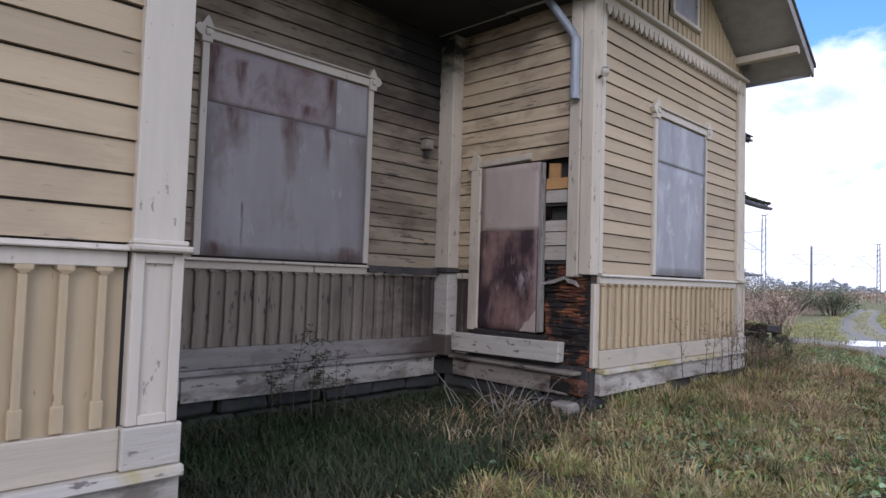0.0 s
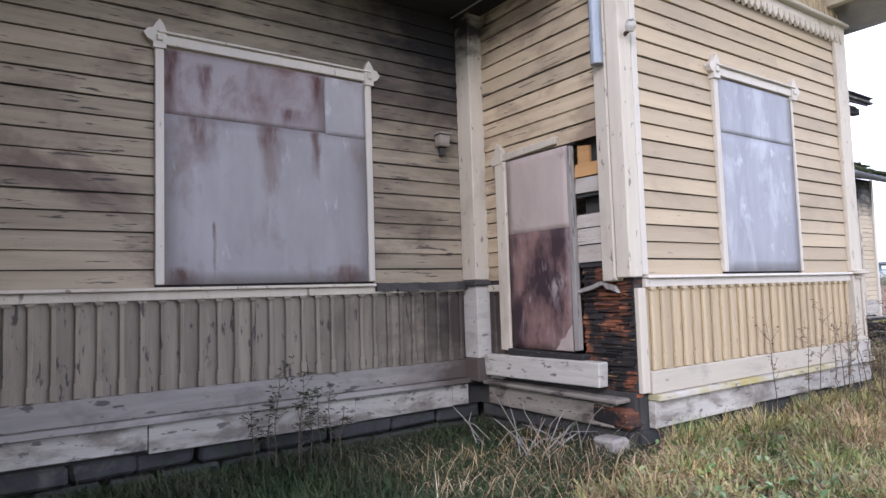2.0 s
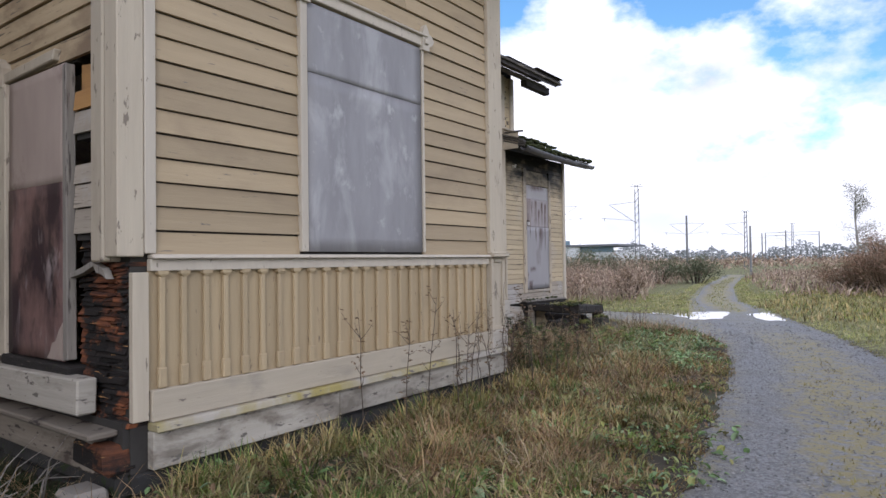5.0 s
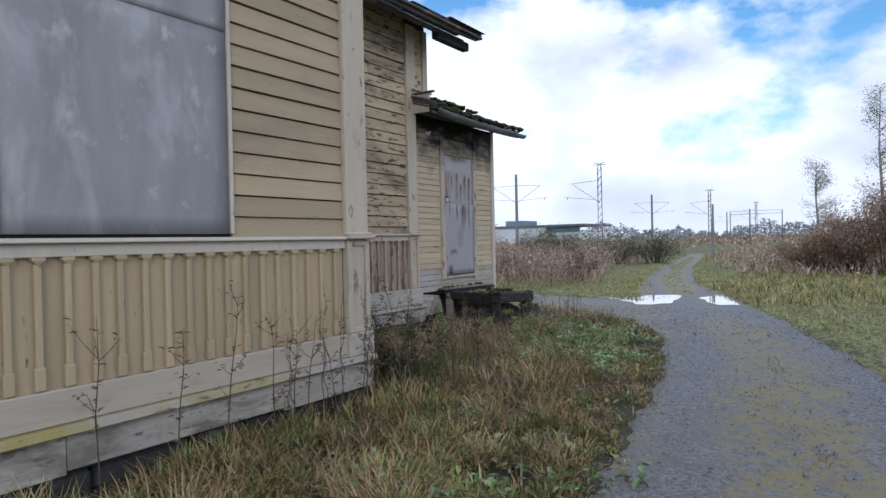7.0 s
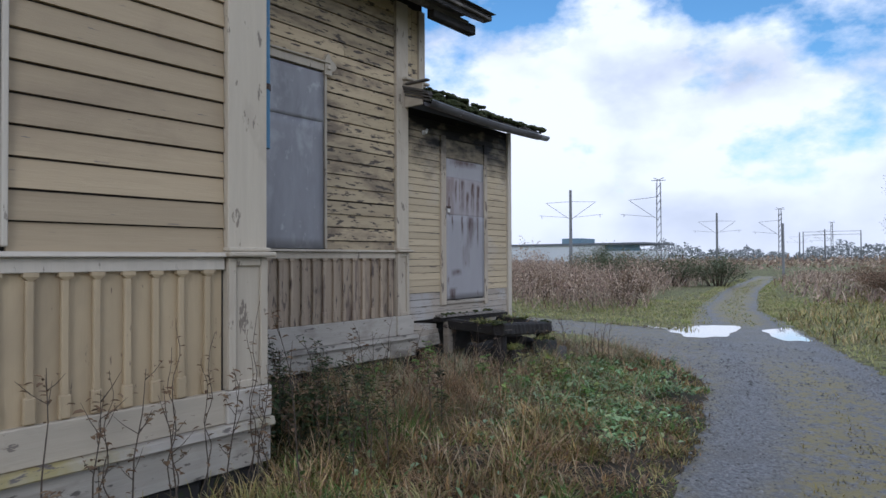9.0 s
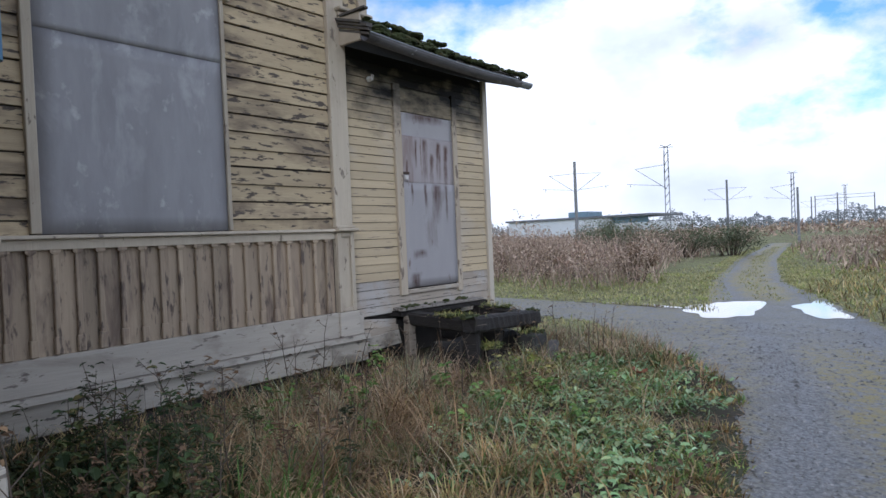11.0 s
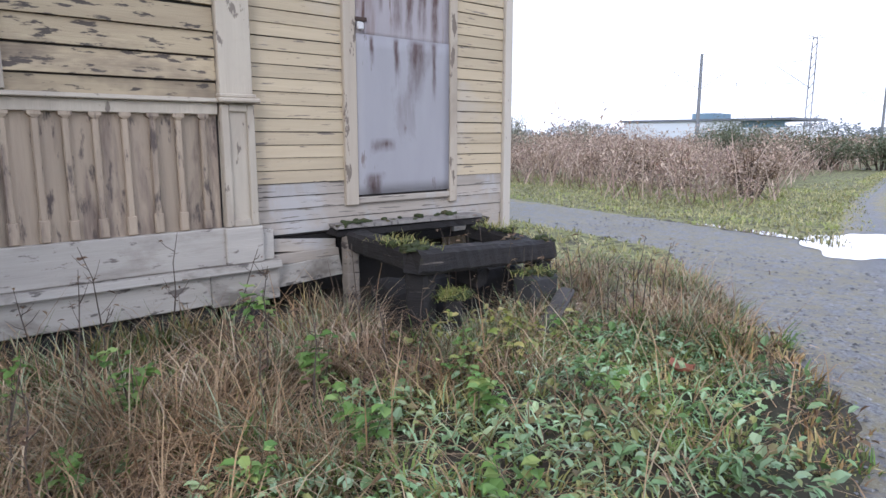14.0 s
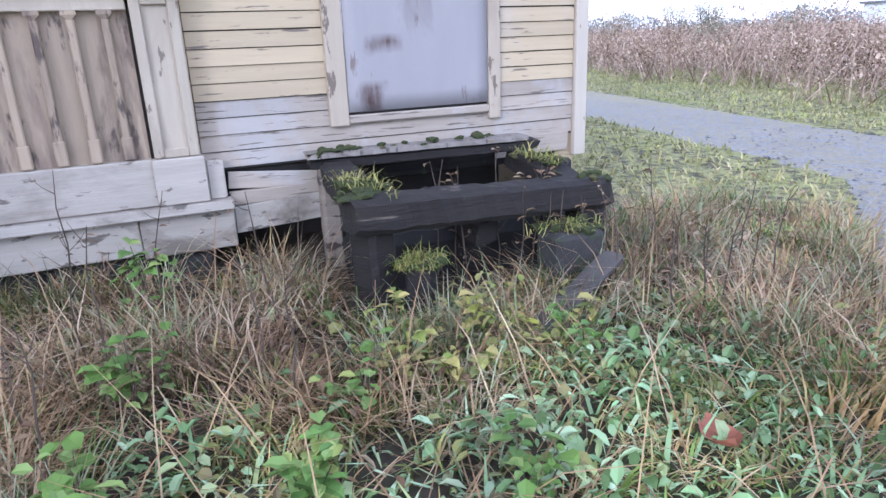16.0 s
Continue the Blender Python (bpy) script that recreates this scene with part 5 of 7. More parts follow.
for layer, (y0, y1, lift) in enumerate(((14.95, 17.86, 0.05), (14.93, 17.80, 0.085), (14.92, 16.12, 0.125), (14.90, 16.10, 0.165))):
    y = y0
    while y < y1 - 0.05:
        e = min(y1, y + rng.uniform(0.12, 0.3))
        out = -5.70 - 0.03 * layer - rng.random() * 0.07
        z = eave((y + e) / 2) + lift + rng.uniform(-0.008, 0.012)
        bm = bmesh.new()
        block(bm, flat, out - 0.6, out, y + 0.003, e - 0.003, z, z + 0.026, jag=0.012)
        for v in bm.verts:
            v.co.z += (out - v.co.x) * 0.3
        part("shingle", bm, M_ROOF, aroof)
        y = e
bm = bmesh.new()
for k in range(240):
    y = 14.95 + 2.9 * rng.random()
    x = -5.71 - 0.4 * rng.random() ** 2
    z = eave(y) + (0.185 if y < 16.1 else 0.115) + (-5.70 - x) * 0.3
    if y < 16.1 and rng.random() < 0.6:
        z = eave(y) + rng.uniform(0.04, 0.12)
        x = -5.70 + rng.uniform(-0.03, 0.02)
    m = Matrix.Translation((x, y, z)) @ Matrix.Diagonal((rng.uniform(0.025, 0.07), rng.uniform(0.03, 0.10), rng.uniform(0.015, 0.04), 1))
    bmesh.ops.create_icosphere(bm, subdivisions=2, radius=1.0, matrix=m)
for v in bm.verts:
    v.co += 0.022 * noise.noise_vector(v.co * 17) + 0.01 * noise.noise_vector(v.co * 47)
tagged(part("moss", bm, M_MOSS, aroof, "thick dark green moss cushions"), kind="stuff")

# ---- rotten porch by the annex door ----
porch = thing("porch_steps", "collapsed mossy timber porch frame below the annex door", "porch", at=(-5.7, 16.3, -0.05))


def log(name, a, b, w, h, material, parent, label="", seed=0, seg=12):
    """A squared old timber with worn, uneven faces."""
    rr = random.Random(seed)
    a, b = Vector(a), Vector(b)
    d = (b - a)
    s = Vector((-d.y, d.x, 0)).normalized() if d.xy.length > 1e-4 else Vector((1, 0, 0))
    up = d.cross(s).normalized() * -1
    if up.z < 0:
        up = -up
    bm = bmesh.new()
    rings = []
    for i in range(seg + 1):
        c = a + d * (i / seg)
        ring = []
        for k in range(8):
            cu, cv = ((-1, -0.7), (-0.7, -1), (0.7, -1), (1, -0.7), (1, 0.7), (0.7, 1), (-0.7, 1), (-1, 0.7))[k]
            j = 1 + rr.uniform(-0.06, 0.06) - (0.15 * rr.random() if i in (0, seg) else 0)
            ring.append(bm.verts.new(c + s * (w / 2 * cu * j) + up * (h / 2 * cv * j) + d.normalized() * (rr.uniform(-0.03, 0.03) if i in (0, seg) else 0)))
        rings.append(ring)
    for p, q in zip(rings, rings[1:]):
        for k in range(8):
            bm.faces.new((p[k], p[(k + 1) % 8], q[(k + 1) % 8], q[k]))
    bm.faces.new(rings[0])
    bm.faces.new(rings[-1])
    ob = part(name, bm, material, parent, label)
    if parent and parent.type == "EMPTY":
        under(ob, parent)
    return ob


log("front_beam", (-5.08, 15.56, 0.525), (-5.24, 17.10, 0.42), 0.19, 0.17, M_BEAM, porch, "black rotten beam with a worn mossy end", seed=1, seg=26)
log("back_beam", (-6.22, 15.66, 0.585), (-6.08, 17.16, 0.585), 0.22, 0.07, M_BEAM, porch, seed=2, seg=22)
log("back_plank", (-6.17, 15.64, 0.64), (-6.06, 17.05, 0.635), 0.19, 0.035, M_GREYBOARD, porch, "split grey plank along the wall", seed=22, seg=22)
log("side_beam", (-6.12, 15.78, 0.53), (-5.14, 15.70, 0.50), 0.20, 0.15, M_BEAM, porch, seed=3)
log("side_beam", (-6.08, 17.02, 0.50), (-5.26, 16.98, 0.42), 0.17, 0.14, M_BEAM, porch, seed=4)
log("cross_beam", (-6.05, 16.3, 0.30), (-5.25, 16.35, 0.28), 0.14, 0.16, M_BEAM, porch, seed=5)
log("post", (-5.16, 15.70, -0.15), (-5.15, 15.68, 0.44), 0.17, 0.17, M_BEAM, porch, seed=6)
log("post", (-5.26, 17.0, -0.15), (-5.25, 17.0, 0.34), 0.20, 0.16, M_BEAM, porch, seed=7)
log("post", (-6.08, 15.72, -0.15), (-6.08, 15.72, 0.56), 0.11, 0.11, M_DIRTY, porch, "thin dark post under the plank", seed=8)
# no timber here: a black block stands in for the dark void
log("lower_beam", (-5.62, 15.70, 0.06), (-5.55, 17.05, 0.06), 0.30, 0.42, M_SHADE_BLACK, porch, "near-black block in place of the shade under the porch", seed=12)
log("stump", (-5.02, 15.86, -0.15), (-5.04, 15.88, 0.24), 0.13, 0.12, M_BEAM, porch, "dark crumbling stump", seed=13)
moss_bits = random.Random(3)
bm = bmesh.new()
for cx, cy, cz, n, sx, sy in ((-5.30, 15.72, 0.59, 16, 0.22, 0.10), (-5.10, 15.60, 0.60, 14, 0.07, 0.07), (-5.22, 17.0, 0.51, 10, 0.08, 0.10), (-5.7, 16.98, 0.55, 12, 0.25, 0.07), (-6.15, 15.8, 0.655, 10, 0.08, 0.15), (-6.1, 16.5, 0.655, 8, 0.06, 0.5), (-5.04, 15.88, 0.25, 16, 0.08, 0.08), (-5.07, 16.76, 0.30, 18, 0.11, 0.14)):
    for _ in range(n * 2):
        m = Matrix.Translation((cx + moss_bits.uniform(-sx, sx), cy + moss_bits.uniform(-sy, sy), cz + moss_bits.uniform(-0.02, 0.02))) @ Matrix.Diagonal((moss_bits.uniform(0.015, 0.04), moss_bits.uniform(0.02, 0.05), moss_bits.uniform(0.01, 0.022), 1))
        bmesh.ops.create_icosphere(bm, subdivisions=1, radius=1.0, matrix=m)
for v in bm.verts:
    v.co += 0.015 * noise.noise_vector(v.co * 20)
under(tagged(part("moss", bm, M_MOSS, porch, "bright green moss tufts"), kind="stuff"), porch)
one("footing", flat, -5.19, -4.95, 16.62, 16.92, -0.16, 0.29, M_STONE, None, bevel=0.03).name = "concrete_block"
tagged(bpy.data.objects["concrete_block"], "mossy weathered concrete block under the porch corner", "block")
log("loose_plank", (-4.56, 16.27, 0.02), (-4.86, 16.90, 0.17), 0.13, 0.03, M_ROOF, None, seed=11)
tagged(bpy.data.objects["loose_plank"], "loose grey-brown plank lying in the weeds", "plank")
skirt = thing("broken_plinth", "broken grey plinth boards under the annex wall", "boards", at=(-6.3, 15.3, 0.3))
for i, (z0, z1, t0) in enumerate(((0.47, 0.57, -0.05), (0.37, 0.45, 0.0), (0.20, 0.36, 0.03))):
    under(one("slat", ANNEX, 15.16, 15.70 + 0.02 * i, 0.0, 0.03 + 0.02 * i, z0, z1, M_BARE if i < 2 else M_PLINTH, skirt, tilt=t0, jag=0.02, bevel=0.004), skirt)
under(one("beam", ANNEX, 15.05, 17.66, -0.15, -0.02, 0.40, 0.578, M_BEAM, skirt, bevel=0.01), skirt)
under(one("footing", ANNEX, 17.3, 17.66, -0.16, 0.02, -0.2, 0.398, M_STONE, skirt, bevel=0.03), skirt)
under(one("slat", ANNEX, 17.0, 17.6, 0.0, 0.03, 0.46, 0.59, M_BARE, skirt, tilt=0.01, jag=0.02), skirt)
# dark sheet set back below the annex, where only shade would show
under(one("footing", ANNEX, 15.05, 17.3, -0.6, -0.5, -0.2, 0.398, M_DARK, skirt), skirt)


# ---- plants ----
RNG = np.random.default_rng(4)


def near_track(x, y):
    """Growth is trodden short towards the track's edge."""
    gap = road_middle(y) - 1.2 - x + 0.15 * ripple(x, y, 3.0)
    return np.where((gap > -0.5) & (y < 18.5), 0.3 + 0.7 * smooth(-0.1, 0.9, gap), 1.0)


def blades(name, pts, h, width, lean, material, label, category, curl=0.3, kind="stuff", heading=None):
    """One mesh of many curved blades rooted at pts."""
    n = len(pts)
    a = RNG.uniform(0, 2 * np.pi, n) if heading is None else heading
    hh = h * RNG.uniform(0.45, 1.25, n) * near_track(pts[:, 0], pts[:, 1])
    ln = lean * RNG.uniform(0.45, 1.4, n)
    dx, dy = np.cos(a), np.sin(a)
    side = np.stack([-dy, dx, np.zeros(n)], -1) * (width * RNG.uniform(0.6, 1.4, n))[:, None]
    out = np.stack([dx, dy, np.zeros(n)], -1)
    up = np.array([0, 0, 1.0])
    c1, s1 = np.cos(np.minimum(ln * 0.7, 1.5)), np.sin(np.minimum(ln * 0.7, 1.5))
    c2, s2 = np.cos(np.minimum(ln * (1 + curl), 2.4)), np.sin(np.minimum(ln * (1 + curl), 2.4))
    mid = pts + out * (s1 * hh * 0.55)[:, None] + up * (c1 * hh * 0.55)[:, None]
    tip = mid + out * (s2 * hh * 0.5)[:, None] + up * (c2 * hh * 0.5)[:, None]
    tip[:, 2] = np.maximum(tip[:, 2], pts[:, 2] + 0.01)
    co = np.stack([pts - side, pts + side, mid + side * 0.75, mid - side * 0.75, tip + side * 0.12, tip - side * 0.12], 1).reshape(-1, 3)
    k = np.arange(n)[:, None] * 6
    faces = np.concatenate([k + np.array([[0, 1, 2, 3]]), k + np.array([[3, 2, 4, 5]])], 0)
    return tagged(raw_mesh(name, co, faces, material), label, category, kind=kind)


def leaves(name, pts, size, material, label, category, tilt=0.9, parent=None, wide=(0.10, 0.30)):
    """One mesh of many folded leaves at pts."""
    n = len(pts)
    a, t = RNG.uniform(0, 2 * np.pi, n), RNG.uniform(-0.3, tilt, n)
    L = size * RNG.uniform(0.5, 1.4, n)
    d = np.stack([np.cos(a) * np.cos(t), np.sin(a) * np.cos(t), np.sin(t)], -1)
    s = np.stack([-np.sin(a), np.cos(a), RNG.uniform(-0.4, 0.4, n)], -1)
    up = np.cross(d, s)
    w = (L * RNG.uniform(*wide, n))[:, None]
    L = L[:, None]
    droop = up * L * 0.12
    co = np.stack([pts, pts + d * L * 0.35 + s * w + droop, pts + d * L * 0.75 + s * w * 0.75 + droop, pts + d * L - droop,
                   pts + d * L * 0.75 - s * w * 0.75 + droop, pts + d * L * 0.35 - s * w + droop, pts + d * L * 0.4, pts + d * L * 0.75], 1).reshape(-1, 3)
    k = np.arange(n)[:, None] * 8
    faces = np.concatenate([k + np.array([q]) for q in ([0, 6, 1, 1], [6, 7, 2, 1], [7, 3, 2, 2], [0, 5, 6, 6], [5, 4, 7, 6], [4, 3, 7, 7])], 0)
    quads = faces[faces[:, 2] != faces[:, 3]]
    tris = faces[faces[:, 2] == faces[:, 3]][:, :3]
    allf = np.concatenate([tris, quads[:, [0, 1, 2]], quads[:, [0, 2, 3]]], 0)
    ob = raw_mesh(name, co, allf, material)
    if parent:
        under(ob, parent)
        return tagged(ob, label)
    return tagged(ob, label, category, kind="stuff")


def scatter(n, x0, x1, y0, y1, ok=None, clump=0.0):
    x, y = RNG.uniform(x0, x1, n), RNG.uniform(y0, y1, n)
    keep = np.ones(n, bool)
    if clump:
        keep &= RNG.uniform(-1, 1, n) < ripple(x, y, clump) + 0.25
    if ok is not None:
        keep &= ok(x, y)
    x, y = x[keep], y[keep]
    return np.stack([x, y, ground_z(x, y) - 0.01], -1)


def outdoors(x, y):
    """Outside the house's footprint."""
    inside = ((x < -3.2) & (y < 1.55)) | (x < -6.12) & (y < 17.7) | ((x < -3.82) & (y > 6.3) & (y < 11.1))
    porch_at = (x < -5.1) & (y > 15.5) & (y < 17.2)
    return ~inside & ~porch_at


def verge(x, y):
    return outdoors(x, y) & (track_mask(x, y) < 0.35 + 0.25 * RNG.uniform(-1, 1, len(x)))


def left_side(x, y):
    return verge(x, y) & (x < road_middle(y) + 0.2)


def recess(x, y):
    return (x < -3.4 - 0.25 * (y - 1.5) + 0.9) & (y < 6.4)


def between_ruts(x, y):
    return outdoors(x, y) & (np.abs(x - road_middle(y)) < 0.4 + 0.3 * ripple(x, y, 1.7)) & (RNG.uniform(0, 1, len(x)) < 0.75)


def open_verge(x, y):
    return left_side(x, y) & ~recess(x, y)


def tufts(centres, per, radius):
    """Roots and headings of blades that fan out from each centre."""
    n = len(centres)
    c = np.repeat(centres, per, 0)
    a = RNG.uniform(0, 2 * np.pi, n * per)
    r = radius * np.sqrt(RNG.uniform(0, 1, n * per)) * np.repeat(RNG.uniform(0.5, 1.4, n), per)
    p = c + np.stack([r * np.cos(a), r * np.sin(a), np.zeros(n * per)], -1)
    sweep = np.repeat(RNG.uniform(0, 2 * np.pi, n), per)
    mixd = np.arctan2(np.sin(a) + 0.8 * np.sin(sweep), np.cos(a) + 0.8 * np.cos(sweep)) + RNG.normal(0, 0.35, n * per)
    p[:, 2] = ground_z(p[:, 0], p[:, 1]) - 0.01
    k = outdoors(p[:, 0], p[:, 1])
    return p[k], mixd[k]


def leaf_patch(x, y):
    return ((x + 3.35 + 0.15 * (y - 15)) / 0.9) ** 2 + ((y - 15.1) / 1.9) ** 2 < 1 + 0.8 * ripple(x, y, 2.3)


def deep_weeds(x, y):
    """The rank growth between the bay's corner and the porch."""
    return (x < -3.75 + 0.3 * ripple(x, y, 1.2)) & (y > 11.1)


def dry_side(x, y):
    return open_verge(x, y) & ~leaf_patch(x, y)


def mound(cx, cy, rx, ry):
    return lambda x, y: outdoors(x, y) & (((x - cx) / rx) ** 2 + ((y - cy) / ry) ** 2 < 1 + 0.5 * ripple(x, y, 2.7))


for count, per, rad, h, wid, lean, mat, zone, label in (
        # beyond y = 8.3 the darker palette, with shade put into the blades
        (1000, 28, 0.12, 0.20, 0.0055, 1.0, M_WILT_SHADE, lambda x, y: dry_side(x, y) & (y > 8.3) & ~(deep_weeds(x, y) & (RNG.uniform(0, 1, len(x)) < 0.8)), "tufts of green and straw-coloured grass with shade-dark blades"),
        # pale lawn colour stands in for sunlight on this stretch
        (800, 26, 0.10, 0.16, 0.006, 1.0, M_LAWN, lambda x, y: dry_side(x, y) & (y < 11.5) & (x < -0.6), "grass tufts coloured a sunlit yellow-green"),
        (430, 36, 0.17, 0.32, 0.0032, 1.3, M_DEADGRASS, lambda x, y: dry_side(x, y) & deep_weeds(x, y) & (y > 12), "rank tangle of brown dead grass by the rear wall"),
        (75, 50, 0.22, 0.5, 0.003, 1.35, M_STRAW, mound(-4.5, 13.2, 0.75, 1.0), "high mound of rust-brown dead grass"),
        (45, 40, 0.22, 0.42, 0.003, 1.35, M_DEADGRASS, mound(-5.3, 14.8, 0.6, 0.9), "brown dead grass heaped before the porch"),
        (60, 50, 0.2, 0.34, 0.0036, 1.3, M_STRAW, mound(-2.5, 8.5, 0.7, 0.8), "rust-brown flattened grass before the bay"),
        (230, 40, 0.14, 0.34, 0.0034, 1.05, M_GREYGRASS, lambda x, y: dry_side(x, y) & deep_weeds(x, y) & (y > 12.6), "long grey-green grass by the rear wall"),
        (200, 30, 0.12, 0.2, 0.004, 1.2, M_DEEP, lambda x, y: dry_side(x, y) & deep_weeds(x, y) & (y > 11.2), "dark green grass in the rank growth"),
        (149, 40, 0.16, 0.34, 0.006, 1.1, M_SHADE, mound(-4.95, 11.75, 0.95, 0.7), "rank growth in the wall corner, coloured dark for shade"),
        (26, 60, 0.16, 0.34, 0.005, 1.0, M_DEEP, mound(-3.9, 12.3, 0.45, 0.4), "fresh green grass tussock"),
        (20, 60, 0.16, 0.34, 0.005, 1.0, M_DEEP, mound(-3.5, 7.6, 0.35, 0.6), "fresh green grass tussock by the bay"),
        (800, 28, 0.12, 0.18, 0.0055, 1.0, M_GRASS, lambda x, y: dry_side(x, y) & (y < 9.2), "tufts of green and tan grass before the bay"),
        (700, 26, 0.10, 0.13, 0.006, 1.1, M_GREEN, open_verge, "low tufts of green grass"),
        (260, 34, 0.17, 0.34, 0.0036, 1.25, M_STRAW, lambda x, y: dry_side(x, y) & (x < -2.4 - 0.4 * ripple(x, y, 0.7)) & (y > 10.8), "collapsed tufts of brown dead grass"),
        (190, 34, 0.10, 0.22, 0.0045, 0.9, M_DEEP, lambda x, y: dry_side(x, y) & (y > 5.5), "bright green grass tufts"),
        (430, 32, 0.13, 0.22, 0.0042, 1.4, M_STRAW, lambda x, y: dry_side(x, y) & (y < 13) & (x < road_middle(y) - 1.5), "dry straw tufts"),
        (190, 30, 0.14, 0.22, 0.0036, 1.5, M_STRAW, lambda x, y: left_side(x, y) & (x < -2.6) & (y > 13), "flattened straw tufts among the weeds"),
        (420, 26, 0.10, 0.15, 0.0035, 1.2, M_GRASS, lambda x, y: left_side(x, y) & leaf_patch(x, y), "short grass tufts among the weeds"),
        (120, 26, 0.07, 0.24, 0.0045, 0.7, M_GRASS, lambda x, y: ((x > -3.85) & (x < -3.55) & (y > 6.5) & (y < 11)) | ((x < -5.9) & (y > 11.2) & (y < 15.4)), "grass growing along the foot of the wall")):
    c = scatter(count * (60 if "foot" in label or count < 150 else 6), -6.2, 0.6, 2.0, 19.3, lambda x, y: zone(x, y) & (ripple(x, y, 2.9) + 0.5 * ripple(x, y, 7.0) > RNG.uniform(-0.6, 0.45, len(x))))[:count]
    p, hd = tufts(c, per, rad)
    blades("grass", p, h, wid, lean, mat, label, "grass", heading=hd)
# undergrowth in deep green, to read as shade below the tufts
blades("grass", scatter(20000, -6.2, 0.6, 1.0, 19.5, open_verge), 0.05, 0.005, 1.0, M_DEEP, "short green undergrowth grass", "grass")
blades("grass", scatter(11000, -6.2, 0.4, 2.0, 18.5, dry_side, 1.4), 0.26, 0.0038, 1.75, M_STRAW, "matted straw lying in the verge", "dead grass")
blades("grass", scatter(2200, -6.1, -2.0, 11.4, 17.5, left_side), 0.6, 0.0032, 1.7, M_STRAW, "long pale stalks lying across the weeds", "dead grass", 0.1)
leaves("dead_leaves", scatter(9000, -6.1, -0.8, 5.0, 18.8, lambda x, y: dry_side(x, y) & (ripple(x, y, 1.6) > -0.2)) + np.array([0, 0, 0.09]), 0.05, M_DRYLEAF, "brown withered leaves among the grass", "dead leaves", 1.2)
leaves("weeds", scatter(3200, -6.0, -1.0, 5.0, 18.8, lambda x, y: open_verge(x, y) & (ripple(x, y, 1.3) > 0.15)) + np.array([0, 0, 0.08]), 0.07, M_LEAF, "small green leaves scattered in the verge", "weeds", 0.8, wide=(0.15, 0.38))
blades("grass", scatter(60000, -6.2, -2.4, 1.5, 6.4, lambda x, y: verge(x, y) & recess(x, y)), 0.17, 0.006, 1.15, M_SHADE, "matted grass in the recess, coloured dark for shade", "grass")
blades("grass", scatter(1800, -5.0, -2.8, 4.2, 6.3, lambda x, y: verge(x, y)), 0.42, 0.0026, 1.6, M_STRAW, "dry stalks lying before the doorway", "dead grass")
blades("strap_leaves", scatter(2600, -4.8, -2.2, 13.2, 17.4, lambda x, y: left_side(x, y) & leaf_patch(x, y)), 0.16, 0.007, 1.4, M_FROST, "drooping frosted strap leaves", "weeds")
blades("strap_leaves", scatter(1500, -5.6, -2.4, 12.0, 17.8, left_side, 1.8), 0.17, 0.008, 1.3, M_LEAF, "strap leaves among dead grass", "weeds")
blades("grass", scatter(60000, -2, 9, 4, 32, lambda x, y: verge(x, y) & (x > road_middle(y) + 0.9)), 0.08, 0.006, 0.9, M_LAWN, "short trodden grass beside the track", "grass")
blades("grass", scatter(60000, -4, 3, 3, 19, between_ruts), 0.03, 0.004, 1.1, M_RUTMOSS, "thin moss and grass between the ruts", "grass")
blades("grass", scatter(34000, -24, -4, 18.5, 33, verge), 0.10, 0.012, 0.9, M_LAWN, "short yellow-green grass beyond the junction", "grass")
blades("grass", scatter(26000, -6, 8, 18, 36, lambda x, y: verge(x, y) & (x > road_middle(y))), 0.10, 0.011, 0.9, M_LAWN, "short yellow-green grass along the track", "grass")
blades("grass", scatter(16000, -4, 8, 22, 45, lambda x, y: verge(x, y) & (x > road_middle(y) + 0.8), 0.4), 0.24, 0.012, 0.8, M_GRASS, "coarse tan grass along the track", "grass")
blades("grass", scatter(9000, -10, 1, 24, 60, verge), 0.08, 0.02, 0.8, M_LAWN, "grass on the far track", "grass")
blades("grass", scatter(60000, -5, 2.5, 4, 24, lambda x, y: outdoors(x, y) & (track_mask(x, y) > 0.2) & (track_mask(x, y) < 0.97) & (RNG.uniform(-0.6, 0.8, len(x)) < ripple(x, y, 3.1)))[:14000] + np.array([0, 0, 0.012]), 0.05, 0.005, 1.1, M_RUTMOSS, "thin grass creeping over the edge of the gravel", "grass")
blades("grass", scatter(60000, -14, 0, 24.8, 60, lambda x, y: (np.abs(x - road_middle(y)) < 0.3 + 0.2 * ripple(x, y, 1.1)) | ((np.abs(x - road_middle(y)) > 0.75) & (np.abs(x - road_middle(y)) < 1.5)))[:16000] + np.array([0, 0, 0.01]), 0.06, 0.014, 1.0, M_LAWN, "green strips of grass on the far track", "grass")
blades("twigs", scatter(420, -5, 3, 5, 21, lambda x, y: track_mask(x, y) > 0.5) + np.array([0, 0, 0.022]), 0.12, 0.006, 3.0, M_TWIG, "dark twigs scattered on the gravel", "twigs", 0.1)


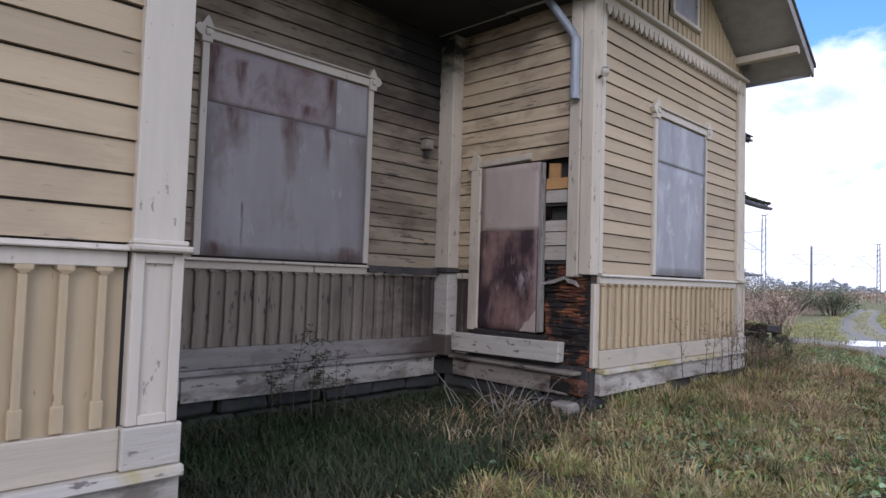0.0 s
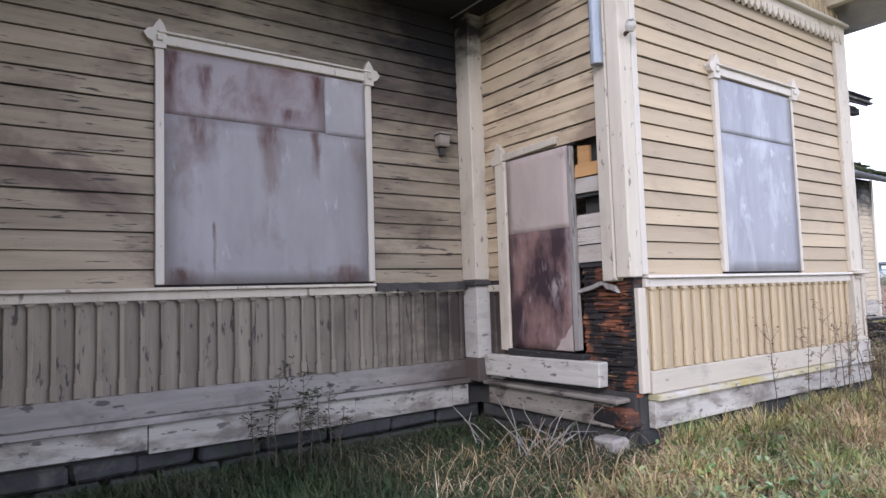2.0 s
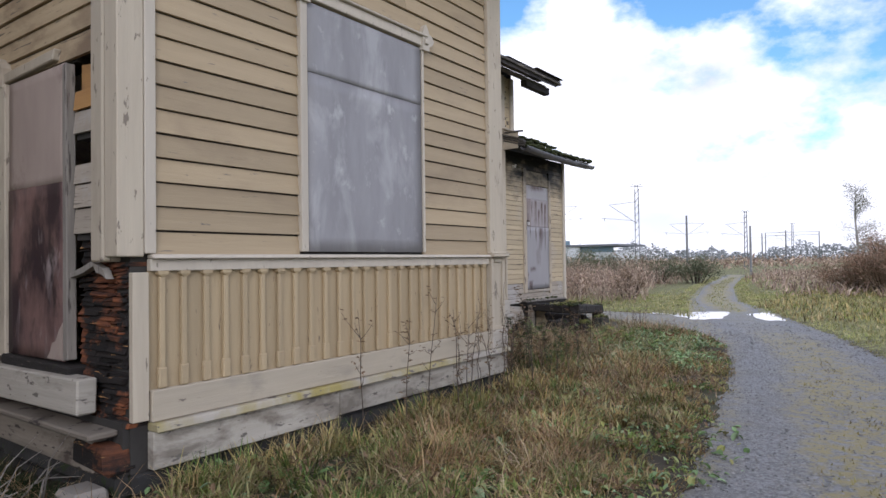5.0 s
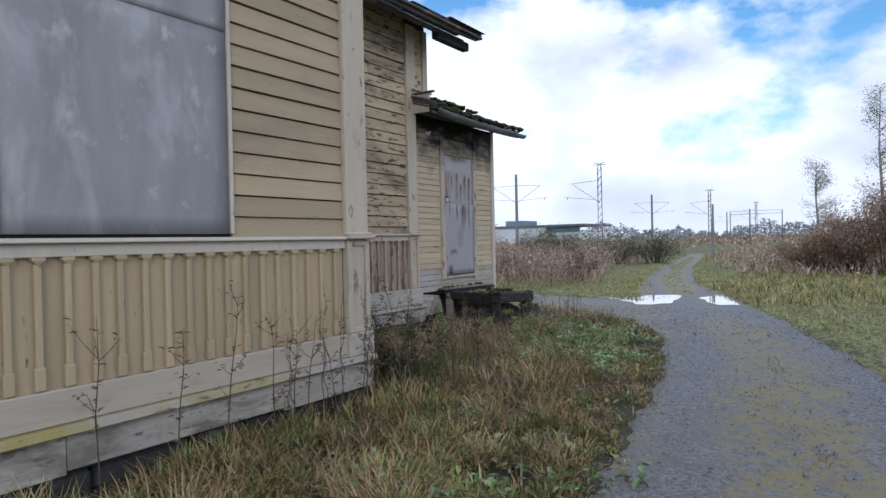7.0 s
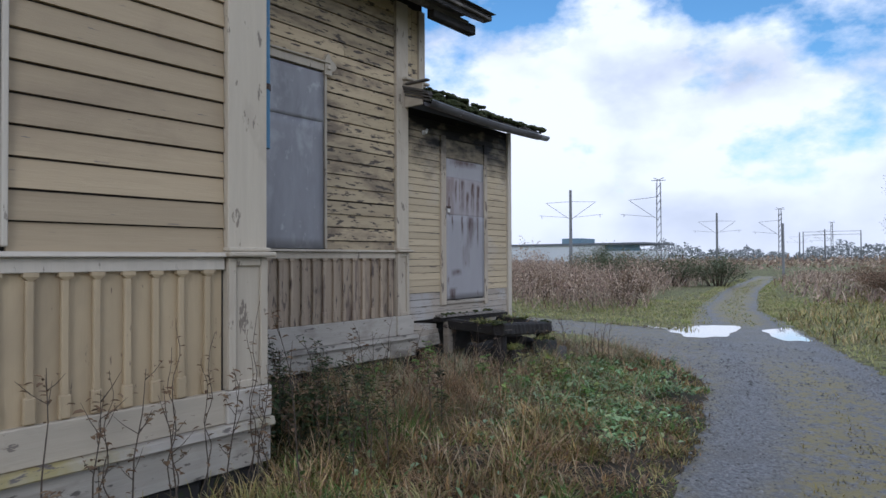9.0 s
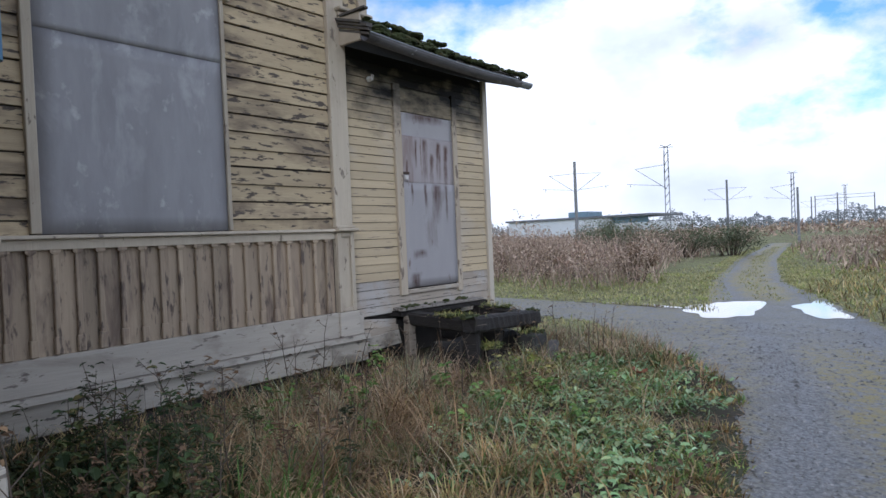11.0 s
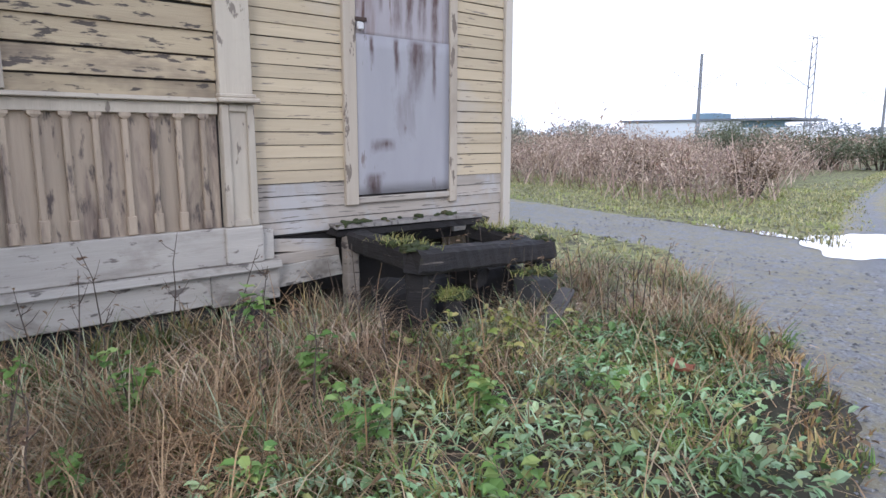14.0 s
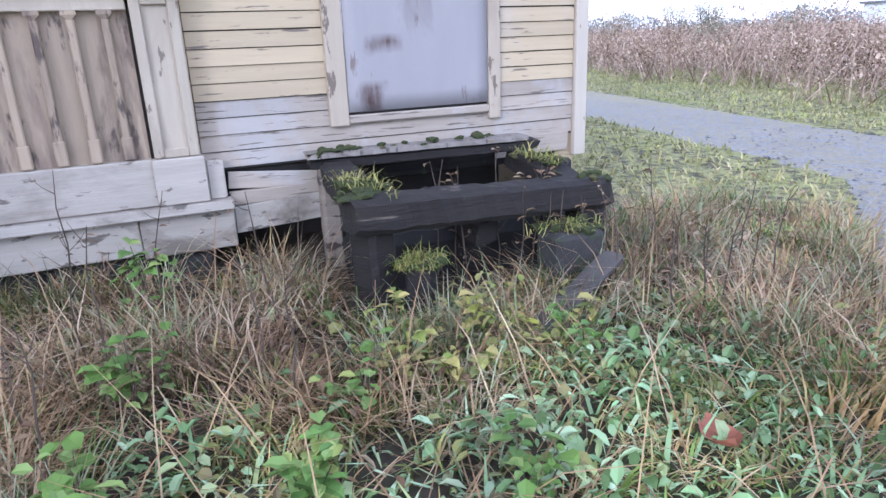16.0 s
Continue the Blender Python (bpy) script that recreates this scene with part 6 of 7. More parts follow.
def pebbles(n, x0, x1, y0, y1, size):
    p = scatter(n, x0, x1, y0, y1, lambda x, y: (track_mask(x, y) > 0.5 + 0.3 * RNG.uniform(-1, 1, len(x))) & (mid_moss(x, y) < RNG.uniform(0.3, 1.7, len(x))) & ((y < 21.5) | (y > 25.6) | (x < -7.6)))
    n = len(p)
    s = size * RNG.uniform(0.4, 1.5, n) ** 1.6
    p[:, 2] += 0.022
    d = np.array([[1, 0, 0], [0, 1, 0], [-1, 0, 0], [0, -1, 0], [0, 0, 0.6], [0, 0, -0.6]])
    a = RNG.uniform(0, 6.28, n)
    rot = np.stack([np.stack([np.cos(a), -np.sin(a), 0 * a], -1), np.stack([np.sin(a), np.cos(a), 0 * a], -1), np.stack([0 * a, 0 * a, 1 + 0 * a], -1)], 1)
    co = p[:, None] + np.einsum("nij,kj->nki", rot, d) * s[:, None, None] * RNG.uniform(0.6, 1.3, (n, 6, 1))
    k = np.arange(n)[:, None] * 6
    f = np.concatenate([k + np.array([q]) for q in ([0, 1, 4], [1, 2, 4], [2, 3, 4], [3, 0, 4], [1, 0, 5], [2, 1, 5], [3, 2, 5], [0, 3, 5])], 0)
    tagged(raw_mesh("pebbles", co.reshape(-1, 3), f, M_PEBBLE), "loose grey pebbles on the track", "pebbles", kind="stuff")


pebbles(60000, -4, 2.5, 5, 19, 0.010)
pebbles(9000, -9, 1.5, 17, 25, 0.018)

porch_grass = np.concatenate([RNG.normal((cx, cy, cz), (sx, sy, 0.008), (n, 3)) for cx, cy, cz, sx, sy, n in ((-5.42, 15.72, 0.58, 0.14, 0.05, 200), (-5.04, 15.88, 0.24, 0.04, 0.06, 420), (-5.07, 16.76, 0.29, 0.06, 0.08, 160), (-5.7, 16.98, 0.55, 0.14, 0.04, 120))])
blades("porch_grass", porch_grass, 0.11, 0.0028, 1.2, M_YELLOW, "tufts of yellow-green grass rooted in the rotten timber", "grass", 0.9)

# broad-leaved weeds
def patch(n, cx, cy, rx, ry, z0=0.03, z1=0.22):
    a, r = RNG.uniform(0, 2 * np.pi, n), np.sqrt(RNG.uniform(0, 1, n))
    x, y = cx + rx * r * np.cos(a), cy + ry * r * np.sin(a)
    k = outdoors(x, y)
    x, y = x[k], y[k]
    return np.stack([x, y, ground_z(x, y) + RNG.uniform(z0, z1, len(x)) * (1.1 - r[k])], -1)


def frost_patch(n, z0, z1):
    p = scatter(n, -4.8, -2.0, 13.0, 17.4, lambda x, y: left_side(x, y) & leaf_patch(x, y) & (RNG.uniform(-0.7, 0.5, len(x)) < ripple(x, y, 3.3)))
    p[:, 2] += RNG.uniform(z0, z1, len(p)) * (0.55 + 0.45 * ripple(p[:, 0], p[:, 1], 3.3))
    return p


leaves("weeds", np.concatenate([frost_patch(5200, 0.03, 0.18), patch(900, -4.15, 16.7, 0.7, 0.7, 0.01, 0.10), patch(700, -2.9, 13.9, 0.5, 0.9, 0.01, 0.10)]), 0.055, M_LEAF, "patch of small green broad-leaved weeds", "weeds", wide=(0.16, 0.4))
leaves("weeds", frost_patch(4000, 0.03, 0.17), 0.064, M_FROST, "long frosted pale leaves among the weeds", "weeds", 0.7, wide=(0.12, 0.26))
leaves("weeds", np.concatenate([patch(420, -4.6, 15.95, 0.4, 0.6, 0.02, 0.2), patch(160, -4.85, 16.2, 0.3, 0.5, 0.05, 0.3)]), 0.05, M_YELLOW, "yellowing leafy weeds in front of the porch", "weeds", wide=(0.2, 0.42))
leaves("weeds", np.concatenate([patch(900, -2.4, 6.2, 1.6, 1.0, 0.01, 0.08), patch(700, -2.2, 9.5, 1.2, 2.0, 0.01, 0.07), patch(260, -3.2, 4.3, 1.5, 1.6, 0.01, 0.06)]), 0.075, M_LEAF, "low dandelion leaves in the grass", "weeds", wide=(0.16, 0.4))
leaves("weeds", patch(900, -4.9, 11.75, 0.9, 0.6, 0.1, 0.55), 0.075, M_NETTLE, "dark nettle leaves in the corner of the walls", "weeds", wide=(0.16, 0.4))


def broad_weed(x, y, h, n, size, seed, label, material):
    """A low plant: a few stems, each with broad leaves in a loose whorl."""
    rr = random.Random(seed)
    z = float(ground_z(np.array([x]), np.array([y]))[0])
    w = thing("broad_leaved_weed", label, "weed", group="broad-leaved weeds", at=(x, y, z))
    spots = []
    for k in range(max(3, n // 9)):
        a, r = rr.uniform(0, 6.28), rr.uniform(0.02, 0.16)
        top = Vector((x + r * math.cos(a), y + r * math.sin(a), z + h * rr.uniform(0.5, 1.1)))
        root = Vector((x + 0.2 * r * math.cos(a), y + 0.2 * r * math.sin(a), z - 0.02))
        bm = bmesh.new()
        tube(bm, [root, root.lerp(top, 0.5) + Vector((0.01, 0, 0.02)), top], [0.004, 0.003, 0.0015], 5)
        under(part("stem", bm, M_TWIG, w), w)
        spots += [root.lerp(top, f) for f in (0.45, 0.6, 0.75, 0.88, 1.0, 1.0)]
    use = np.array([tuple(spots[rr.randrange(len(spots))]) for _ in range(n)]) + RNG.normal(0, 0.012, (n, 3))
    tagged(leaves("foliage", use, size, material, "", "", 0.3, w, wide=(0.26, 0.42)), kind="stuff")
    return w


bw = random.Random(12)
for i, (x, y, h, n, size) in enumerate(((-4.83, 13.75, 0.42, 34, 0.11), (-5.5, 14.7, 0.5, 30, 0.11), (-4.05, 14.45, 0.30, 34, 0.12), (-4.4, 13.35, 0.28, 26, 0.10), (-4.36, 15.37, 0.25, 24, 0.10), (-4.65, 14.6, 0.34, 30, 0.11),
                                          (-3.94, 15.05, 0.24, 34, 0.12), (-5.0, 12.3, 0.5, 40, 0.10), (-4.4, 11.6, 0.45, 40, 0.10), (-5.2, 11.7, 0.6, 40, 0.10), (-4.75, 12.9, 0.4, 26, 0.09), (-3.6, 15.6, 0.2, 26, 0.10), (-4.3, 16.3, 0.22, 26, 0.09), (-4.0, 13.9, 0.22, 22, 0.10), (-5.3, 13.3, 0.45, 24, 0.09), (-3.3, 14.6, 0.2, 26, 0.11))):
    broad_weed(x, y, h, int(n * 1.5), size * 0.6, 900 + i, "green broad-leaved weed among the dead grass" if y > 12.5 else "dark nettle clump in the corner of the wall", M_BROAD if y > 12.5 else M_NETTLE)
for i, (x, y, h) in enumerate(((-4.45, 15.5, 0.28), (-4.6, 16.0, 0.3), (-4.5, 16.35, 0.3), (-4.8, 15.65, 0.3), (-4.25, 15.75, 0.2))):
    broad_weed(x, y, h * 0.8, 22, 0.065, 950 + i, "yellowing broad-leaved weed in front of the porch", M_YELLOW)
leaves("leaf_litter", np.concatenate([scatter(900, -6, -1.5, 5, 18, left_side), ]) + np.array([0, 0, 0.05]), 0.06, M_DRYLEAF, "scattered brown fallen leaves", "leaves")


def tall_weed(x, y, h, seed, label, leaf_mat=None, leaf_n=14, branches=4):
    """A dead upright stalk with a few side twigs and shrivelled leaves."""
    rr = random.Random(seed)
    z = float(ground_z(np.array([x]), np.array([y]))[0])
    w = thing("tall_weed", label, "weed", group="weeds along the wall", at=(x, y, z))
    bm = bmesh.new()
    lean = (rr.uniform(-0.14, 0.14), rr.uniform(-0.14, 0.14))
    pts = [(x + lean[0] * h * k * k, y + lean[1] * h * k * k + 0.012 * math.sin(k * 9 + seed), z - 0.02 + h * k) for k in (0, 0.25, 0.5, 0.75, 1)]
    tube(bm, pts, [0.0055, 0.005, 0.004, 0.003, 0.0015], 5)
    under(part("stalk", bm, M_TWIG, w), w)
    tips = []
    for b in range(branches):
        k = rr.uniform(0.35, 0.95)
        i = min(3, int(k * 4))
        f = k * 4 - i
        p = Vector(pts[i]).lerp(Vector(pts[i + 1]), f)
        a = rr.uniform(0, 6.28)
        q = p + Vector((math.cos(a), math.sin(a), rr.uniform(0.6, 1.4))) * h * rr.uniform(0.06, 0.16)
        bm = bmesh.new()
        tube(bm, [p, p.lerp(q, 0.5) + Vector((0, 0, -0.01)), q], [0.003, 0.0022, 0.001], 4)
        under(part("twig", bm, M_TWIG, w), w)
        tips += [p.lerp(q, s) for s in (0.5, 0.8, 1.0)]
    tips += [Vector(pts[i]).lerp(Vector(pts[i + 1]), rr.random()) for i in (1, 2, 3) for _ in range(4)]
    use = np.array([tuple(tips[rr.randrange(len(tips))]) for _ in range(leaf_n)]) + RNG.normal(0, 0.012, (leaf_n, 3))
    tagged(leaves("foliage", use, 0.045, leaf_mat or M_DRYLEAF, "shrivelled dry foliage", "", 0.5, w), kind="stuff")
    return w


wr = random.Random(21)
for y in (8.3, 8.75, 9.2, 9.5, 9.75, 10.0, 10.2, 10.45, 10.75, 10.95):
    tall_weed(-3.62 + wr.uniform(-0.1, 0.12), y, wr.uniform(0.75, 1.25), int(y * 100), "dry brown weed stalk in front of the skirting", leaf_n=34, branches=6)
for y in (12.2, 12.7, 13.1, 13.5, 13.9, 14.3, 14.7):
    tall_weed(-5.9 + wr.uniform(-0.1, 0.25), y, wr.uniform(0.5, 0.8), int(y * 100), "thin dry weed stalk by the plinth", leaf_n=8)
for k in range(9):
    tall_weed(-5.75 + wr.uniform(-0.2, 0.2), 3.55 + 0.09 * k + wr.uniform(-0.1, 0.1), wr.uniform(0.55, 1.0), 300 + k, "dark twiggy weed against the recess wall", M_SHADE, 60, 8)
for k in range(14):
    tall_weed(wr.uniform(-5.2, -4.1), wr.uniform(16.6, 17.7), wr.uniform(0.35, 0.6), 400 + k, "dry weed stalk near the porch", leaf_n=8)
for k in range(12):
    tall_weed(wr.uniform(-5.6, -4.2), wr.uniform(13.2, 15.4), wr.uniform(0.4, 0.75), 500 + k, "dead weed stalk in the long grass", leaf_n=6)
for k in range(30):
    tall_weed(wr.uniform(-5.2, -3.3), wr.uniform(11.15, 12.6), wr.uniform(0.4, 0.9), 700 + k, "leafy dark nettle beside the bay corner", (M_SHADE, M_NETTLE, M_DRYLEAF)[k % 3], 70, 9)
for k in range(9):
    tall_weed(wr.uniform(-5.6, -5.0), wr.uniform(16.0, 16.8), wr.uniform(0.5, 0.75), 600 + k, "silvery dead weed growing through the porch", leaf_n=10)

def dry_vine(u, top, seed):
    """A twisted dead climber leaning on the bay's corner boards."""
    rr = random.Random(seed)
    x = -3.80
    z = float(ground_z(np.array([x]), np.array([u]))[0])
    v = thing("dry_vine", "twisted dead climber against the cream corner board", "climber", group="dead climbers", at=(x, u, z))
    for strand in range(2):
        pts, n = [], 22
        for k in range(n + 1):
            f = k / n
            pts.append((x - 0.015 * f + 0.008 * math.sin(f * 31 + strand), u + 0.018 * math.sin(f * 17 + seed + strand * 2.4) + 0.07 * (f - 0.5) * (1 if strand else -0.6), z - 0.02 + (top - z) * f * (1 if strand else 0.86)))
        bm = bmesh.new()
        tube(bm, pts, [0.0045 - 0.003 * k / n for k in range(n + 1)], 5)
        under(part("strand", bm, M_TWIG, v), v)
        spots = np.array([pts[rr.randrange(6, n)] for _ in range(16)]) + RNG.normal(0, 0.012, (16, 3))
        tagged(leaves("foliage", spots, 0.038, M_DRYLEAF, "shrivelled dry foliage", "", 0.5, v), kind="stuff")


for u, top in ((10.82, 1.22), (10.5, 1.05), (10.28, 1.15), (9.9, 0.9), (10.9, 0.8)):
    dry_vine(u, top, int(u * 100))

# pale dead twigs under the torn corner
twigs = thing("dead_branches", "pile of pale dead twigs by the foundation", "branches", at=(-4.6, 5.9, -0.05))
rr = random.Random(31)
for k in range(26):
    p = Vector((-4.7 + rr.uniform(-0.5, 0.45), 5.85 + rr.uniform(-0.4, 0.3), -0.06))
    a = rr.uniform(0, 6.28)
    q = p + Vector((math.cos(a) * 0.45, math.sin(a) * 0.3, rr.uniform(0.1, 0.5))) * rr.uniform(0.6, 1.2)
    m = p.lerp(q, 0.55) + Vector((rr.uniform(-0.05, 0.05), rr.uniform(-0.05, 0.05), 0.04))
    bm = bmesh.new()
    tube(bm, [p, m, q], [0.006, 0.0045, 0.002], 5)
    under(part("twig", bm, M_GREYBOARD, twigs), twigs)
one("rubble", flat, -4.22, -3.98, 6.12, 6.34, -0.16, 0.07, M_SKIRT_GREY, None, bevel=0.025, jag=0.05).name = "rubble_block"
tagged(bpy.data.objects["rubble_block"], "crumbling pale masonry block at the corner", "rubble")

leafthing = thing("fallen_leaf", "curled red-brown leaf lying in the weeds", "leaf", at=(-3.55, 16.28, -0.06))
bm = bmesh.new()
for i in range(7):
    for j in range(5):
        a, b = i / 6 - 0.5, j / 4 - 0.5
        w = 0.06 * math.cos(a * 2.6)
        bm.verts.new((-3.55 + a * 0.15, 16.28 + b * 2 * w, 0.03 + 0.28 * b * b * 0.5 + 0.12 * a * a))
bm.verts.ensure_lookup_table()
for i in range(6):
    for j in range(4):
        bm.faces.new([bm.verts[k] for k in (i * 5 + j, i * 5 + j + 1, (i + 1) * 5 + j + 1, (i + 1) * 5 + j)])
under(part("blade", bm, M_CLAY, leafthing), leafthing)

# ---- the distance ----
def herb_field(x, y):
    return (y > 26.6 - 0.22 * (x + 10) + 1.3 * ripple(x, y, 0.5)) & (x < road_middle(y) - 3.0 + 1.0 * ripple(x, y, 0.6))


def herbs(n, x0, x1, y0, y1, ok, h, size, label):
    """Tangled dead herbs: leaves and seed heads filling a field."""
    p = scatter(n, x0, x1, y0, y1, ok)
    p[:, 2] += RNG.uniform(0.1, 1.0, len(p)) ** 0.8 * h * np.clip(0.66 + 0.6 * ripple(p[:, 0], p[:, 1], 0.37) + 0.35 * ripple(p[:, 0], p[:, 1], 1.5), 0.2, 2)
    leaves("dead_herbs", p, size * 0.7, M_REED, label, "dead herbs", 1.3)


blades("reeds", scatter(9000, -34, -8, 25, 48, herb_field, 0.37), 1.6, 0.014, 1.0, M_REED, "thick stand of dry brown reeds and dead herbs", "reeds")
herbs(70000, -34, -8, 24, 42, herb_field, 1.95, 0.13, "tangle of dry brown herbs and seed heads")
blades("reeds", scatter(16000, -50, -9, 45, 80, lambda x, y: x < road_middle(y) - 2.5, 0.12), 1.2, 0.03, 0.5, M_REED, "dry reeds farther off", "reeds")
herbs(16000, -60, -9, 45, 85, lambda x, y: x < road_middle(y) - 2.5, 1.4, 0.3, "far tangle of dry herbs")
blades("reeds", scatter(14000, -12, 30, 32, 75, lambda x, y: x > road_middle(y) + 2.0 + 1.5 * ripple(x, y, 0.3), 0.15), 0.6, 0.03, 0.7, M_REED, "tan dead herbs to the track's far side", "reeds")
herbs(14000, -12, 30, 32, 75, lambda x, y: x > road_middle(y) + 2.0 + 1.5 * ripple(x, y, 0.3), 0.75, 0.22, "tangle of tan herbs along the far track")
blades("reeds", scatter(9000, 2.5, 18, 20, 40, lambda x, y: x > 2.5 + 0.02 * y, 0.3), 0.5, 0.02, 0.7, M_REED, "tan dead grass", "reeds")
herbs(20000, -170, 120, 80, 220, None, 1.6, 0.9, "distant brown fields")


def shrub(x, y, r, h, seed, label, leaf_mat, n=2600, size=0.14):
    rr = random.Random(seed)
    s = thing("shrub", label, "shrub", group="shrubs beyond the field", at=(x, y, -0.15))
    bm = bmesh.new()
    ends = []
    for k in range(16):
        a, q = rr.uniform(0, 6.28), rr.random() ** 0.6
        e = Vector((x + r * q * math.cos(a), y + r * q * math.sin(a), -0.15 + h * rr.uniform(0.55, 1.0) * (1 - 0.35 * q)))
        p = Vector((x + 0.3 * r * q * math.cos(a), y + 0.3 * r * q * math.sin(a), -0.2))
        tube(bm, [p, p.lerp(e, 0.5) + Vector((0, 0, 0.1 * h)), e], [0.03, 0.02, 0.006], 5)
        ends += [p.lerp(e, f) + Vector((0, 0, 0.1 * h * (1 - abs(f - 0.5) * 2))) for f in (0.35, 0.5, 0.65, 0.8, 0.9, 1.0)]
    under(part("branchwork", bm, M_TWIG, s), s)
    base = np.array([tuple(ends[rr.randrange(len(ends))]) for _ in range(n)])
    leaves("crown", base + RNG.normal(0, 0.16 * r, (n, 3)) * np.array([1, 1, 0.7]), size, leaf_mat, "", "", 0.9, s)
    return s


for i, (x, y, r, h) in enumerate(((-1.9, 38, 1.3, 1.7), (-0.8, 36, 1.5, 2.5), (0.4, 34.5, 1.7, 3.6), (1.8, 34, 2.0, 4.8), (4.2, 35, 2.4, 5.2), (7.5, 34, 2.6, 5.0), (-2.6, 43, 1.4, 1.8), (-0.6, 41, 1.7, 3.4))):
    shrub(x, y, r, h, 40 + i, "dense reddish-brown autumn shrub beside the track", M_BUSH, 8000, 0.09)
for i, (x, y, r, h) in enumerate(((-13.4, 46, 2.2, 2.3), (-16.5, 47, 2.4, 2.5), (-11.2, 47, 1.7, 1.9), (-19.5, 50, 2.2, 2.6), (-24, 60, 2.6, 2.6), (-29, 66, 2.2, 3.0))):
    shrub(x, y, r, h, 60 + i, "dull green willow shrub among the reeds", M_SCRUB)


for i, (x, y, r, h) in enumerate(((-33, 46, 1.8, 3.8), (-36, 46.5, 2.2, 4.6), (-39.5, 44, 2.4, 4.2), (-30, 50, 1.8, 3.2), (-44, 43, 2.4, 4.8), (-26.5, 40, 1.3, 1.9))):
    shrub(x, y, r, h, 80 + i, "thin grey-green young tree clump behind the reeds", M_BIRCHLEAF, 3000, 0.11)

fr = random.Random(77)
for i in range(12):
    fx = -9.5 - 1.9 * i + fr.uniform(-0.6, 0.6)
    shrub(fx, 27.4 - 0.22 * (fx + 10) + fr.uniform(0.8, 5.5), fr.uniform(0.6, 1.1), fr.uniform(0.8, 1.5), 90 + i, "dark dead bramble clump among the reeds", M_BUSH if i % 2 else M_DRYLEAF, 900, 0.09)


def birch(x, y, h, r, seed):
    rr = random.Random(seed)
    b = thing("birch_tree", "slender birch with thin greyish autumn foliage", "tree", at=(x, y, -0.15))
    bm = bmesh.new()
    tube(bm, [(x, y, -0.2), (x + 0.1, y, h * 0.3), (x - 0.05, y, h * 0.65), (x + 0.05, y, h)], [0.11, 0.09, 0.05, 0.01], 8)
    ends = []
    for k in range(30):
        f = rr.uniform(0.25, 0.97)
        a = rr.uniform(0, 6.28)
        p = Vector((x, y, h * f))
        L = r * (1.15 - abs(f - 0.5) * 1.4) * rr.uniform(0.6, 1.1)
        e = p + Vector((math.cos(a) * L, math.sin(a) * L, L * rr.uniform(0.2, 0.8)))
        tube(bm, [p, p.lerp(e, 0.5) + Vector((0, 0, 0.08)), e], [0.025, 0.015, 0.004], 5)
        ends += [p.lerp(e, g) for g in (0.4, 0.6, 0.8, 0.9, 1.0)]
    under(part("trunk", bm, M_BARK, b), b)
    n = 3600
    base = np.array([tuple(ends[rr.randrange(len(ends))]) for _ in range(n)])
    leaves("crown", base + RNG.normal(0, 0.2, (n, 3)), 0.10, M_BIRCHLEAF, "", "", 0.6, b)


birch(-3.1, 56, 6.3, 1.25, 5)
birch(0.4, 49, 9.4, 1.1, 6)
birch(2.0, 47, 10.5, 1.4, 7)


def mast(x, y, h, turn, lattice, label):
    m = thing("catenary_mast", label, "mast", group="railway masts", at=(x, y, -0.15))
    R = Matrix.Translation((x, y, -0.15)) @ Matrix.Rotation(turn, 4, "Z")
    at = lambda c: tuple(R @ Vector(c))
    bm = bmesh.new()
    if lattice:
        for sx, sy in ((-1, -1), (1, -1), (1, 1), (-1, 1)):
            tube(bm, [at((sx * 0.22, sy * 0.22, 0)), at((sx * 0.13, sy * 0.13, h))], 0.035, 4)
        k = 0.0
        while k < h - 0.7:
            for s in (-1, 1):
                tube(bm, [at((-0.2, 0.2 * s, k)), at((0.2, 0.2 * s, k + 0.6))], 0.018, 4)
                tube(bm, [at((0.2 * s, -0.2, k + 0.6)), at((0.2 * s, 0.2, k))], 0.018, 4)
            k += 0.7
    else:
        tube(bm, [at((0, 0, 0)), at((0, 0, h))], [0.19, 0.14], 8)
    pole = under(part("pole", bm, M_MAST, m), m)
    if lattice:
        bm = bmesh.new()
        for d in (-1, 1):
            tube(bm, [at((0, 0, h)), at((0.45 * d, 0, h + 0.18))], 0.03, 5)
        tube(bm, [at((-0.6, 0, h - 0.05)), at((0.6, 0, h - 0.05))], 0.03, 5)
        part("crossarm", bm, M_MAST, pole)
    for d in ((-1,) if lattice else (-1, 1)):
        bm = bmesh.new()
        tube(bm, [at((0, 0, h - (1.5 if lattice else 1.2))), at((d * 2.6, 0, h - (1.75 if lattice else 1.3)))], 0.022, 5)
        tube(bm, [at((0, 0, h - (3.6 if lattice else 3.1))), at((d * 2.5, 0, h - (1.8 if lattice else 1.35)))], 0.025, 5)
        tube(bm, [at((d * 0.4, 0, h - (3.3 if lattice else 2.85))), at((d * 3.3, 0, h - (3.0 if lattice else 2.6)))], 0.018, 5)
        tube(bm, [at((d * 3.0, 0, h - (3.02 if lattice else 2.65))), at((d * 3.0, 0, h - (3.25 if lattice else 2.9)))], 0.03, 6)
        part("bracket", bm, M_MAST, pole)


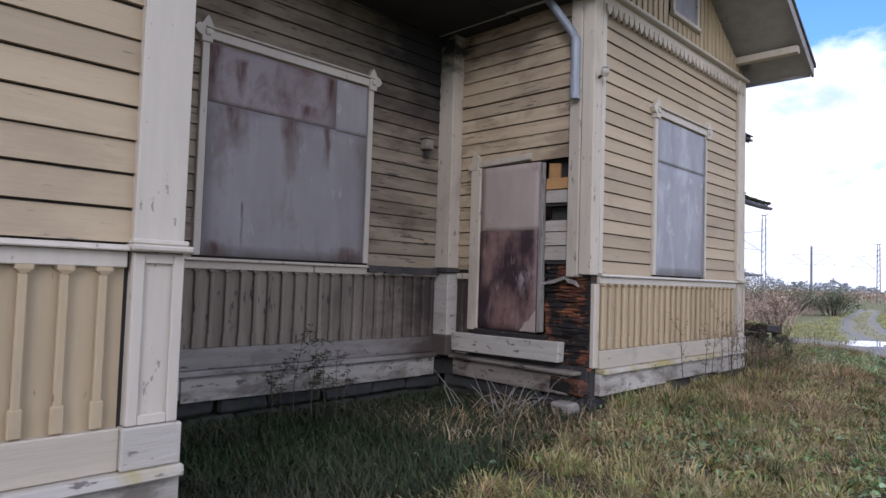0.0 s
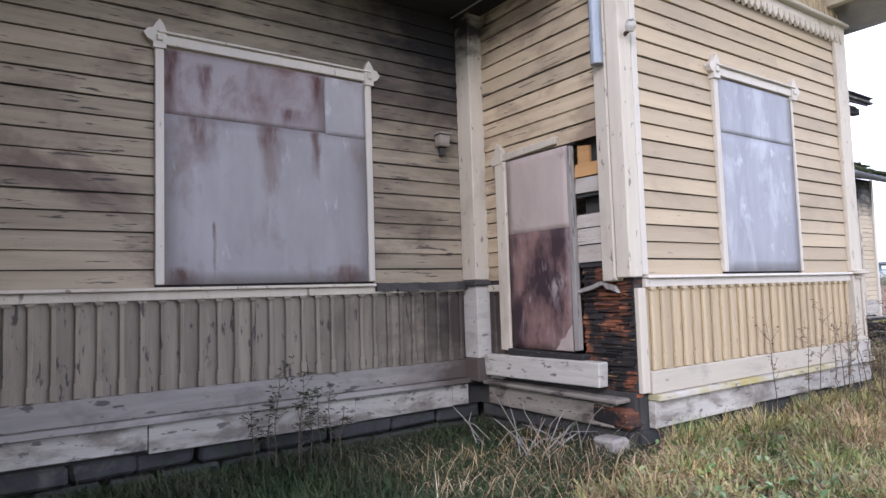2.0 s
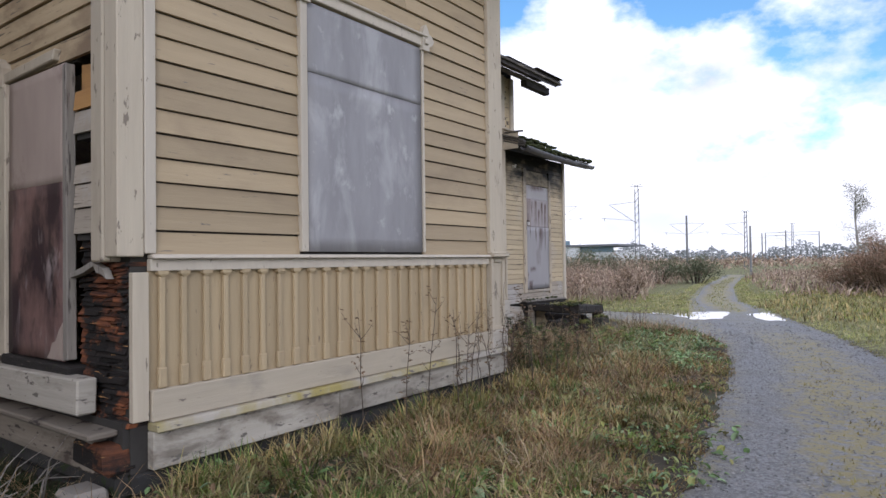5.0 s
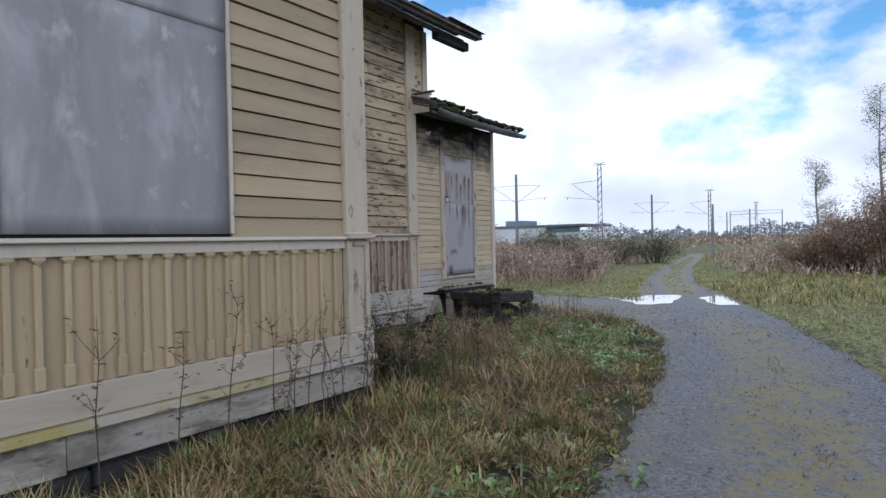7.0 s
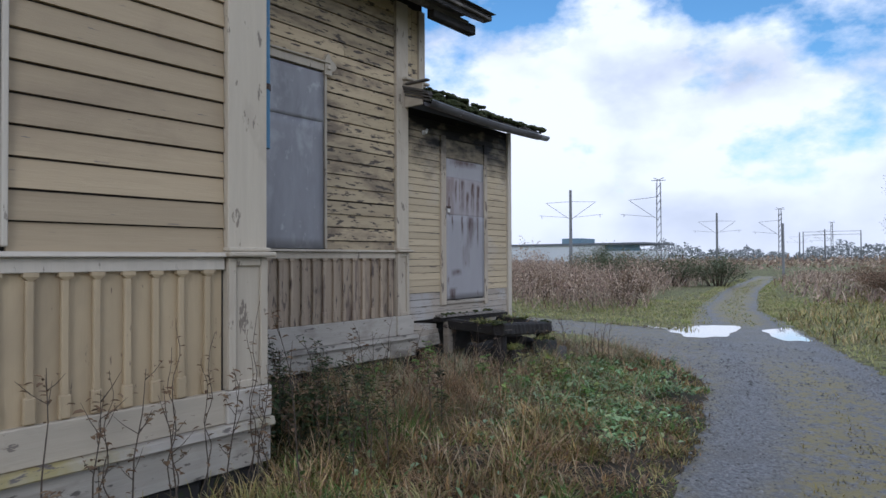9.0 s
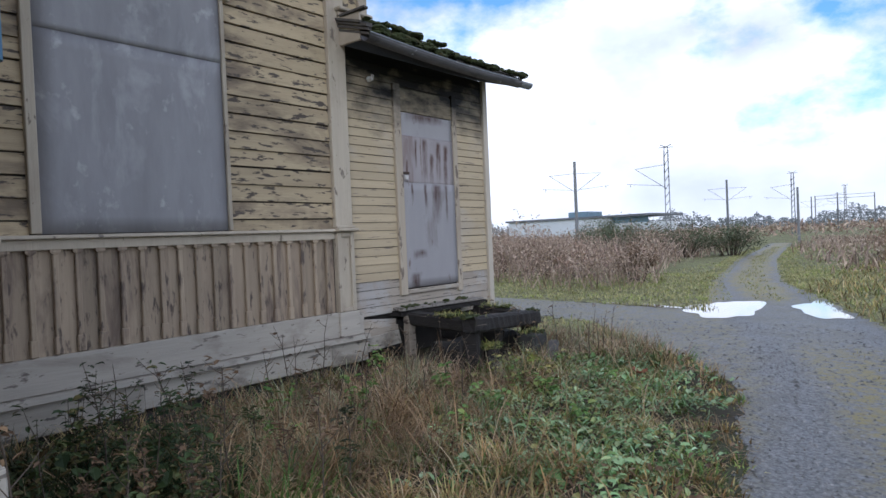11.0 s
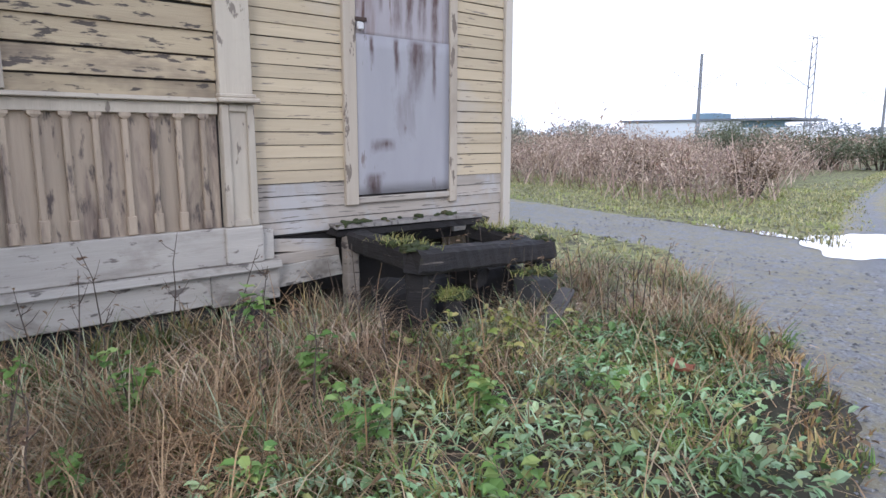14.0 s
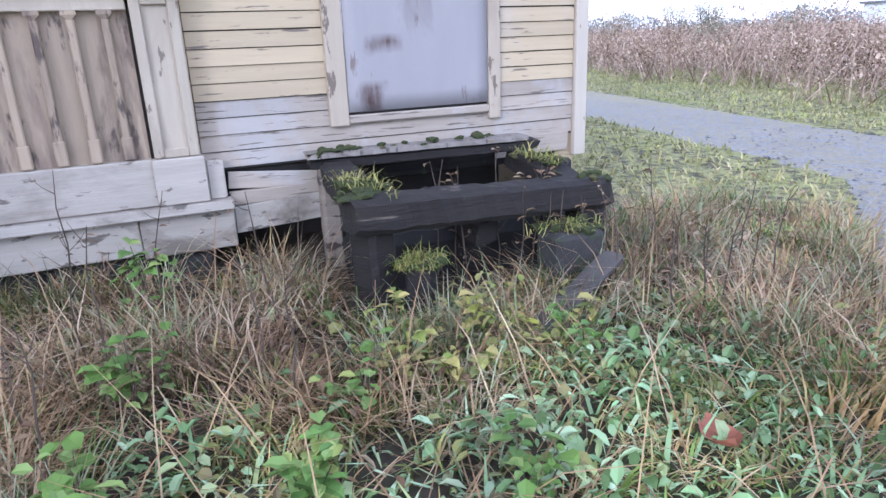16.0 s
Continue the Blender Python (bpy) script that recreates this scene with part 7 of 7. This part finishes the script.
for x, y, h, lat in ((-32.2, 69.5, 8.75, False), (-21.4, 65.5, 8.6, True), (-28.8, 109.0, 8.3, False), (-19.2, 103.5, 8.1, True), (-21.0, 160.0, 8.7, True), (-26.6, 190.0, 8.5, False), (-35.6, 210.0, 8.6, False)):
    mast(x, y, h, 0.35, lat, "steel lattice railway mast with brackets" if lat else "grey concrete railway mast with cross-arms")
lone = thing("pole", "thin pale pole beside the railway", "pole", at=(-12.3, 70, -0.15))
bm = bmesh.new()
tube(bm, [(-12.3, 70, -0.2), (-12.3, 70, 2.4), (-12.3, 70, 4.4)], [0.11, 0.10, 0.08], 8)
under(part("shaft", bm, M_MAST, lone), lone)
gantry = thing("railway_gantry", "grey steel gantry spanning the tracks", "gantry", at=(-26, 200, -0.15))
for px0 in (-33.0, -20.2):
    bm = bmesh.new()
    tube(bm, [(px0, 200, -0.2), (px0, 200, 8.2)], [0.15, 0.12], 8)
    under(part("leg", bm, M_MAST, gantry), gantry)
for zz in (7.3, 8.1):
    bm = bmesh.new()
    tube(bm, [(-33.0, 200, zz), (-20.2, 200, zz)], 0.05, 6)
    under(part("beam", bm, M_MAST, gantry), gantry)

factory = thing("factory_building", "low white industrial building behind the railway", "building", at=(-58, 122, -0.15))
for o in (one("wall", flat, -74, -52, 120, 134, -0.15, 3.9, M_FACTORY, factory), one("roof_edge", flat, -74.5, -44, 119.6, 134.5, 3.92, 4.3, M_FACTORY_DARK, factory),
          one("wall", flat, -52, -45, 121, 134, -0.15, 2.8, M_FACTORY, factory), one("roof_box", flat, -61, -57, 121, 127, 4.32, 5.3, M_FACTORY_BLUE, factory),
          one("window", flat, -52, -45.4, 120.88, 120.98, 2.82, 3.9, M_FACTORY_BLUE, factory)):
    under(o, factory)
shed = thing("far_shed", "long pale shed on the horizon", "building", at=(10, 240, -0.15))
for o in (one("wall", flat, -6, 26, 240, 252, -0.15, 4.5, M_FACTORY, shed), one("roof_edge", flat, -6.5, 26.5, 239.6, 252.4, 4.52, 5.2, M_FACTORY_DARK, shed)):
    under(o, shed)
n = 60000
ang = RNG.uniform(-0.9, 1.5, n)
dist = RNG.uniform(330, 420, n)
crest = 1 + 0.3 * np.sin(ang * 23) + 0.22 * np.sin(ang * 61) + 0.15 * np.sin(ang * 170) + 0.12 * np.sin(ang * 410)
leaves("far_woods", np.stack([-dist * np.sin(ang), dist * np.cos(ang), -1.0 + 6.6 * crest * RNG.uniform(0, 1, n) ** 1.3], -1), 1.5, M_WOODS, "line of distant woods, pale with painted haze", "woods", 1.0)
